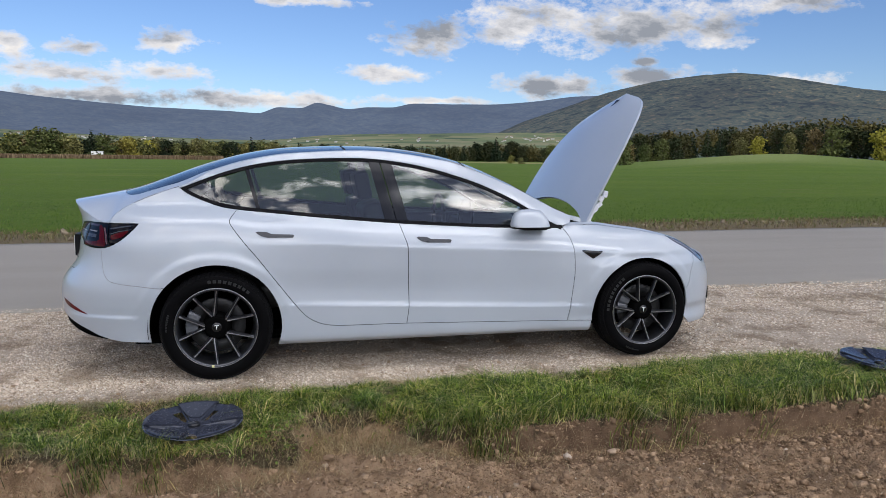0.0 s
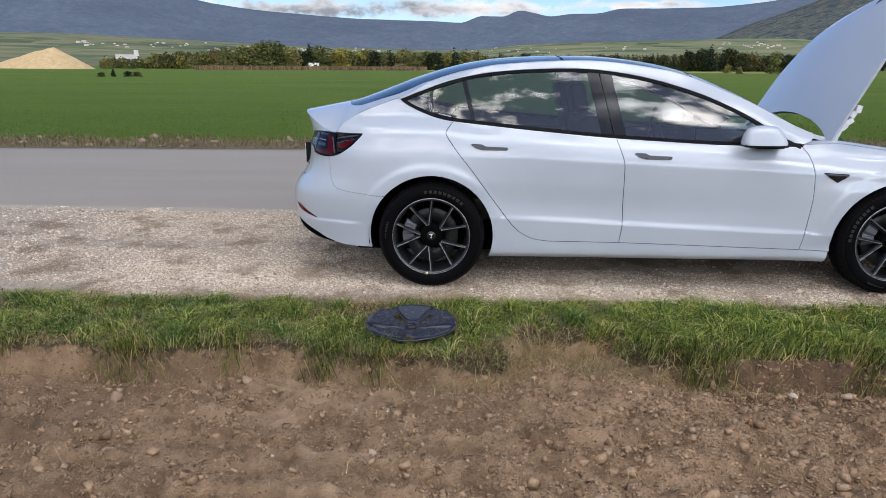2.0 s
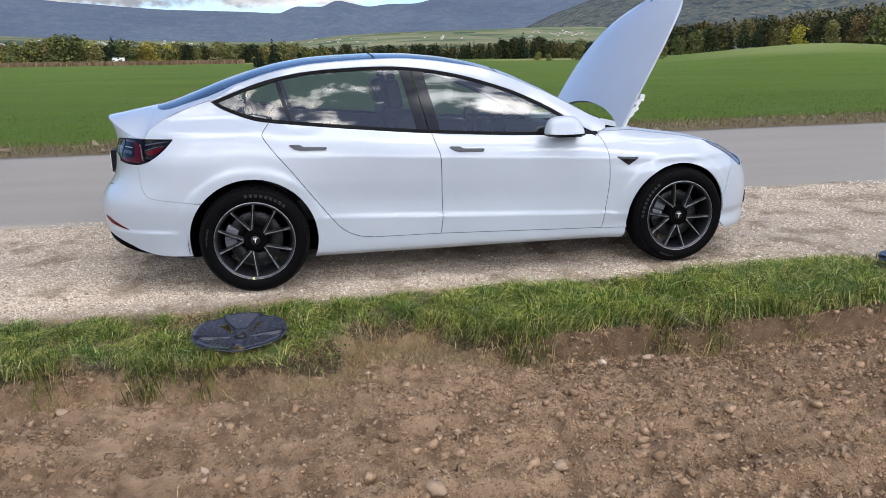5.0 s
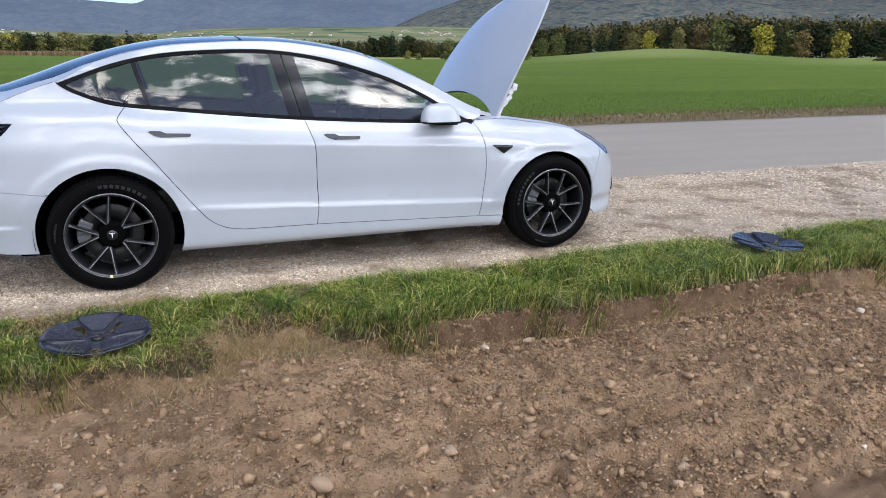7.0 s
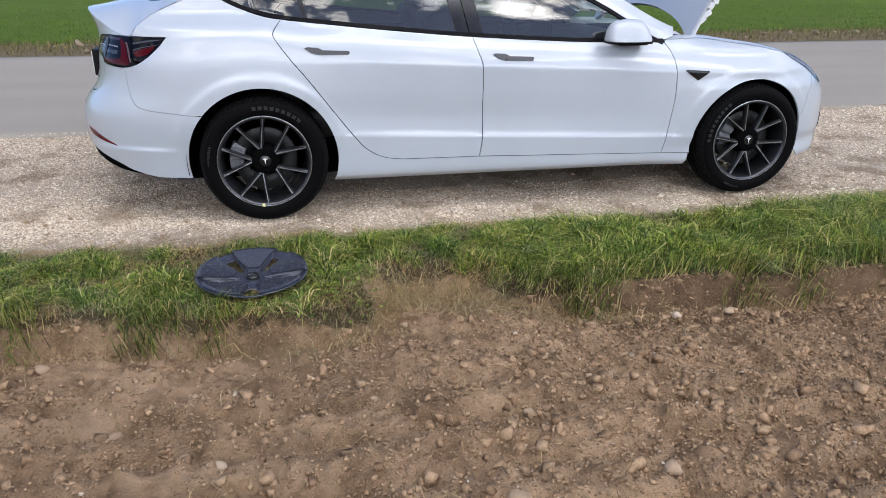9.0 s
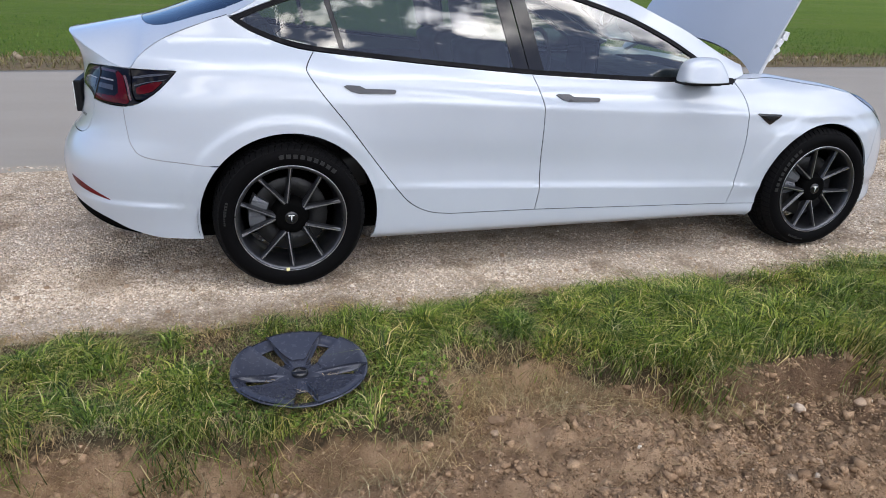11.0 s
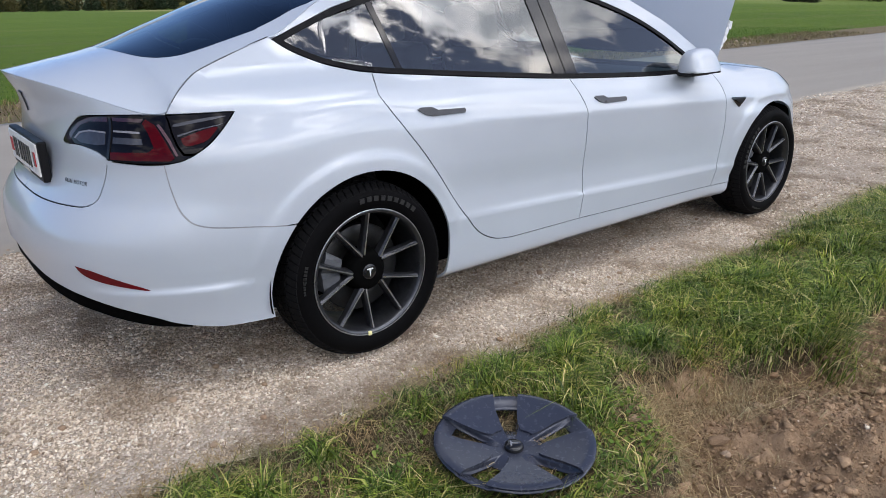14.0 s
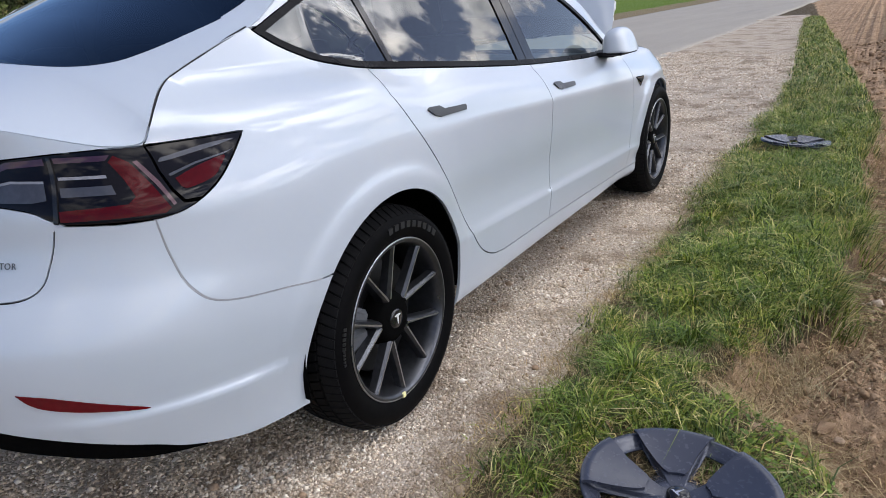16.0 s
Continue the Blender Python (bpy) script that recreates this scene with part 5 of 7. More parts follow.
def build_wheel_meshes(car, x, side, name):
    """One wheel: tyre with tread blocks, ten-spoke alloy rim, disc, caliper and cap; the outer face looks to -y for side 1."""
    wheel = new(name)
    wheel.parent = car
    wheel.location = (x, -0.79 * side, HUB_Z)
    wheel.rotation_euler = (0, 0, 0 if side > 0 else math.pi)
    prof = [(0.236, -0.098), (0.246, -0.106), (0.262, -0.113), (0.284, -0.117), (0.302, -0.113), (0.313, -0.105), (0.320, -0.094), (0.325, -0.08),
            (0.328, -0.04), (0.329, 0.0), (0.328, 0.04), (0.325, 0.08), (0.318, 0.10), (0.30, 0.115), (0.27, 0.112), (0.236, 0.098)]
    tyre = part("tyre", lathe_bm(prof, 96), RUBBER, wheel, "black road tyre with fine tread blocks", True)
    # tread blocks in five ribs, with grooves between
    verts, faces = [], []
    for k in range(72):
        a0 = 2 * math.pi * k / 72
        for j, (y0, y1, r0, r1) in enumerate(((-0.106, -0.066, 0.316, 0.3345), (-0.059, -0.025, 0.336, 0.337), (-0.018, 0.018, 0.337, 0.337), (0.025, 0.059, 0.337, 0.336), (0.066, 0.104, 0.3345, 0.318))):
            a1, skew = a0 + 0.80 * 2 * math.pi / 72, (0.035, -0.03, 0.03, -0.03, 0.035)[j]
            b = len(verts)
            for yy, rr, sk in ((y0, r0, skew), (y1, r1, 0)):
                for aa in (a0 + sk, a1 + sk):
                    for q in (rr - 0.02, rr):
                        verts.append((math.cos(aa) * q, yy, math.sin(aa) * q))
            faces += [tuple(b + i for i in f) for f in ((1, 5, 7, 3), (0, 1, 3, 2), (4, 6, 7, 5), (0, 4, 5, 1), (2, 3, 7, 6))]
    mesh_of("tread", verts, faces, TREAD, tyre)
    # raised bars in place of the sidewall lettering
    first_mark = 70 if x < 0 else 150
    for centre, count, pitch, h in ((first_mark, 9, 6.0, 0.012), (first_mark + 96, 5, 2.6, 0.008), (first_mark + 105, 7, 1.9, 0.005)):
        for i in range(count):
            a = math.radians(centre - (i - count / 2) * pitch)
            wd = math.radians(pitch * 0.32)
            bars = []
            for rr in (0.289 - h, 0.289 + h * 0.5):
                for aa in (a - wd, a + wd):
                    bars += [(math.cos(aa) * rr, -0.1182, math.sin(aa) * rr), (math.cos(aa) * rr, -0.110, math.sin(aa) * rr)]
            mesh_of("sidewall_bar", bars, ((0, 2, 6, 4), (0, 4, 5, 1), (2, 3, 7, 6), (0, 1, 3, 2), (4, 6, 7, 5)), mat_bars, tyre)
    rim_prof = [(0.243, -0.101), (0.246, -0.106), (0.241, -0.110), (0.234, -0.108), (0.228, -0.098), (0.222, -0.07), (0.214, 0.0), (0.214, 0.09), (0.238, 0.10)]
    rim = part("rim", lathe_bm(rim_prof, 96), RIM, wheel, "dark gunmetal alloy rim", True)
    part("rim_edge", lathe_bm([(0.2415, -0.1095), (0.2455, -0.1085), (0.2455, -0.1055), (0.2415, -0.1065), (0.2415, -0.1095)], 96), RIM_EDGE, rim, smooth=True)
    # five pairs of spokes that fork from the hub
    for k in range(5):
        for fork in (-1, 1):
            mid = math.radians((-108.5 if x < 0 else -95.5) + 72 * k)
            a_in, a_out = mid + fork * math.radians(4.0), mid + fork * math.radians(18.5)
            p0 = Vector((math.cos(a_in) * 0.070, -0.084, math.sin(a_in) * 0.070))
            p1 = Vector((math.cos(a_out) * 0.231, -0.098, math.sin(a_out) * 0.231))
            d = (p1 - p0).normalized()
            t = Vector((0, 1, 0)).cross(d).normalized()
            bm = bmesh.new()
            rings = []
            for f, w, hgt in ((0.0, 0.0115, 0.036), (0.35, 0.0085, 0.034), (0.75, 0.0078, 0.031), (1.0, 0.0105, 0.026)):
                c = p0.lerp(p1, f)
                rings.append([bm.verts.new(c + t * (w * u) + Vector((0, hgt * v, 0))) for u, v in ((-0.28, 0), (0.28, 0), (0.95, 0.28), (1.3, 1), (-1.3, 1), (-0.95, 0.28))])
            for a, b in zip(rings, rings[1:]):
                for i in range(6):
                    bm.faces.new((a[i], a[(i + 1) % 6], b[(i + 1) % 6], b[i]))
            bm.faces.new(rings[0])
            bm.faces.new(rings[-1][::-1])
            bmesh.ops.recalc_face_normals(bm, faces=bm.faces[:])
            # highlight on the spokes' front ridges, painted on as brighter alloy
            for f in bm.faces:
                if f.normal.y < -0.93:
                    f.material_index = 1
            sp = part("spoke", bm, RIM, rim)
            sp.data.materials.append(RIM_EDGE)
    part("hub", lathe_bm([(0.0, -0.085), (0.050, -0.085), (0.064, -0.083), (0.074, -0.074), (0.084, -0.045), (0.088, 0.0)], 40), MATT_BLACK, wheel, "black wheel hub", True)
    cap = part("hub_cap", lathe_bm([(0.0, -0.0905), (0.026, -0.0905), (0.030, -0.088), (0.031, -0.082)], 32), GLOSS_BLACK, wheel, "gloss black centre cap", True)
    emblem = [(-0.014, 0.013), (-0.004, 0.015), (0.004, 0.015), (0.014, 0.013), (0.011, 0.009), (0.0045, 0.0095), (0.0, -0.016), (-0.0045, 0.0095), (-0.011, 0.009)]
    bm = bmesh.new()
    f = bm.faces.new([bm.verts.new((a, -0.0906, b)) for a, b in emblem])
    ext = bmesh.ops.extrude_face_region(bm, geom=[f])
    for v in ext["geom"]:
        if isinstance(v, bmesh.types.BMVert):
            v.co.y -= 0.002
    bmesh.ops.recalc_face_normals(bm, faces=bm.faces[:])
    part("emblem", bm, PLATE_WHITE, cap, "small silver emblem")
    for k in range(5):
        a = math.radians((-72.5 if x < 0 else -59.5) + 72 * k)
        part("lug_nut", lathe_bm([(0.0, -0.072), (0.008, -0.072), (0.010, -0.068), (0.010, -0.05)], 6, center=(math.cos(a) * 0.057, 0, math.sin(a) * 0.057)), GLOSS_BLACK, wheel)
    part("brake_disc", lathe_bm([(0.075, 0.0), (0.08, -0.018), (0.168, -0.018), (0.170, -0.016), (0.170, 0.004), (0.168, 0.006), (0.08, 0.006)], 64), DISC, wheel, "grey steel brake disc", True)
    bm = bmesh.new()
    a_mid = 172 if x < 0 else 165
    for i in range(9):
        a = math.radians(a_mid + (i - 4) * 6.2)
        for r, y in ((0.112, -0.048), (0.183, -0.044), (0.188, 0.0), (0.112, 0.0)):
            bm.verts.new((math.cos(a) * r, y - 0.012 * (i % 4 != 0), math.sin(a) * r))
    bm.verts.ensure_lookup_table()
    for i in range(8):
        for j in range(4):
            bm.faces.new([bm.verts[q] for q in (i * 4 + j, i * 4 + (j + 1) % 4, i * 4 + 4 + (j + 1) % 4, i * 4 + 4 + j)])
    bm.faces.new([bm.verts[q] for q in (0, 1, 2, 3)])
    bm.faces.new([bm.verts[q] for q in (35, 34, 33, 32)])
    bmesh.ops.recalc_face_normals(bm, faces=bm.faces[:])
    part("brake_caliper", bm, CALIPER, wheel, "grey brake caliper")
    if side > 0 and x < 0:
        part("paint_dot", box_bm((-0.034, -0.1125, -0.246), (-0.018, -0.104, -0.230), 0.003), YELLOW_DOT, rim, "pale yellow balance mark")
    return wheel


TREAD = mat_plain("dusty_tread_rubber", (0.007, 0.007, 0.0075), 0.75, bump=0.2, spec=0.08)
mat_bars = mat_plain("sidewall_mark_rubber", (0.0055, 0.0055, 0.006), 0.6)


def build_car():
    car = tagged(new("car"), "white four-door electric saloon parked on gravel with its front bonnet open", "car")
    for side in (1, -1):
        quarter = np.vstack([
            xz(dense(np.array([(-1.072, 0.194), (1.035, 0.194)]), 0.05)[: 43]), xz([(1.035, 0.194), (1.045, 0.272), (0.866, 0.279)]),
            xz([(-0.258, 0.309)]), xz(DOOR_REAR[::-1]), xz(BELT[BELT[:, 0] < -1.31][::-1]), xz(TRUNK_SIDE), xz(LAMP_TOP[LAMP_TOP[:, 0] > -2.04]),
            xz(LAMP_LOW[1:]), xz(BUMPER_SEAM[1:]), xz(ARCH_R)])
        panel("quarter_panel", quarter, shell, PAINT, car, "white painted rear wing and sill", side=side)
        rd = np.vstack([xz(DOOR_REAR), xz(DOOR_MID), xz(BELT[(BELT[:, 0] > -1.30) & (BELT[:, 0] < -0.31)][::-1])])
        door_r = panel("rear_door", rd, shell, PAINT, car, "white painted rear door", side=side)
        fd = np.vstack([xz([(-0.258, 0.309)]), xz(DOOR_FRONT), xz(BELT[(BELT[:, 0] > -0.295) & (BELT[:, 0] < 0.83)][::-1]), xz(DOOR_MID[::-1][:-1])])
        door_f = panel("front_door", fd, shell, PAINT, car, "white painted front door", side=side)
        fender_top = curve([(0.852, 0.928), (1.0, 0.930), (1.12, 0.926), (1.294, 0.903), (1.45, 0.883), (1.60, 0.852), (1.64, 0.842)])
        fe = np.vstack([xz(fender_top), xz(curve([(1.70, 0.805), (1.80, 0.755), (1.885, 0.708)])), xz([(1.84, 0.60), (1.785, 0.46)]), xz(arc(1.425, 0.325, 0.378, 20, 188)),
                        xz([(1.045, 0.272)]), xz(DOOR_FRONT)])
        panel("front_wing", fe, shell, PAINT, car, "white painted front wing", side=side)
        rail_top = np.array([(x, edge_z(x)) for x in np.linspace(-1.655, 0.93, 60)])
        rail = np.vstack([xz(WINDOW_TOP[1:-1]), xz(rail_top), xz([(0.90, 0.945), (0.85, 0.928)])])
        panel("roof_rail", rail, shell, PAINT, car, "white painted roof rail and windscreen pillar", side=side)
        # glass house
        opening = np.vstack([xz(BELT), xz(WINDOW_TOP[1:-1])])
        band("window_trim", opening, 0.018, shell, TRIM, car, 0.003, side, "black window surround")

        def between(x0b, x0t, x1b, x1t, m=0.016):
            """The glazed area between two slanted lines."""
            xs = np.linspace(0, 1, 25)
            lowx, topx = x0b + (x1b - x0b) * xs, x0t + (x1t - x0t) * xs
            low = np.stack([lowx, np.interp(lowx, BELT[:, 0], BELT[:, 1]) + m], -1)
            hi = np.stack([topx, np.interp(topx, WINDOW_TOP[::-1, 0], WINDOW_TOP[::-1, 1]) - m], -1)
            return xz(np.vstack([low, hi[::-1]]))

        panel("quarter_window", between(-1.60, -1.60, -1.185, -1.252), shell, SIDE_GLASS, car, "tinted quarter window", -0.004, 0, side=side, rim=0.004)
        panel("window_divider", between(-1.192, -1.259, -1.168, -1.235), shell, PILLAR, car, "black window divider", -0.001, 0, side=side)
        panel("window_pane", between(-1.172, -1.238, -0.385, -0.475), shell, SIDE_GLASS, door_r, "tinted side window reflecting clouds", -0.004, 0, side=side, rim=0.004)
        panel("door_pillar", between(-0.392, -0.482, -0.318, -0.410), shell, PILLAR, door_r, "gloss black door pillar", 0.0, 0.001, side=side)
        panel("door_pillar", between(-0.315, -0.405, -0.240, -0.330), shell, PILLAR, door_f, "gloss black door pillar", 0.0, 0.001, side=side)
        panel("window_pane", between(-0.245, -0.335, 0.72, 0.72), shell, SIDE_GLASS, door_f, "tinted side window reflecting clouds", -0.004, 0, side=side, rim=0.004)
        # handles lie flush in the doors
        for door, dx, dz in ((door_r, 0.0, 0.0), (door_f, 1.0, -0.046)):
            h = xz(np.array([(-1.198, 0.912), (-1.185, 0.917), (-1.130, 0.914), (-1.105, 0.902), (-0.975, 0.897), (-0.968, 0.891), (-0.975, 0.879), (-1.130, 0.881), (-1.165, 0.890)]) + (dx, dz))
            panel("door_handle", h, shell, HANDLE, door, "dark grey flush door handle", 0.006, 0, 0.02, 0.02, side)
        rep = xz([(0.945, 0.762), (0.952, 0.766), (1.098, 0.757), (1.100, 0.750), (1.036, 0.708), (1.026, 0.708)])
        r = panel("side_camera", rep, shell, GLOSS_BLACK, car, "black side indicator and camera housing", 0.003, 0, 0.02, 0.01, side)
        panel("indicator", xz([(0.975, 0.752), (1.075, 0.747), (1.036, 0.728)]), shell, SATIN_BLACK, r, "", 0.008, 0, 0.02, 0.006, side)
        # tail lamp: outer part on the wing, inner part on the lid
        outer = np.vstack([xz(LAMP_TOP[LAMP_TOP[:, 0] > -2.05]), xz(LAMP_LOW[(LAMP_LOW[:, 1] > 0.847)][1:]), np.array([(-2.070, 0.848), (-2.088, 0.872), (-2.104, 0.910), (-2.114, 0.962)])])
        lamp = panel("tail_lamp", outer, shell, SMOKED, car, "smoked black and red tail lamp", 0.0, 0.0022, 0.02, 0.012, side)
        panel("reflector", curve([(-2.078, 0.893), (-2.03, 0.910), (-1.965, 0.924), (-1.982, 0.901), (-2.0, 0.886), (-2.03, 0.876), (-2.065, 0.872), (-2.078, 0.893)])[:-1], shell, RED_LENS, lamp, "dark red reflector", 0.002, 0, 0.02, 0.004, side)
        # grey streaks that imitate the sky's reflection in the outer lens
        panel("lens_strip", [(-2.088, 0.903), (-2.03, 0.919), (-1.955, 0.931), (-1.935, 0.936), (-1.96, 0.927), (-2.03, 0.915), (-2.086, 0.898)], shell, LAMP_GREY, lamp, "", 0.002, 0, 0.02, 0.003, side)
        panel("lens_strip", curve([(-2.095, 0.936), (-2.0, 0.951), (-1.93, 0.955), (-1.965, 0.947), (-2.02, 0.939), (-2.095, 0.928), (-2.095, 0.936)])[:-1], shell, LAMP_GREY, lamp, "", 0.0015, 0, 0.02, 0.003, side)
        lp = np.vstack([xz([(-2.096, 0.819)]), [(-2.2, 0.820)], LAMP_INNER, [(-2.30, 0.962), (-2.20, 0.964), (-2.116, 0.963)], [(-2.107, 0.910), (-2.091, 0.870), (-2.073, 0.8445)], xz(LAMP_LOW[LAMP_LOW[:, 1] < 0.843])])
        lamp2 = panel("boot_lamp", lp, shell, SMOKED, car, "smoked black and red tail lamp on the boot lid", 0.001, 0.001, 0.02, 0.02, side)
        panel("brake_light", [(-2.308, 0.830), (-2.110, 0.829), (-2.098, 0.838), (-2.124, 0.885), (-2.156, 0.934), (-2.182, 0.950), (-2.196, 0.938), (-2.176, 0.905), (-2.160, 0.868), (-2.176, 0.855), (-2.308, 0.852)], shell, RED_LENS, lamp2, "red brake light", 0.003, 0, 0.02, 0.004, side)
        panel("clear_strip", [(-2.150, 0.934), (-2.118, 0.887), (-2.093, 0.842), (-2.087, 0.845), (-2.109, 0.890), (-2.140, 0.936)], shell, PINK_LENS, lamp2, "pale pink lamp strip", 0.003, 0, 0.02, 0.004, side)
        panel("lamp_divider", [(-2.312, 0.826), (-2.306, 0.890), (-2.304, 0.955), (-2.312, 0.957), (-2.315, 0.890), (-2.321, 0.828)], shell, GLOSS_BLACK, lamp2, "", 0.0045, 0, 0.02, 0.004, side)
        panel("lens_bar", [(-2.188, 0.952), (-2.30, 0.955), (-2.30, 0.944), (-2.20, 0.941)], shell, PURPLE, lamp2, "dark purple lens band", 0.002, 0, 0.02, 0.003, side)
        panel("lens_bar", [(-2.320, 0.955), (-2.40, 0.952), (-2.455, 0.934), (-2.495, 0.905), (-2.522, 0.876), (-2.500, 0.876), (-2.478, 0.900), (-2.445, 0.925), (-2.40, 0.939), (-2.320, 0.942)], shell, PURPLE, lamp2, "dark purple lens band", 0.002, 0, 0.02, 0.003, side)
        panel("lens_bar", [(-2.205, 0.908), (-2.30, 0.911), (-2.30, 0.917), (-2.207, 0.914)], shell, CLEAR_LENS, lamp2, "thin bright lens edge", 0.002, 0, 0.02, 0.003, side)
        panel("lens_bar", [(-2.195, 0.876), (-2.30, 0.878), (-2.30, 0.896), (-2.200, 0.894)], shell, LAMP_GREY, lamp2, "", 0.002, 0, 0.02, 0.003, side)
        panel("lens_bar", [(-2.330, 0.874), (-2.36, 0.870), (-2.44, 0.872), (-2.470, 0.882), (-2.448, 0.902), (-2.40, 0.909), (-2.330, 0.906)], shell, LAMP_GREY, lamp2, "", 0.002, 0, 0.02, 0.003, side)
        panel("lens_bar", [(-2.330, 0.911), (-2.40, 0.914), (-2.452, 0.905), (-2.476, 0.884), (-2.469, 0.883), (-2.446, 0.901), (-2.40, 0.909), (-2.330, 0.906)], shell, CLEAR_LENS, lamp2, "thin bright lens edge", 0.003, 0, 0.02, 0.003, side)
        # head lamp
        hl = np.vstack([xz(curve([(1.635, 0.848), (1.742, 0.816), (1.87, 0.75), (1.98, 0.685), (2.03, 0.648)])), xz(curve([(2.0, 0.640), (1.885, 0.705), (1.80, 0.752), (1.70, 0.803)]))])
        hlo = panel("head_lamp", hl, shell, HEAD_LENS, car, "clear head lamp with a dark inside", 0.0, 0.001, 0.02, 0.02, side)
        panel("light_strip", xz([(1.68, 0.828), (1.80, 0.775), (1.93, 0.70), (1.925, 0.695), (1.80, 0.762), (1.68, 0.82)]), shell, CLEAR_LENS, hlo, "", 0.002, 0, 0.02, 0.003, side)
        # wing top, turned in towards the bonnet opening
        ft = np.vstack([xz(fender_top), xz(curve([(1.742, 0.816), (1.87, 0.75), (1.98, 0.685), (2.03, 0.65)], 4))])
        a = shell(ft[:, 0], ft[:, 1])
        rows = [a]
        for dy, dz in ((0.03, 0.010), (0.06, 0.014), (0.085, 0.012), (0.095, -0.01), (0.10, -0.06)):
            rows.append(a + np.array([0, dy, dz]))
        grid = np.vstack(rows)
        grid[:, 1] *= side
        n = len(a)
        mesh_of("wing_top", grid, [((i * n + j, i * n + j + 1, (i + 1) * n + j + 1, (i + 1) * n + j)[::side]) for i in range(len(rows) - 1) for j in range(n - 1)], PAINT, car, "white inner edge of the front wing", True)
        # wheel housings
        for cx, r in ((-1.437, 0.398), (1.43, 0.392)):
            bm = bmesh.new()
            ring = []
            for y in ((0.872, 0.80, 0.52) if cx < 0 else (0.79, 0.77, 0.52)):
                ring.append([bm.verts.new((cx + math.cos(t) * r, -y * side, HUB_Z + math.sin(t) * r)) for t in np.linspace(-0.12 if cx < 0 else -0.35, math.pi + (0.16 if cx < 0 else 0.12), 40)])
            for p, q in zip(ring, ring[1:]):
                for i in range(39):
                    bm.faces.new((p[i], p[i + 1], q[i + 1], q[i]))
            bm.faces.new(ring[-1])
            part("wheel_housing", bm, MATT_BLACK, car, "black wheel housing")
        # folded door mirror
        mirror = bmesh.new()
        outline = curve([(-0.130, -0.056), (-0.134, -0.040), (-0.118, 0.014), (-0.092, 0.042), (-0.045, 0.056), (0.035, 0.057), (0.075, 0.045), (0.108, 0.006), (0.130, -0.040), (0.128, -0.056)], 4)
        rings = []
        for t in np.linspace(-0.985, 0.985, 17):
            k = (1 - abs(t) ** 2.4) ** (1 / 2.4)
            rings.append([mirror.verts.new((0.556 + q[0] * (0.45 + 0.55 * k) * min(1, k * 2.5), (-0.925 + 0.066 * t + 0.10 * (q[1] + 0.056)) * side, 0.934 + (q[1] + 0.056) * k)) for q in outline])
        for p, q in zip(rings, rings[1:]):
            for i in range(len(p)):
                j = (i + 1) % len(p)
                mirror.faces.new((p[i], p[j], q[j], q[i]))
        mirror.faces.new(rings[0])
        mirror.faces.new(rings[-1][::-1])
        bmesh.ops.recalc_face_normals(mirror, faces=mirror.faces[:])
        mo = part("mirror", mirror, PAINT, car, "white folded door mirror shell", True)
        for nm, lo, hi, lb in (("mirror_base", (0.43, -0.968, 0.921), (0.685, -0.875, 0.938), "black mirror underside"), ("mirror_arm", (0.52, -0.90, 0.906), (0.69, -0.80, 0.930), "black mirror arm")):
            bm = box_bm(lo, hi, 0.007)
            for v in bm.verts:
                v.co.y *= side
            part(nm, bm, SATIN_BLACK, mo, lb)
    # tail: lid, bumper, diffuser
    lip = lip_line()
    lid = np.vstack([TRUNK_LOW[::-1][:-1], LAMP_INNER, [(-2.30, 0.962), (-2.20, 0.964), (-2.116, 0.963)], lip])
    boot = panel("boot_lid", tailored(lid), shell, PAINT, car, "white boot lid with a small spoiler lip", gap=0.002)
    s = shell(lip[:, 0], lip[:, 1])
    trunk_xy = np.array([(x, -edge_y(x) + 0.002) for x in np.linspace(-1.655, -2.045, 26)])
    glass_edge = curve([(-2.040, 0.0), (-2.036, -0.15), (-2.018, -0.30), (-1.985, -0.41), (-1.93, -0.485), (-1.85, -0.535), (-1.75, -0.562), (-1.64, -0.575)])
    right_half = np.vstack([glass_edge, [(-1.655, -edge_y(-1.655) + 0.004)], trunk_xy, s[:, :2][1:]])
    left_half = right_half[::-1] * (1, -1)
    deck = np.vstack([right_half, left_half[1:-1]])
    panel("boot_lid_top", deck, top, PAINT, boot, "", gap=0.001)
    def glass_side(x):
        return np.minimum(edge_y(x) - 0.02, pchip([-1.7, -1.64, -1.5, -1.3, -1.0, -0.6], [0.560, 0.566, 0.573, 0.59, 0.64, 0.9], x))

    gs = [(x, -float(glass_side(x))) for x in np.linspace(-1.62, -0.63, 44)]
    rear_glass = np.vstack([glass_edge, gs])
    gx = np.linspace(-1.655, 0.88, 90)
    pillar = np.vstack([[(x, -float(edge_y(x)) + 0.001) for x in gx], [(x, -float(glass_side(max(x, -1.64))) - 0.002) for x in gx[::-1]]])
    for side in (1, -1):
        panel("rear_pillar", pillar * (1, side), top, PAINT, car, "white painted rear roof pillar", gap=0.0, res=0.02)
    rear_glass = np.vstack([rear_glass, rear_glass[::-1][:-1] * (1, -1)])
    panel("rear_window", rear_glass, top, REAR_GLASS, car, "dark tinted rear window", -0.001, 0.002, 0.05, 0.006)
    roof = np.vstack([[(x, -edge_y(x) + 0.021) for x in np.linspace(-0.62, 0.16, 30)], [(0.20, -0.3), (0.22, 0.0)]])
    panel("roof_glass", np.vstack([roof, roof[::-1][1:] * (1, -1)]), top, ROOF_GLASS, car, "dark tinted glass roof", -0.001, 0.002, 0.05, 0.006)
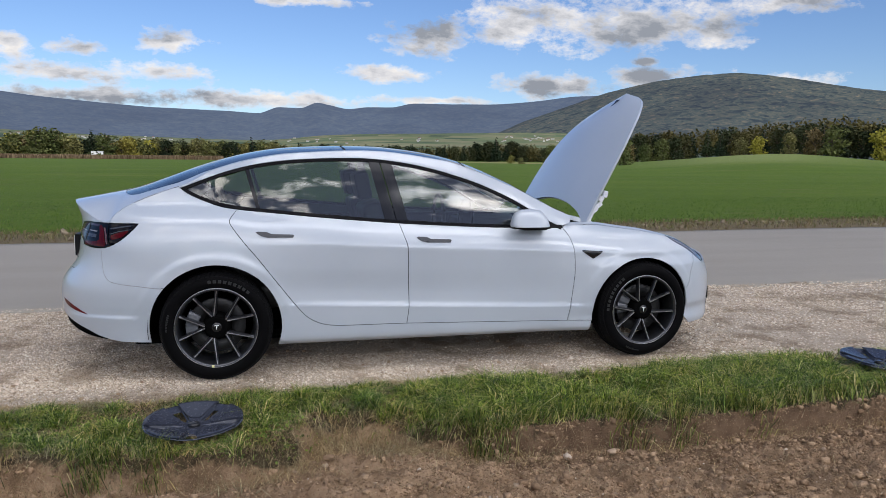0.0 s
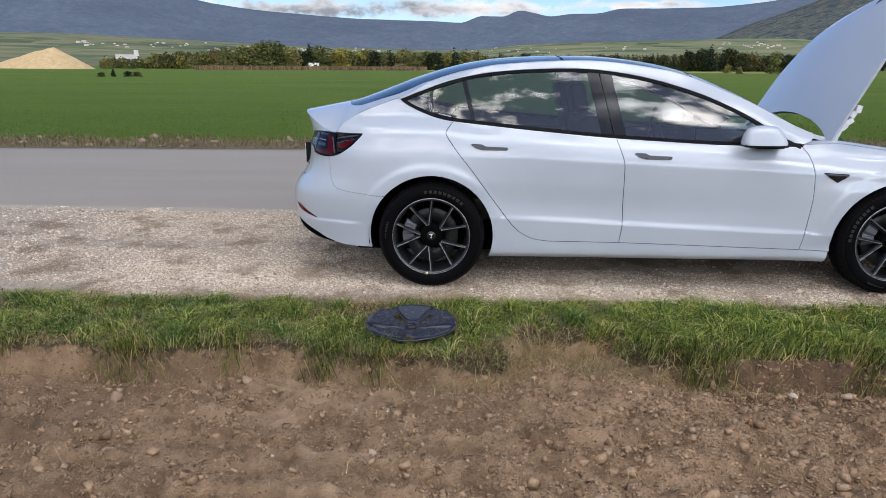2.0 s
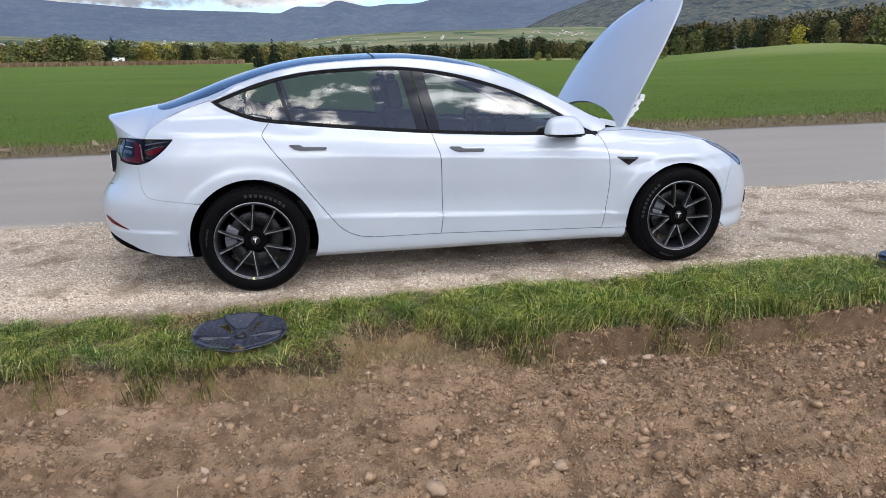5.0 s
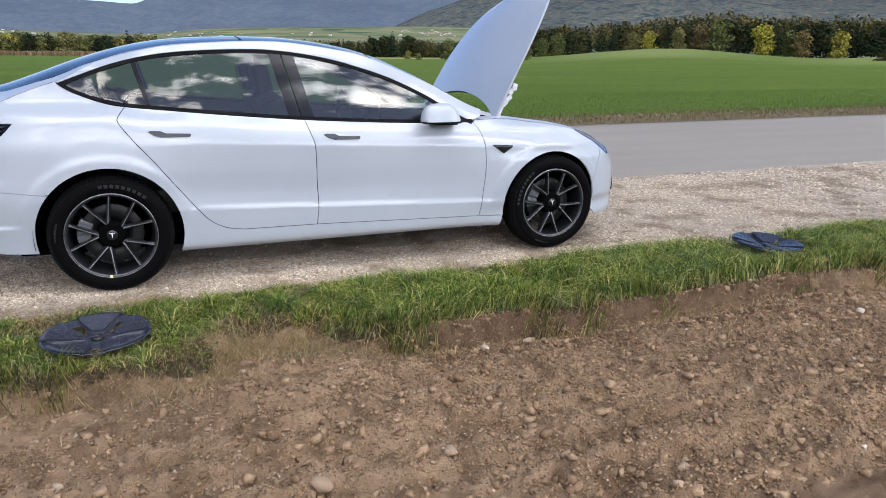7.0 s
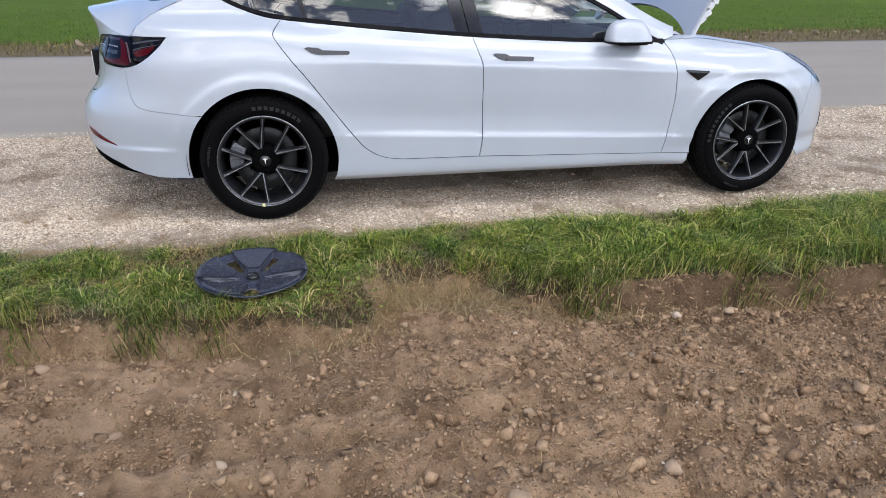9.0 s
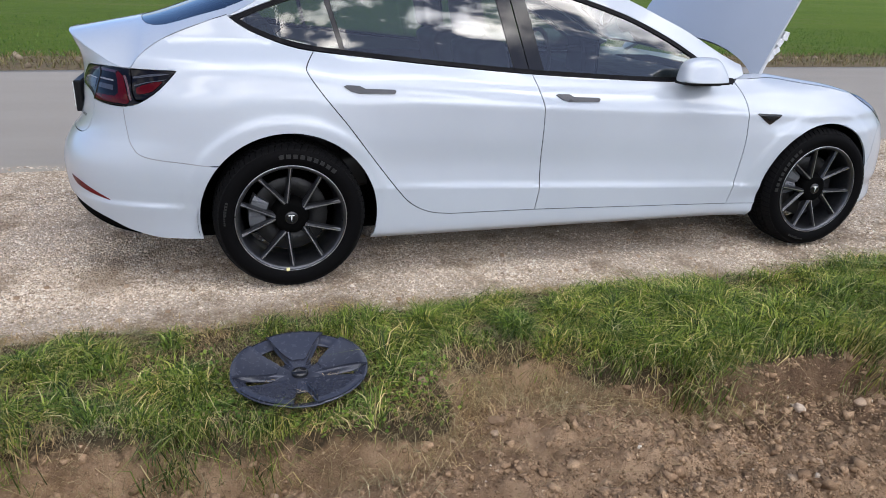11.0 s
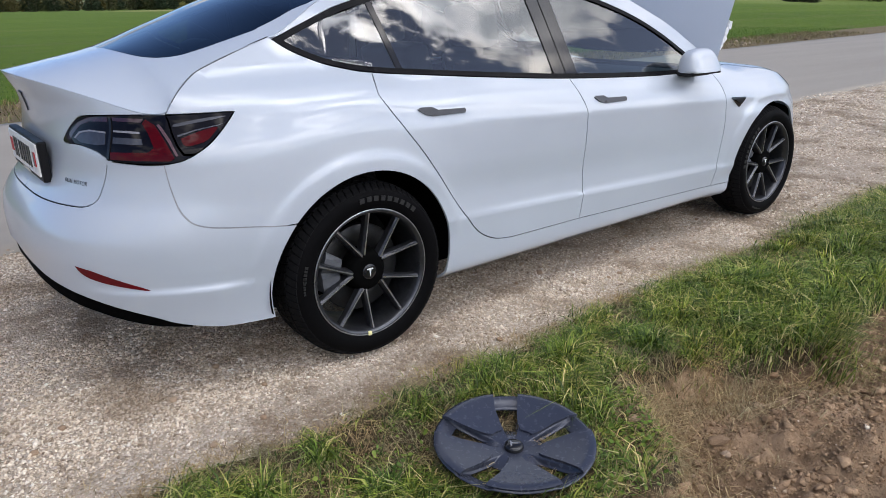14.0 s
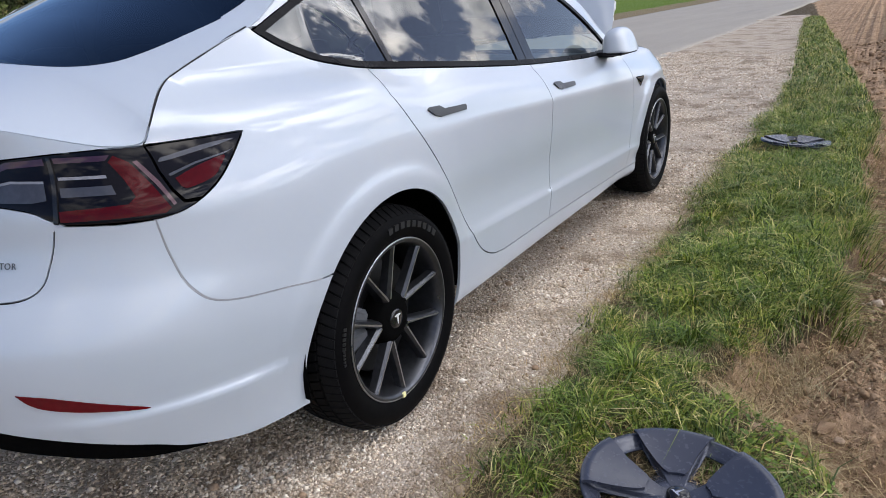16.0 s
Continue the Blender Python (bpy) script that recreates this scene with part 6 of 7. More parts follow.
    ws = np.vstack([[(0.235, 0.0), (0.215, -0.3)], [(x, -edge_y(x) + 0.021) for x in np.linspace(0.18, 0.90, 30)], [(0.97, -0.5), (1.04, -0.25), (1.06, 0.0)]])
    panel("windscreen", np.vstack([ws, ws[::-1][1:-1] * (1, -1)]), top, SIDE_GLASS, car, "clear windscreen", -0.001, 0.002, 0.05, 0.006)
    arch_tail = xz(arc(-1.437, HUB_Z, 0.386, 192, 139.5, 24))
    b = np.vstack([TRUNK_LOW[::-1], [(-2.2, 0.817)], xz(BUMPER_SEAM), arch_tail[::-1], BUMPER_LOW[::-1]])
    bumper = panel("rear_bumper", tailored(b), shell, PAINT, car, "white rear bumper", gap=0.002)
    d = np.vstack([[(P_TAIL, 0.455), (-2.609, 0.427), (-2.339, 0.385), (-2.164, 0.335), (-2.05, 0.285)], [(-2.05, 0.262), (-2.164, 0.275), (-2.339, 0.315), (-2.609, 0.355), (P_TAIL, 0.375)]])
    panel("diffuser", tailored(d), shell, MATT_BLACK, bumper, "black lower valance", -0.014, 0, 0.04, 0.03)
    for side in (1, -1):
        panel("rear_reflector", curve([(-2.372, 0.490), (-2.30, 0.478), (-2.20, 0.445), (-2.135, 0.418), (-2.20, 0.428), (-2.30, 0.448), (-2.345, 0.465), (-2.372, 0.490)])[:-1], shell, DARK_RED, bumper, "thin dark red bumper reflector", 0.002, 0, 0.02, 0.006, side)
    # nose
    fb = np.vstack([[(P_NOSE, 0.20), (2.2, 0.20)], xz([(1.86, 0.20), (1.795, 0.26)]), xz(arc(1.425, 0.325, 0.378, -2, 19, 10)), xz([(1.785, 0.462), (1.84, 0.60), (1.887, 0.705)]),
                    xz(curve([(1.95, 0.665), (2.0, 0.638), (2.035, 0.648)])), [(2.45, 0.69), (P_NOSE, 0.70)]])
    front = panel("front_bumper", nosed(fb), shell, PAINT, car, "white front bumper")
    panel("air_intake", nosed([(P_NOSE, 0.25), (2.3, 0.26), (2.22, 0.30), (2.35, 0.34), (P_NOSE, 0.345)]), shell, MATT_BLACK, front, "black lower air intake", 0.003, 0, 0.04, 0.02)
    for side in (1, -1):
        panel("fog_recess", [(2.10, 0.36), (2.16, 0.44), (2.19, 0.43), (2.17, 0.34)], shell, MATT_BLACK, front, "black corner intake", 0.003, 0, 0.02, 0.01, side)
    # dark seals in the panel joints
    def seam(pts, sd=1, r=0.0045, material=None, depth=0.0075):
        material = material or SEAL
        pts = pts[np.concatenate([[True], np.hypot(*np.diff(pts, axis=0).T) > 1e-4])]
        q = shell(pts[:, 0], pts[:, 1])
        e = 0.004
        nr = np.cross(shell(pts[:, 0] + e, pts[:, 1]) - shell(pts[:, 0] - e, pts[:, 1]), shell(pts[:, 0], pts[:, 1] + e) - shell(pts[:, 0], pts[:, 1] - e))
        q = q - depth * nr / np.linalg.norm(nr, axis=1, keepdims=True)
        q[:, 1] *= sd
        part("seal", tube_bm(q, r, 6), material, car)

    for sd in (1, -1):
        for line in (DOOR_REAR, DOOR_MID, DOOR_FRONT, TRUNK_SIDE, np.array([(x, np.interp(x, [-0.70, -0.258, 0.866], [0.312, 0.309, 0.279])) for x in np.linspace(-0.70, 0.866, 40)])):
            seam(xz(line), sd)
        seam(xz(BUMPER_SEAM), sd, 0.0045, SEAL_GREY, 0.0052)
    seam(tailored(TRUNK_LOW), r=0.004)
    # dark structure behind the panels
    keep = lambda p, z: np.hypot(p + 1.45, z - HUB_Z) > 0.43 and np.hypot(p - 1.43, z - HUB_Z) > 0.42 and (p > -1.8 or z > 0.47) and (p < 1.70 or 0.30 < z < 0.60)
    inner = lambda p, z: shell(p, z) * np.array([0.992, 0.972, 1.0])
    ps = np.concatenate([np.linspace(2 * P_TAIL + 0.9, XR, 70), np.linspace(XR, XF, 60)[1:], np.linspace(XF, 2 * P_NOSE - XF, 60)[1:]])
    smooth_sheet("inner_shell", inner, ps[ps > 2 * P_TAIL - XR], np.linspace(0.21, 0.80, 16), MATT_BLACK, car, keep)
    left_inner = lambda p, z: inner(p, z) * np.array([1, -1, 1])
    smooth_sheet("inner_shell", left_inner, np.linspace(XR, XF, 60), np.linspace(0.21, 0.80, 16), MATT_BLACK, car, keep)
    for side in (1, -1):
        fl = (lambda sd: lambda p, z: shell(p, z) * np.array([0.995, 0.975 * sd, 1.0]))(side)
        smooth_sheet("door_lining", fl, np.linspace(-2.05, 0.86, 40), np.linspace(0.78, 0.90, 4), MATT_BLACK, car)
    part("underbody", box_bm((-1.95, -0.66, 0.19), (1.9, 0.66, 0.26), 0.03), MATT_BLACK, car, "black underbody")
    part("floor_pan", box_bm((-1.0, -0.74, 0.26), (1.0, 0.74, 0.34), 0.01), SEAT, car, "dark cabin floor")
    part("parcel_shelf", box_bm((-1.95, -0.60, 0.92), (-1.30, 0.60, 0.95), 0.01), SEAT, car, "dark parcel shelf")
    part("dashboard", box_bm((0.42, -0.72, 0.72), (0.98, 0.72, 0.90), 0.05, 3), SEAT, car, "dark dashboard")
    part("touchscreen", box_bm((0.36, -0.19, 0.86), (0.38, 0.19, 1.06), 0.006), GLOSS_BLACK, car, "black centre screen")
    # steering wheel on the left
    ring = [Vector((0.24, 0.36 + 0.18 * math.cos(a), 0.90 + 0.18 * math.sin(a))) for a in np.linspace(0, 2 * math.pi, 30)]
    part("steering_wheel", tube_bm(ring, 0.015), SEAT, car, "black steering wheel", True)
    part("headlining", box_bm((-0.72, -0.50, 1.372), (-0.60, 0.50, 1.392), 0.006), SEAT, car, "dark roof cross beam")
    build_interior(car)
    # number plate with plain bars
    plate = part("plate_holder", box_bm((-2.352, -0.265, 0.713), (-2.322, 0.265, 0.855), 0.006), SATIN_BLACK, boot, "black number plate holder")
    part("number_plate", box_bm((-2.358, -0.250, 0.732), (-2.350, 0.250, 0.845), 0.003), PLATE_WHITE, plate, "white number plate with plain dark bars")
    for y0, y1, z0, z1, m in ((0.135, 0.165, 0.752, 0.825, PLATE_INK), (0.092, 0.120, 0.752, 0.825, PLATE_INK), (0.036, 0.058, 0.752, 0.825, PLATE_INK), (-0.010, 0.018, 0.752, 0.825, PLATE_INK),
                              (-0.055, -0.027, 0.752, 0.825, PLATE_INK), (-0.100, -0.072, 0.752, 0.825, PLATE_INK), (-0.143, -0.115, 0.752, 0.825, PLATE_INK), (0.190, 0.228, 0.765, 0.815, PLATE_RED), (-0.228, -0.212, 0.765, 0.815, PLATE_RED), (-0.211, -0.195, 0.765, 0.815, PLATE_INK)):
        part("plate_bar", box_bm((-2.3605, y0, z0), (-2.357, y1, z1)), m, plate)
    part("holder_bar", box_bm((-2.354, -0.06, 0.718), (-2.351, 0.08, 0.727)), CHROME, plate)
    # rear emblem and badge
    em = [(-0.040, 0.046), (-0.012, 0.052), (0.012, 0.052), (0.040, 0.046), (0.030, 0.034), (0.012, 0.036), (0.0, -0.050), (-0.012, 0.036), (-0.030, 0.034)]
    loop = np.array([(P_TAIL + 0.72 * a, 0.970 + 0.72 * b) for a, b in em])
    panel("emblem", loop, shell, BADGE, boot, "dark grey rear emblem", 0.005, 0, 0.02, 0.006, step=0.006)
    text = bpy.data.curves.new("badge", "FONT")
    text.body, text.size, text.extrude, text.space_character, text.align_x = "DUAL MOTOR", 0.0185, 0.0004, 1.12, "CENTER"
    tmp = new("badge_text", text)
    me = bpy.data.meshes.new_from_object(tmp.evaluated_get(bpy.context.evaluated_depsgraph_get()))
    bpy.data.objects.remove(tmp)
    me.name = "badge"
    pc, zc = -2.474, 0.737
    for v in me.vertices:
        q = shell(pc + v.co.x, zc + v.co.y)
        v.co = Vector(q) + Vector((-0.003 - v.co.z, 0, 0))
    me.materials.clear()
    me.materials.append(BADGE)
    badge = new("badge", me)
    badge.parent = boot
    tagged(badge, "small dark grey lettering")
    build_hood(car)
    for x in (-HUB_X, HUB_X):
        for side in (1, -1):
            build_wheel_meshes(car, x, side, "wheel")
    return car


PURPLE = mat_plain("dark_purple_lens", (0.035, 0.012, 0.022), 0.1, 0, 0.3)
BADGE = mat_plain("dark_grey_badge", (0.10, 0.105, 0.115), 0.35, 0.6)
SEAL_GREY = mat_plain("grey_seal", (0.30, 0.30, 0.31), 0.7)
SEAL = mat_plain("black_seal_rubber", (0.008, 0.008, 0.008), 0.8)
HANDLE = mat_plain("dark_grey_handle", (0.040, 0.041, 0.045), 0.32, 0.3)


def build_interior(car):
    """Two front seats and the rear bench with headrests."""
    def cushion(name, w, d, h, loc, tilt, parent, label):
        bm = box_bm((-d / 2, -w / 2, 0), (d / 2, w / 2, h), min(w, d, h) * 0.32, 3)
        bmesh.ops.transform(bm, matrix=Matrix.Translation(loc) @ Matrix.Rotation(tilt, 4, "Y"), verts=bm.verts[:])
        return part(name, bm, SEAT, parent, label, True)

    for y in (-0.37, 0.37):
        cushion("seat_cushion", 0.50, 0.52, 0.16, (-0.02, y, 0.42), -0.12, car, "black front seat cushion")
        cushion("seat_back", 0.48, 0.16, 0.60, (-0.26, y, 0.50), -0.30, car, "black front seat back")
        cushion("headrest", 0.28, 0.10, 0.19, (-0.47, y, 1.09), -0.22, car, "black headrest")
    cushion("rear_bench", 1.25, 0.52, 0.18, (-0.98, 0, 0.40), -0.15, car, "black rear bench")
    cushion("rear_backrest", 1.22, 0.16, 0.60, (-1.22, 0, 0.47), -0.42, car, "black rear backrest")
    for y in (-0.42, 0, 0.42):
        cushion("headrest", 0.26, 0.09, 0.14, (-1.47, y, 1.0), -0.3, car, "black rear headrest")


def build_hood(car):
    """The bonnet raised on its rear hinges, with its underside, and the dark bay below."""
    hood = new("bonnet")
    hood.parent = car
    tagged(hood, "raised white bonnet lid")
    length, foot = 1.185, Vector((1.04, 0, 0.925))
    ang = radians(55.5)
    along, out = Vector((math.cos(ang), 0, math.sin(ang))), Vector((-math.sin(ang), 0, math.cos(ang)))

    def half(u):
        w = np.clip((np.asarray(u, float) - 0.26) / 0.74, 0, 1)
        return (0.715 - 0.10 * np.asarray(u, float)) * np.clip(1 - w**2.5, 0, 1) ** 0.5 + 0.002

    def place(u, v, down=0.0):
        """u along the lid, v = -1..1 across."""
        u, v = np.asarray(u, float), np.asarray(v, float)
        h = half(u)
        back = 0.155 * np.clip(1 - (v / 0.93) ** 2, 0, 1) ** 0.75 * (1 - u) ** 3          # the screen's curve in the rear edge
        s = back + u * (length - 0.0)
        rise = 0.045 * (1 - v**2) + 0.05 * np.sin(np.pi * np.clip(u, 0, 1) * 0.9) - 0.045 * np.clip(u - 0.6, 0, 1) ** 2 / 0.16 - down
        w = np.array(foot)[None] + s[:, None] * np.array(along)[None] + rise[:, None] * np.array(out)[None]
        w[:, 1] = v * h
        return w

    nu, nv = 60, 40
    us = 1 - (1 - np.sin(np.linspace(0, math.pi / 2, nu))) ** 1.25
    vs = np.linspace(-1, 1, nv)
    uu, vv = np.meshgrid(us, vs, indexing="ij")
    faces = [(i * nv + j, (i + 1) * nv + j, (i + 1) * nv + j + 1, i * nv + j + 1) for i in range(nu - 1) for j in range(nv - 1)]
    outer = place(uu.ravel(), vv.ravel())
    ob = mesh_of("bonnet_skin", outer, [f[::-1] for f in faces], PAINT, hood, "white painted bonnet skin", True)
    inner = place(uu.ravel(), vv.ravel() * 0.985, 0.022 + 0.012 * (np.abs(vv.ravel()) < 0.8) * (uu.ravel() > 0.1) * (uu.ravel() < 0.9))
    mesh_of("bonnet_liner", inner, faces, UNDER_WHITE, hood, "white ribbed bonnet underside", True)
    # folded rim
    edge = [i * nv for i in range(nu)] + [(nu - 1) * nv + j for j in range(nv)] + [i * nv + nv - 1 for i in range(nu - 1, -1, -1)] + [j for j in range(nv - 1, -1, -1)]
    rv = np.vstack([outer[edge], inner[edge]])
    m = len(edge)
    mesh_of("bonnet_rim", rv, [(k, (k + 1) % m, m + (k + 1) % m, m + k) for k in range(m)], PAINT, hood, "", True)
    # emblem near the tip
    e = place(np.array([0.93, 0.93, 0.90, 0.865, 0.90]), np.array([-0.10, 0.10, 0.03, 0.0, -0.03]), -0.003)
    mesh_of("emblem", np.vstack([e, e + np.array(out) * 0.003]), [(0, 4, 3, 2, 1), (5, 6, 7, 8, 9)], LAMP_GREY, hood, "small grey emblem")
    # hinges with their knobbly white brackets
    for side in (-1, 1):
        for k in range(7):
            t = k / 6
            c = foot + along * (0.0 + 0.27 * t) - out * (0.020 + 0.006 * math.sin(k * 2.1))
            w = 0.020 + 0.008 * ((k * 37) % 5) / 5
            bm = box_bm((-w, -0.014, -0.017), (w, 0.014, 0.017), 0.005)
            bmesh.ops.transform(bm, matrix=Matrix.Translation(c + Vector((0.0, side * 0.672, 0))) @ Matrix.Rotation(-ang + 0.4 * math.sin(k * 5.0), 4, "Y"), verts=bm.verts[:])
            part("hinge_bracket", bm, UNDER_WHITE, hood, "white metal hinge bracket")
    # bay: tub, cowl and front beam
    part("front_tub", box_bm((1.02, -0.58, 0.50), (1.80, 0.58, 0.70), 0.05, 3), MATT_BLACK, car, "black storage tub under the bonnet")
    part("cowl_panel", box_bm((0.92, -0.62, 0.82), (1.22, 0.62, 0.905), 0.03, 3), MATT_BLACK, car, "black cowl panel")
    part("tub_lid", box_bm((1.30, -0.48, 0.69), (1.78, 0.48, 0.715), 0.01, 2), SATIN_BLACK, car, "black tub rim")
    part("seal", tube_bm([(1.04, -0.62, 0.895), (1.3, -0.61, 0.845), (1.6, -0.57, 0.78), (1.80, -0.48, 0.70), (1.95, -0.3, 0.65), (2.0, 0, 0.64), (1.95, 0.3, 0.65), (1.80, 0.48, 0.70), (1.6, 0.57, 0.78), (1.3, 0.61, 0.845), (1.04, 0.62, 0.895)], 0.012), RUBBER, car, "black rubber seal", True)


car = build_car()


# ---------------------------------------------------------------- wheel covers on the verge
def build_cover(loc, turn, tilt):
    cover = tagged(new("wheel_cover"), "dark blue-grey five-petal plastic wheel cover lying in the grass", "wheel cover", "wheel covers taken off")
    cover.matrix_basis = Matrix.Translation(loc) @ tilt @ Matrix.Rotation(radians(turn), 4, "Z")
    R = 0.238
    na, rs = 360, [0.028, 0.036, 0.05, 0.07, 0.085, 0.10, 0.12, 0.14, 0.16, 0.178, 0.19, 0.20, 0.215, 0.228, R]

    def dish(r):
        return 0.042 * (r / R) ** 1.6 - 0.010 * max(0, (r - 0.21) / 0.028) ** 2

    def trough(a):
        """1 in the slots, 0 under the petals."""
        d = abs(((math.degrees(a) + 36) % 72) - 36)
        return max(0.0, min(1.0, (15.0 - d) / 3.0))

    verts, faces = [], []
    for layer in (0.0, -0.004):
        for r in rs:
            for i in range(na):
                a = 2 * math.pi * i / na
                deep = 0.020 * trough(a) * min(1, max(0, (r - 0.06) / 0.03)) * min(1, max(0.15, (R - r) / 0.03))
                verts.append((math.cos(a) * r, math.sin(a) * r, dish(r) - 0.006 - deep + layer))
    nr, off = len(rs), len(rs) * na

    def hole(k, i):
        a = 2 * math.pi * (i + 0.5) / na
        d = abs(((math.degrees(a) + 36) % 72) - 36)
        rm = (rs[k] + rs[k + 1]) / 2
        return 0.094 < rm < 0.188 and d < 11.0

    for k in range(nr - 1):
        for i in range(na):
            if hole(k, i):
                continue
            j = (i + 1) % na
            faces.append((k * na + i, (k + 1) * na + i, (k + 1) * na + j, k * na + j))
            faces.append((off + k * na + j, off + (k + 1) * na + j, off + (k + 1) * na + i, off + k * na + i))
            for (k2, i2, e) in ((k, (i + 1) % na, (k * na + j, (k + 1) * na + j)), (k, (i - 1) % na, ((k + 1) * na + i, k * na + i))):
                if hole(k2, i2):
                    faces.append((e[0], e[1], off + e[1], off + e[0]))
            if k + 1 < nr - 1 and hole(k + 1, i):
                faces.append(((k + 1) * na + i, off + (k + 1) * na + i, off + (k + 1) * na + j, (k + 1) * na + j))
            if k > 0 and hole(k - 1, i):
                faces.append((k * na + j, off + k * na + j, off + k * na + i, k * na + i))
    for i in range(na):
        j = (i + 1) % na
        b = (nr - 1) * na
        faces.append((b + j, b + i, off + b + i, off + b + j))
    mesh_of("dish", verts, faces, COVER, cover, "", True)

    def disc(u, v):
        u, v = np.asarray(u, float), np.asarray(v, float)
        r = np.hypot(u, v)
        return np.stack([u, v, 0.042 * (r / R) ** 1.6 - 0.010 * np.maximum(0, (r - 0.21) / 0.028) ** 2], -1)

    for k in range(5):
        a0, a1 = 72 * k + 9.0, 72 * k + 63.0
        outer = [(math.cos(radians(a)) * R * 0.995, math.sin(radians(a)) * R * 0.995) for a in np.linspace(a0 + 0.5, a1 - 0.5, 26)]
        # one flank runs straight to the hub, the other swings in a curve
        flank_in = [(math.cos(radians(a1 - q)) * rr, math.sin(radians(a1 - q)) * rr) for q, rr in ((0.6, 0.17), (2.0, 0.125), (5.5, 0.095))]
        inner = [(math.cos(radians(a)) * 0.078, math.sin(radians(a)) * 0.078) for a in (a1 - 12, (a0 + a1) / 2, a0 + 12)]
        flank_out = [(math.cos(radians(a0 + q)) * rr, math.sin(radians(a0 + q)) * rr) for q, rr in ((7.5, 0.092), (6.0, 0.12), (5.0, 0.16), (2.6, 0.20))]
        panel("petal", np.array(outer + flank_in + inner + flank_out), disc, COVER, cover, "", 0.002, 0.0012, 0.012, 0.008, step=0.008)
    part("centre_cap", lathe_bm([(0.0, 0.012), (0.022, 0.0115), (0.027, 0.008), (0.029, 0.001), (0.029, -0.004)], 32, "Z"), GLOSS_BLACK, cover, "black centre cap", True)
    bm = bmesh.new()
    q = [(-0.015, 0.012), (0.015, 0.012), (0.010, 0.006), (0.004, 0.007), (0.0, -0.017), (-0.004, 0.007), (-0.010, 0.006)]
    bot, upv = [bm.verts.new((a, b, 0.0115)) for a, b in q], [bm.verts.new((a, b, 0.0135)) for a, b in q]
    bm.faces.new(upv)
    for i in range(7):
        bm.faces.new((bot[i], bot[(i + 1) % 7], upv[(i + 1) % 7], upv[i]))
    part("emblem", bm, CHROME, cover, "small silver emblem")
    return cover


build_cover((-1.50, -1.72, 0.040), 53, Matrix.Rotation(radians(2.0), 4, "X"))
build_cover((2.80, -1.56, 0.066), 10, Matrix.Rotation(radians(2.5), 4, "X") @ Matrix.Rotation(radians(2.0), 4, "Y"))


# ---------------------------------------------------------------- loose ground cover
def island_mat(name, stops, rough=0.9, bump=0.0, spec=0.3, mud=None):
    k = Mat(name, (0.3, 0.3, 0.3), rough, spec=spec)
    geo = k.n("ShaderNodeNewGeometry")
    base = k.ramp(geo.outputs["Random Per Island"], stops)
    grain = k.ramp(k.noise(180, 4, 0.6), [(0.3, 0.72), (0.7, 1.15)])
    tone = k.mix(1.0, base, grain, "MULTIPLY")
    if mud:
        tone = k.mix(k.ramp(k.noise(2.1, 6, 0.66), [(0.50, 0.0), (0.60, 0.6)]), tone, mud)
    k.color(tone)
    if bump:
        k.bump(k.noise(260, 4, 0.6), bump, 0.003)
    return k.m


CUBE = np.array([(x, y, z) for x in (-1, 1) for y in (-1, 1) for z in (-1, 1)], float)
CUBE_F = np.array([(0, 1, 3), (0, 3, 2), (4, 6, 7), (4, 7, 5), (0, 4, 5), (0, 5, 1), (2, 3, 7), (2, 7, 6), (0, 2, 6), (0, 6, 4), (1, 5, 7), (1, 7, 3)])
CHIP = np.array([(1.0, 0.1, 0), (-0.45, 0.9, -0.1), (-0.55, -0.85, 0.1), (0.15, 0.05, 0.95), (-0.1, 0.0, -0.9)])
CHIP_F = np.array([(0, 1, 3), (1, 2, 3), (2, 0, 3), (1, 0, 4), (2, 1, 4), (0, 2, 4)])
G = (1 + 5 ** 0.5) / 2
ICO = np.array([(-1, G, 0), (1, G, 0), (-1, -G, 0), (1, -G, 0), (0, -1, G), (0, 1, G), (0, -1, -G), (0, 1, -G), (G, 0, -1), (G, 0, 1), (-G, 0, -1), (-G, 0, 1)]) / 1.9
ICO_F = np.array([(0, 11, 5), (0, 5, 1), (0, 1, 7), (0, 7, 10), (0, 10, 11), (1, 5, 9), (5, 11, 4), (11, 10, 2), (10, 7, 6), (7, 1, 8), (3, 9, 4), (3, 4, 2), (3, 2, 6), (3, 6, 8), (3, 8, 9), (4, 9, 5), (2, 4, 11), (6, 2, 10), (8, 6, 7), (9, 8, 1)])


def scatter_lumps(name, pos, size, base, base_f, r, material, label, category, flat=0.7, jitter=0.3, sink=0.35):
    n = len(pos)
    v = base[None] * (1 + jitter * r.normal(size=(n, len(base), 3)))
    v = v * (size[:, None] * r.uniform(0.65, 1.3, (n, 3)) * np.array([1, 1, flat]))[:, None]
    a = r.uniform(0, 2 * np.pi, n)
    b = r.normal(size=n) * 0.35
    ca, sa, cb, sb = np.cos(a)[:, None], np.sin(a)[:, None], np.cos(b)[:, None], np.sin(b)[:, None]
    x, y, z = v[..., 0], v[..., 1], v[..., 2]
    y, z = y * cb - z * sb, y * sb + z * cb
    x, y = x * ca - y * sa, x * sa + y * ca
    v = np.stack([x, y, z + (size * flat * (1 - 2 * sink) * 0.5)[:, None]], -1) + pos[:, None]
    f = base_f[None] + (np.arange(n) * len(base))[:, None, None]
    ob = mesh_arrays(name, v.reshape(-1, 3), f.reshape(-1, base_f.shape[1]), [material])
    return tagged(ob, label, category, kind="stuff")


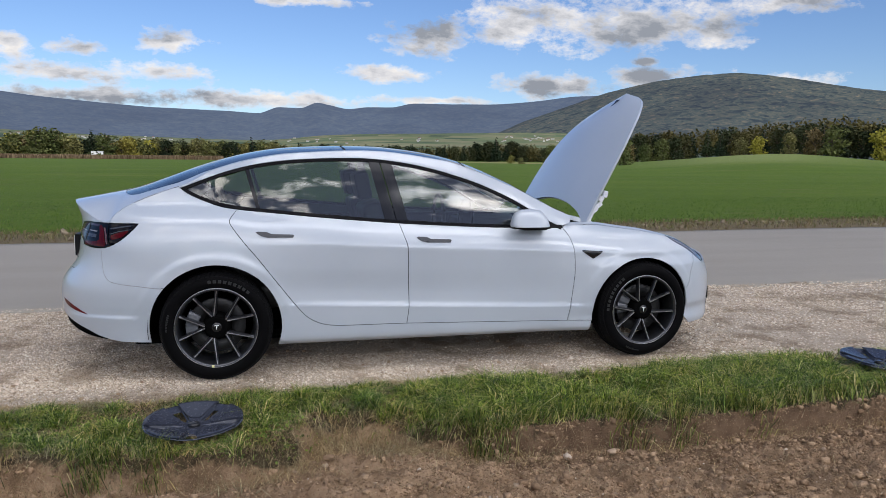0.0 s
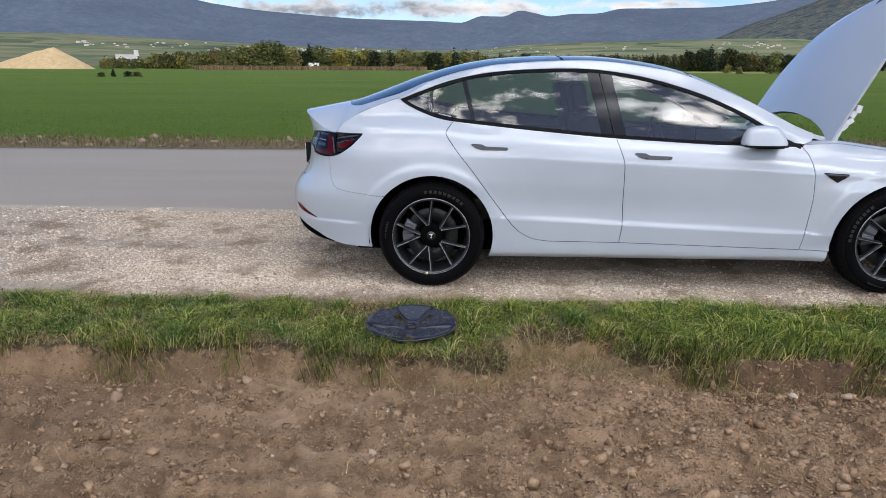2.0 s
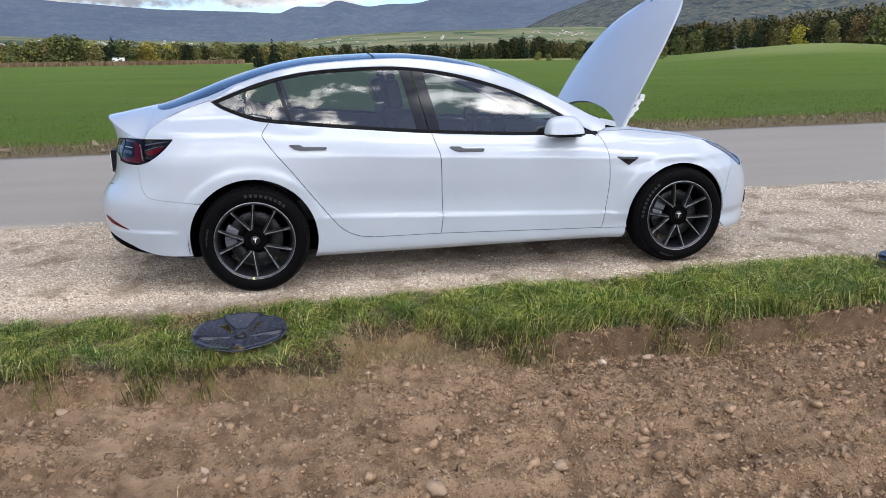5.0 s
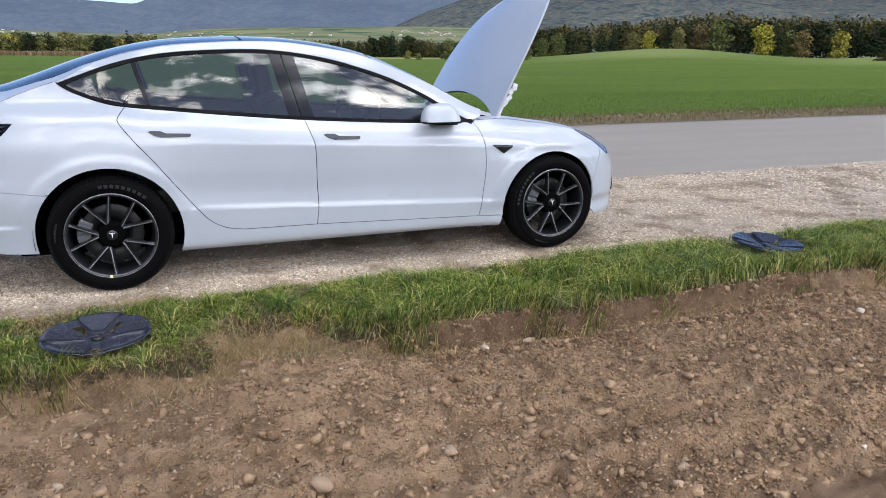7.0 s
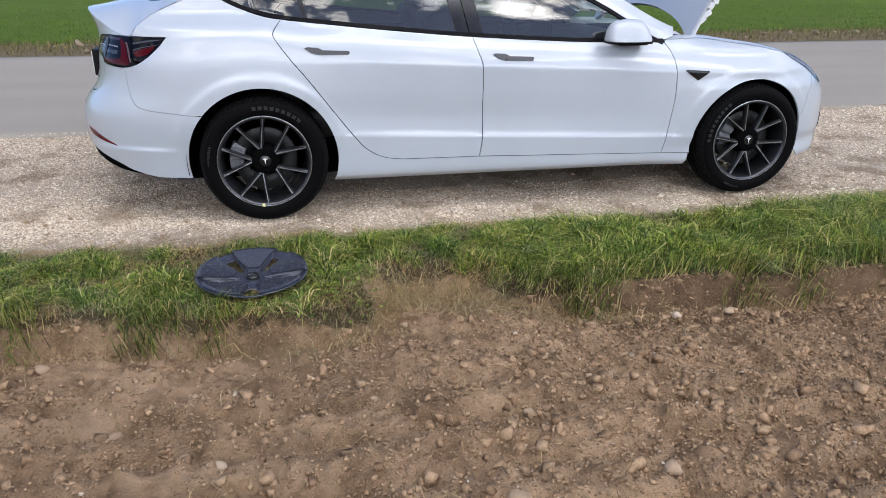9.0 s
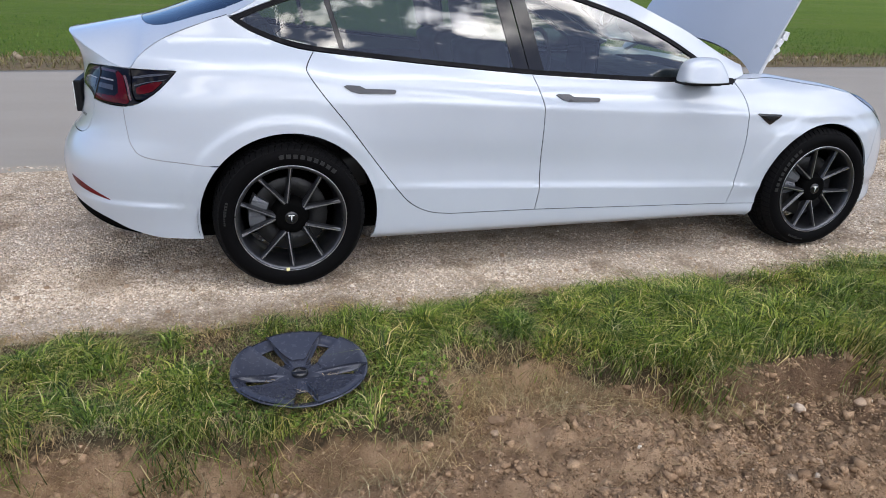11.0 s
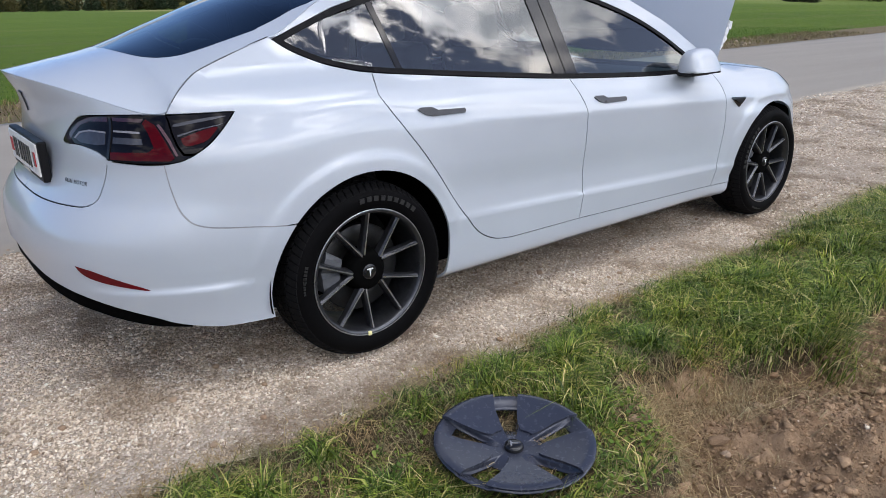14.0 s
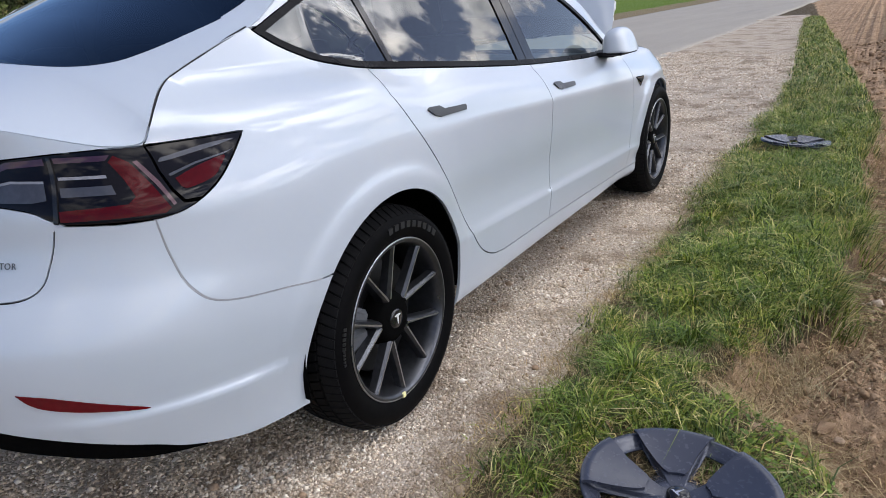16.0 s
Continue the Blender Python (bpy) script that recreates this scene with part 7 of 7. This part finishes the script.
def layby_z(x, y):
    return 0.012 * fbm(x, y, 0.5, 3, 21)


def build_gravel():
    r = np.random.default_rng(31)
    parts = []
    for n, x0, x1, y0, y1, s0, s1 in ((66000, -3.6, 1.2, -1.30, -0.45, 0.0026, 0.0085), (12000, -3.6, 1.2, -0.45, 1.6, 0.004, 0.010), (52000, -4.4, -1.6, -0.9, 1.6, 0.0030, 0.0095),
                                      (26000, 1.2, 4.5, -1.3, 1.6, 0.0055, 0.0115), (15000, 4.5, 12, -1.2, 1.6, 0.009, 0.017), (13000, -9, -4.4, -1.3, 1.6, 0.008, 0.015), (600, -4, 5, -1.35, 1.6, 0.012, 0.019)):
        x, y = r.uniform(x0, x1, n), r.uniform(y0, y1, n)
        keep = y > verge_top(x) - 0.06 + 0.10 * r.random(n)
        keep &= (y < 1.62 + 0.10 * fbm(x, x * 0, 0.5, 3, 17) - 0.03) | (r.random(n) < 0.15)
        bare = fbm(x * 0.6, y, 0.8, 4, 71)
        keep &= r.random(n) < np.clip(0.97 - 2.6 * np.maximum(bare - 0.05, 0), 0.30, 1)
        x, y = x[keep], y[keep]
        s = s0 + (s1 - s0) * r.random(len(x)) ** 2.6
        parts.append((np.stack([x, y, layby_z(x, y)], -1), s))
    pos, size = np.vstack([p for p, _ in parts]), np.concatenate([s for _, s in parts])
    m = island_mat("crushed_limestone", [(0.0, (0.24, 0.18, 0.125)), (0.25, (0.52, 0.415, 0.305)), (0.6, (0.73, 0.61, 0.47)), (0.9, (0.82, 0.72, 0.59)), (1.0, (0.88, 0.83, 0.73))], 0.85, 0.3, mud=(0.24, 0.172, 0.112))
    scatter_lumps("gravel", pos, size * 1.15, CHIP, CHIP_F, r, m, "loose pale crushed limestone gravel", "gravel", 0.75, 0.25)


def build_clods():
    """Crumbs, lumps and clods of the soil's own colour, half sunk in it."""
    r = np.random.default_rng(37)
    m = island_mat("soil_clod", [(0.0, (0.22, 0.142, 0.086)), (0.5, (0.34, 0.228, 0.140)), (0.97, (0.42, 0.29, 0.18)), (0.992, (0.50, 0.37, 0.25)), (1.0, (0.72, 0.63, 0.52))], 0.95, 0.5, 0.1)

    def spread(n, y0, y1, thin):
        x, y = r.uniform(-4.2, 3.6, n), r.uniform(y0, y1, n)
        dens = 0.45 + 0.55 * step01(-1.2, 0.2, x + 0.4 * fbm(x, y, 0.8, 2, 75)) + thin * fbm(x, y, 0.22, 2, 77)
        keep = (y < verge_edge(x) + 0.03) & (r.random(n) < dens)
        return x[keep], y[keep]

    x, y = spread(26000, -3.9, -1.75, 0.55)
    s = 0.004 + 0.014 * r.random(len(x)) ** 6.0
    scatter_lumps("soil_clods", np.stack([x, y, ground_z(x, y)], -1), s * 0.85, CUBE, CUBE_F, r, m, "crumbly brown clods of tilled soil", "soil", 0.8, 0.36, 0.5)
    x, y = spread(190000, -3.9, -1.72, 0.6)
    s = 0.0025 + 0.0085 * r.random(len(x)) ** 2.8
    scatter_lumps("soil_crumbs", np.stack([x, y, ground_z(x, y)], -1), s, CHIP, CHIP_F, r, m, "fine brown soil crumbs", "soil", 0.85, 0.3, 0.4)
    n = 3000
    x, y = r.uniform(2.5, 14, n), r.uniform(-5.5, -0.8, n)
    keep = y < verge_edge(x)
    x, y = x[keep], y[keep]
    scatter_lumps("soil_clods", np.stack([x, y, ground_z(x, y)], -1), 0.012 + 0.03 * r.random(len(x)) ** 2, ICO, ICO_F, r, m, "crumbly brown clods of tilled soil", "soil", 0.8, 0.27)


def build_stones():
    """Single stones that lie on the soil and the gravel."""
    r = np.random.default_rng(41)
    k = Mat("field_stone", (0.36, 0.29, 0.22), 0.9, spec=0.2)
    info = k.n("ShaderNodeObjectInfo")
    base = k.ramp(info.outputs["Random"], [(0.0, (0.33, 0.225, 0.145)), (0.5, (0.40, 0.285, 0.19)), (0.85, (0.47, 0.35, 0.245)), (1.0, (0.64, 0.53, 0.42))])
    k.color(k.mix(0.8, base, k.ramp(k.noise(45, 5, 0.6), [(0.3, 0.6), (0.7, 1.15)]), "MULTIPLY"))
    k.bump(k.noise(70, 5, 0.6), 0.4, 0.004)
    meshes = []
    for i in range(6):
        bm = bmesh.new()
        bmesh.ops.create_icosphere(bm, subdivisions=2, radius=1)
        for v in bm.verts:
            q = v.co * 1.3 + Vector((i * 7.1, 0, 0))
            v.co *= 1 + 0.38 * noise.noise(q) + 0.12 * noise.noise(q * 2.6)
            v.co.z *= 0.62
        me = bpy.data.meshes.new("stone")
        bm.to_mesh(me)
        bm.free()
        me.materials.append(k.m)
        me.shade_smooth()
        meshes.append(me)
    known = [(-0.93, -1.94, 0.022), (-1.02, -2.02, 0.017), (-0.88, -2.05, 0.024), (-0.79, -3.345, 0.045), (-2.26, -2.13, 0.042), (-1.63, -2.16, 0.022), (-2.79, -2.36, 0.045), (-1.885, -2.735, 0.036), (-0.25, -2.12, 0.03), (0.33, -2.14, 0.034), (-1.075, -2.63, 0.026),
             (-1.08, -1.835, 0.028), (-2.5, -3.0, 0.04), (-1.55, -3.02, 0.036), (-0.35, -3.3, 0.04), (0.55, -2.2, 0.035), (-0.62, -2.9, 0.026)]
    spots = list(known)
    for _ in range(34):
        x, y = r.uniform(-4, 2.6), r.uniform(-3.6, -2.05)
        if y < verge_edge(np.array([x]))[0] - 0.03:
            spots.append((x, y, 0.009 + 0.018 * r.random() ** 2))
    for x, y, s in spots:
        s *= 0.74
        z = float(ground_z(np.array([x]), np.array([y]))[0])
        ob = new("stone", meshes[int(r.integers(6))])
        ob.matrix_basis = pose(x, y, z + s * 0.22, r.uniform(-15, 15), r.uniform(-15, 15), r.uniform(0, 360)) @ Matrix.Diagonal((s * r.uniform(0.85, 1.2), s * r.uniform(0.75, 1.0), s, 1))
        tagged(ob, "pale rounded field stone lying on tilled soil", "stone", "stones on the soil")
    earth = island_mat("bank_earth", [(0.0, (0.20, 0.13, 0.08)), (1.0, (0.29, 0.195, 0.122))], 0.95, 0.6, 0.1)
    lumps = []
    for me in meshes[:3]:
        lump = me.copy()
        for v in lump.vertices:
            v.co *= 1 + 0.30 * noise.noise(v.co * 5.0) + 0.14 * r.normal()
        lump.name = "earth_clod"
        lump.materials.clear()
        lump.materials.append(earth)
        lump.polygons.foreach_set("use_smooth", np.zeros(len(lump.polygons), bool))
        lumps.append(lump)
    for _ in range(34):
        x = r.uniform(-3.4, 3.4)
        y = float(verge_edge(np.array([x]))[0]) - r.uniform(0.02, 0.22)
        s = r.uniform(0.012, 0.030)
        ob = new("earth_clod", lumps[int(r.integers(3))])
        ob.matrix_basis = pose(x, y, float(ground_z(np.array([x]), np.array([y]))[0]) + s * 0.2, r.uniform(-25, 25), r.uniform(-25, 25), r.uniform(0, 360)) @ Matrix.Diagonal((s * r.uniform(0.9, 1.5), s * r.uniform(0.7, 1.0), s, 1))
        tagged(ob, "brown clod of earth broken off the grassy bank", "earth clod", "clods below the bank")
    for _ in range(40):
        x, y = r.uniform(-3.2, 1.5), r.uniform(-1.2, -0.2)
        s = r.uniform(0.010, 0.017)
        ob = new("stone", meshes[int(r.integers(6))])
        ob.matrix_basis = pose(x, y, float(layby_z(np.array([x]), np.array([y]))[0]) + s * 0.35, 0, 0, r.uniform(0, 360)) @ Matrix.Diagonal((s, s * 0.85, s, 1))
        tagged(ob, "pale stone lying on the gravel", "stone", "stones on the gravel")


def blades(name, x, y, z, h, w, r, material, label, category, lean=0.5, droop=0.5, toward=(0, 0), comb=0.0, heading=None, limit=None):
    """Grass blades of three faces each, bent by their lean."""
    n = len(x)
    t = r.uniform(0, 2 * np.pi, n) if heading is None else heading
    if comb:
        flow = 5.0 * fbm(x, y, 0.22, 2, 91) + 2.0 * fbm(x, y, 0.07, 1, 93)
        t = np.where(r.random(n) < comb, flow + 0.55 * r.normal(size=n), t)
    d = np.stack([np.cos(t), np.sin(t)], -1) * (lean * r.uniform(0.2, 1.0, n))[:, None] + np.array(toward)
    if limit is not None:
        over = y + d[:, 1] * h * (0.8 + droop) < limit
        d[:, 1] = np.where(over, np.abs(d[:, 1]) * 0.6, d[:, 1])
    s = r.uniform(0, np.pi, n)
    side = np.stack([np.cos(s), np.sin(s), 0 * s], -1) * w[:, None]
    p = np.stack([x, y, z], -1)
    mid = p + np.stack([d[:, 0] * h * 0.35, d[:, 1] * h * 0.35, h * 0.60], -1)
    tip = p + np.stack([d[:, 0] * h * (0.8 + droop), d[:, 1] * h * (0.8 + droop), h * (1.0 - droop * 0.55 * np.hypot(d[:, 0], d[:, 1]))], -1)
    v = np.stack([p - side, p + side, mid - side * 0.8, mid + side * 0.8, tip], 1).reshape(-1, 3)
    f = (np.array([(0, 1, 3), (0, 3, 2), (2, 3, 4)])[None] + (np.arange(n) * 5)[:, None, None]).reshape(-1, 3)
    ob = mesh_arrays(name, v, f, [material], smooth=True)
    return tagged(ob, label, category, kind="stuff")


def mat_grass(name, stops):
    k = Mat(name, (0.1, 0.16, 0.03), 0.55, spec=0.35)
    geo = k.n("ShaderNodeNewGeometry")
    base = k.ramp(geo.outputs["Random Per Island"], stops)
    patch = k.ramp(k.noise(5.0, 4, 0.6), [(0.32, (1.3, 1.15, 0.9)), (0.66, (0.72, 0.85, 0.8))])
    k.color(k.mix(1.0, base, patch, "MULTIPLY"))
    lit = k.n("ShaderNodeBsdfTranslucent")
    k.link(base, lit.inputs["Color"])
    mx = k.n("ShaderNodeMixShader")
    mx.inputs[0].default_value = 0.2
    k.link(k.b.outputs[0], mx.inputs[1])
    k.link(lit.outputs[0], mx.inputs[2])
    k.link(mx.outputs[0], k.out.inputs["Surface"])
    return k.m


GRASS = mat_grass("verge_grass", [(0.0, (0.022, 0.042, 0.006)), (0.3, (0.06, 0.10, 0.014)), (0.55, (0.155, 0.225, 0.034)), (0.74, (0.31, 0.36, 0.08)), (0.86, (0.47, 0.42, 0.17)), (1.0, (0.72, 0.60, 0.36))])
TUSSOCK = mat_grass("tussock_grass", [(0.0, (0.020, 0.045, 0.005)), (0.35, (0.075, 0.125, 0.014)), (0.68, (0.185, 0.27, 0.034)), (0.88, (0.36, 0.43, 0.085)), (1.0, (0.62, 0.54, 0.28))])
STRAW = mat_grass("dry_straw", [(0.0, (0.17, 0.115, 0.06)), (0.5, (0.32, 0.235, 0.135)), (1.0, (0.55, 0.44, 0.28))])
CLOVER = mat_grass("verge_leaves", [(0.0, (0.06, 0.11, 0.015)), (0.6, (0.13, 0.21, 0.028)), (1.0, (0.22, 0.28, 0.05))])


def tuft(x, y):
    """How thick the grass grows, 0..1."""
    v = 0.50 + 0.14 * step01(-0.6, 0.4, x) + 0.65 * fbm(x, y, 0.42, 3, 81) + 0.95 * fbm(x, y, 0.12, 2, 83)
    v = v - 1.0 * np.exp(-(((x + 0.76) / 0.28) ** 2 + ((y + 1.84) / 0.14) ** 2)) - 0.5 * np.exp(-(((x + 2.15) / 0.2) ** 2 + ((y + 1.98) / 0.12) ** 2))
    v = v + 0.5 * np.exp(-(((x - 0.0) / 0.32) ** 2 + ((y + 1.9) / 0.25) ** 2)) + 0.35 * step01(0.8, 1.6, x)
    return np.clip(v, 0, 1.2)


def build_grass():
    r = np.random.default_rng(47)
    for n, x0, x1, w in ((88000, -4.4, 2.2, 1.0), (42000, 2.2, 7.0, 1.5), (30000, 7.0, 24.0, 3.0), (12000, -12, -4.4, 2.2)):
        x = r.uniform(x0, x1, n)
        a, b = verge_edge(x), verge_top(x)
        t = r.uniform(-0.04, 1.10, n)
        y = a + (b - a) * t
        edge = step01(0.0, 0.10, t) * (1 - 0.85 * step01(0.88, 1.10, t))
        g = tuft(x, y)
        keep = r.random(n) < edge * np.clip(g * 1.25, 0.09, 1)
        x, y, t, g = x[keep], y[keep], t[keep], g[keep]
        under = (np.hypot(x + 1.50, y + 1.72) < 0.235) | (np.hypot(x - 2.80, y + 1.56) < 0.34)
        h = (0.020 + 0.090 * r.random(len(x)) ** 1.3 * (0.35 + 0.9 * g)) * (1 - 0.45 * step01(0.75, 1.0, t)) * (1 + 0.25 * (x > 0.8))
        h = np.where(under, np.minimum(h, 0.03), h)
        h = np.where(np.hypot(x + 1.50, y + 1.72) < 0.31, np.minimum(h, 0.05), h)
        wd = r.uniform(0.0012, 0.0030, len(x)) * w
        blades("grass", x, y, ground_z(x, y) - 0.004, h, wd, r, GRASS, "green verge grass with dry blades", "grass", 1.45, 0.8, comb=0.7, limit=verge_edge(x) - 0.02 + 0.05 * r.normal(size=len(x)))
    # long tufts that hang over the bank
    cx = np.concatenate([r.uniform(-4, 4.5, 16), [-1.92, -1.86, -1.62, -0.02, 0.03, 0.08, 0.74, 0.80, 1.5]])
    for_x, for_y, hh = [], [], []
    for c in cx[(cx < -1.12) | (cx > -0.34)]:
        e = float(verge_edge(np.array([c]))[0])
        m = int(r.integers(60, 190))
        for_x.append(c + 0.045 * r.normal(size=m))
        for_y.append(e + 0.05 + 0.04 * r.normal(size=m))
        hh.append(r.uniform(0.06, 0.17, m))
    x, y, h = (np.concatenate(q) for q in (for_x, for_y, hh))
    blades("grass_tufts", x, y, ground_z(x, y) - 0.004, h, r.uniform(0.0012, 0.0026, len(x)), r, GRASS, "long green grass tufts over the bank", "grass", 0.7, 0.85, (0.0, -0.45))
    # tussocks of longer blades that arch out from their middles
    n = 2100
    cx = r.uniform(-4.4, 4.2, n)
    a, b = verge_edge(cx), verge_top(cx)
    t = r.uniform(0.12, 0.90, n)
    cy = a + (b - a) * t
    g = tuft(cx, cy)
    keep = (r.random(n) < np.clip(g * 1.1, 0.05, 1)) & (np.hypot(cx + 1.50, cy + 1.72) > 0.33) & (np.hypot(cx - 2.80, cy + 1.56) > 0.38)
    cx, cy, g, t = cx[keep], cy[keep], g[keep], t[keep]
    per = r.integers(18, 52, len(cx))
    i = np.repeat(np.arange(len(cx)), per)
    tall = (0.035 + 0.075 * g * r.uniform(0.6, 1.25, len(cx))) * (1 - 0.4 * step01(0.7, 0.95, t)) * (1 + 0.30 * step01(-0.4, 0.2, cx))
    way = r.uniform(0, 2 * np.pi, len(i))
    out = 0.028 * r.random(len(i))
    x, y = cx[i] + np.cos(way) * out, cy[i] + np.sin(way) * out
    blades("grass_tussocks", x, y, ground_z(x, y) - 0.004, tall[i] * r.uniform(0.55, 1.15, len(i)), r.uniform(0.0016, 0.0034, len(i)), r, TUSSOCK, "arching green grass tussocks on the verge", "grass", 1.15, 0.95, heading=way, limit=verge_edge(x) - 0.03 + 0.05 * r.normal(size=len(x)))
    # straw thatch between the tufts
    n = 64000
    x = r.uniform(-4.4, 3.2, n)
    a, b = verge_edge(x), verge_top(x)
    y = a + (b - a) * r.uniform(-0.02, 1.08, n)
    keep = r.random(n) < np.clip(0.95 - tuft(x, y), 0.05, 0.8)
    x, y = x[keep], y[keep]
    n = len(x)
    blades("grass_thatch", x, y, np.maximum(ground_z(x, y), -0.2) + 0.002, r.uniform(0.015, 0.05, n), r.uniform(0.0006, 0.0014, n), r, STRAW, "dry straw thatch between grass tufts", "straw", 2.2, 1.5, comb=0.5)
    # dry stalks and roots along the broken edge and on the soil
    n = 3600
    x = r.uniform(-4.2, 4, n)
    y = verge_edge(x) + 0.07 * r.normal(size=n)
    blades("dry_stalks", x, y, ground_z(x, y), r.uniform(0.02, 0.09, n), r.uniform(0.0006, 0.0013, n), r, STRAW, "dry stalks and roots on the broken bank", "straw", 1.3, 1.0, (0.0, -0.2))
    n = 1100
    x, y = r.uniform(-4, 3, n), r.uniform(-3.6, -2.0, n)
    blades("dry_stalks", x, y, ground_z(x, y) + 0.003, r.uniform(0.02, 0.07, n), r.uniform(0.0007, 0.0014, n), r, STRAW, "straw scattered on the soil", "straw", 2.6, 1.7)
    n = 5000
    x = r.uniform(-4, 3, n)
    y = verge_top(x) + r.normal(size=n) * 0.10 - 0.02
    blades("dry_stalks", x, y, np.maximum(ground_z(x, y), layby_z(x, y)), r.uniform(0.012, 0.045, n), r.uniform(0.0007, 0.0014, n), r, STRAW, "short dry grass at the gravel's edge", "straw", 1.6, 1.2)
    # roots and straw tangled on the bare, trampled part of the bank
    n = 1500
    x = -0.55 + 0.45 * r.normal(size=n)
    y = verge_edge(x) - 0.02 + 0.11 * r.normal(size=n)
    blades("dry_stalks", x, y, ground_z(x, y) + 0.004, r.uniform(0.02, 0.075, n), r.uniform(0.0008, 0.0018, n), r, STRAW, "straw and dead roots on the bare bank", "straw", 2.4, 1.5, comb=0.4)
    # clover and weed leaves
    n = 3600
    c = np.array([(-1.2, -1.95), (-1.75, -1.85), (-1.15, -1.75), (-1.55, -2.02), (-2.6, -1.8), (0.5, -1.7), (-1.9, -1.6), (1.6, -1.7)])[r.integers(8, size=n)]
    x, y = c[:, 0] + 0.13 * r.normal(size=n), c[:, 1] + 0.09 * r.normal(size=n)
    keep = (y < -1.3) & (np.hypot(x + 1.50, y + 1.72) > 0.25) & (y > verge_edge(x) + 0.03)
    x, y = x[keep], y[keep]
    n = len(x)
    z = ground_z(x, y) + r.uniform(0.006, 0.035, n)
    s = r.uniform(0.003, 0.009, n)
    ang = r.uniform(0, 6.28, n)
    u = np.stack([np.cos(ang), np.sin(ang), 0.4 * r.normal(size=n)], -1) * s[:, None]
    w = np.stack([-np.sin(ang), np.cos(ang), 0.4 * r.normal(size=n)], -1) * s[:, None]
    p = np.stack([x, y, z], -1)
    v = np.stack([p - u, p - u * 0.3 - w * 0.8, p + u * 0.6 - w * 0.7, p + u, p + u * 0.6 + w * 0.7, p - u * 0.3 + w * 0.8], 1).reshape(-1, 3)
    ob = mesh_arrays("weed_leaves", v, np.arange(6 * n).reshape(-1, 6), [CLOVER])
    tagged(ob, "small round clover and weed leaves in the grass", "weeds", kind="stuff")
    # dry tufts and lumps on the verge across the road
    n = 16000
    x = r.uniform(-14, 26, n)
    y = 7.05 + 0.045 * x + r.random(n) ** 0.8 * (1.9 + 0.02 * x)
    blades("roadside_grass", x, y, ground_z(x, y), r.uniform(0.03, 0.13, n), r.uniform(0.004, 0.009, n), r, mat_grass("roadside_grass", [(0.0, (0.10, 0.075, 0.04)), (0.45, (0.20, 0.15, 0.085)), (0.7, (0.12, 0.13, 0.04)), (1.0, (0.30, 0.25, 0.14))]), "dry brown grass along the road", "grass", 1.0, 0.6)
    n = 22000
    x, y = r.uniform(-16, 30, n), 9.0 + r.random(n) ** 1.6 * 9
    y = y + 0.055 * x
    blades("field_grass", x, y, ground_z(x, y), r.uniform(0.02, 0.05, n), r.uniform(0.006, 0.012, n), r, mat_grass("young_crop", [(0.0, (0.05, 0.11, 0.012)), (0.6, (0.09, 0.17, 0.02)), (1.0, (0.15, 0.22, 0.05))]), "young green crop at the field's edge", "crop", 0.6, 0.4)
    n = 500
    x = r.uniform(-12, 24, n)
    y = 7.2 + 0.045 * x + r.random(n) * 1.6
    scatter_lumps("roadside_clods", np.stack([x, y, ground_z(x, y)], -1), 0.02 + 0.06 * r.random(n) ** 3, ICO, ICO_F, r, island_mat("roadside_earth", [(0, (0.14, 0.10, 0.06)), (1, (0.30, 0.24, 0.17))]), "brown clods along the road", "soil")


build_gravel()
build_clods()
build_stones()
build_grass()
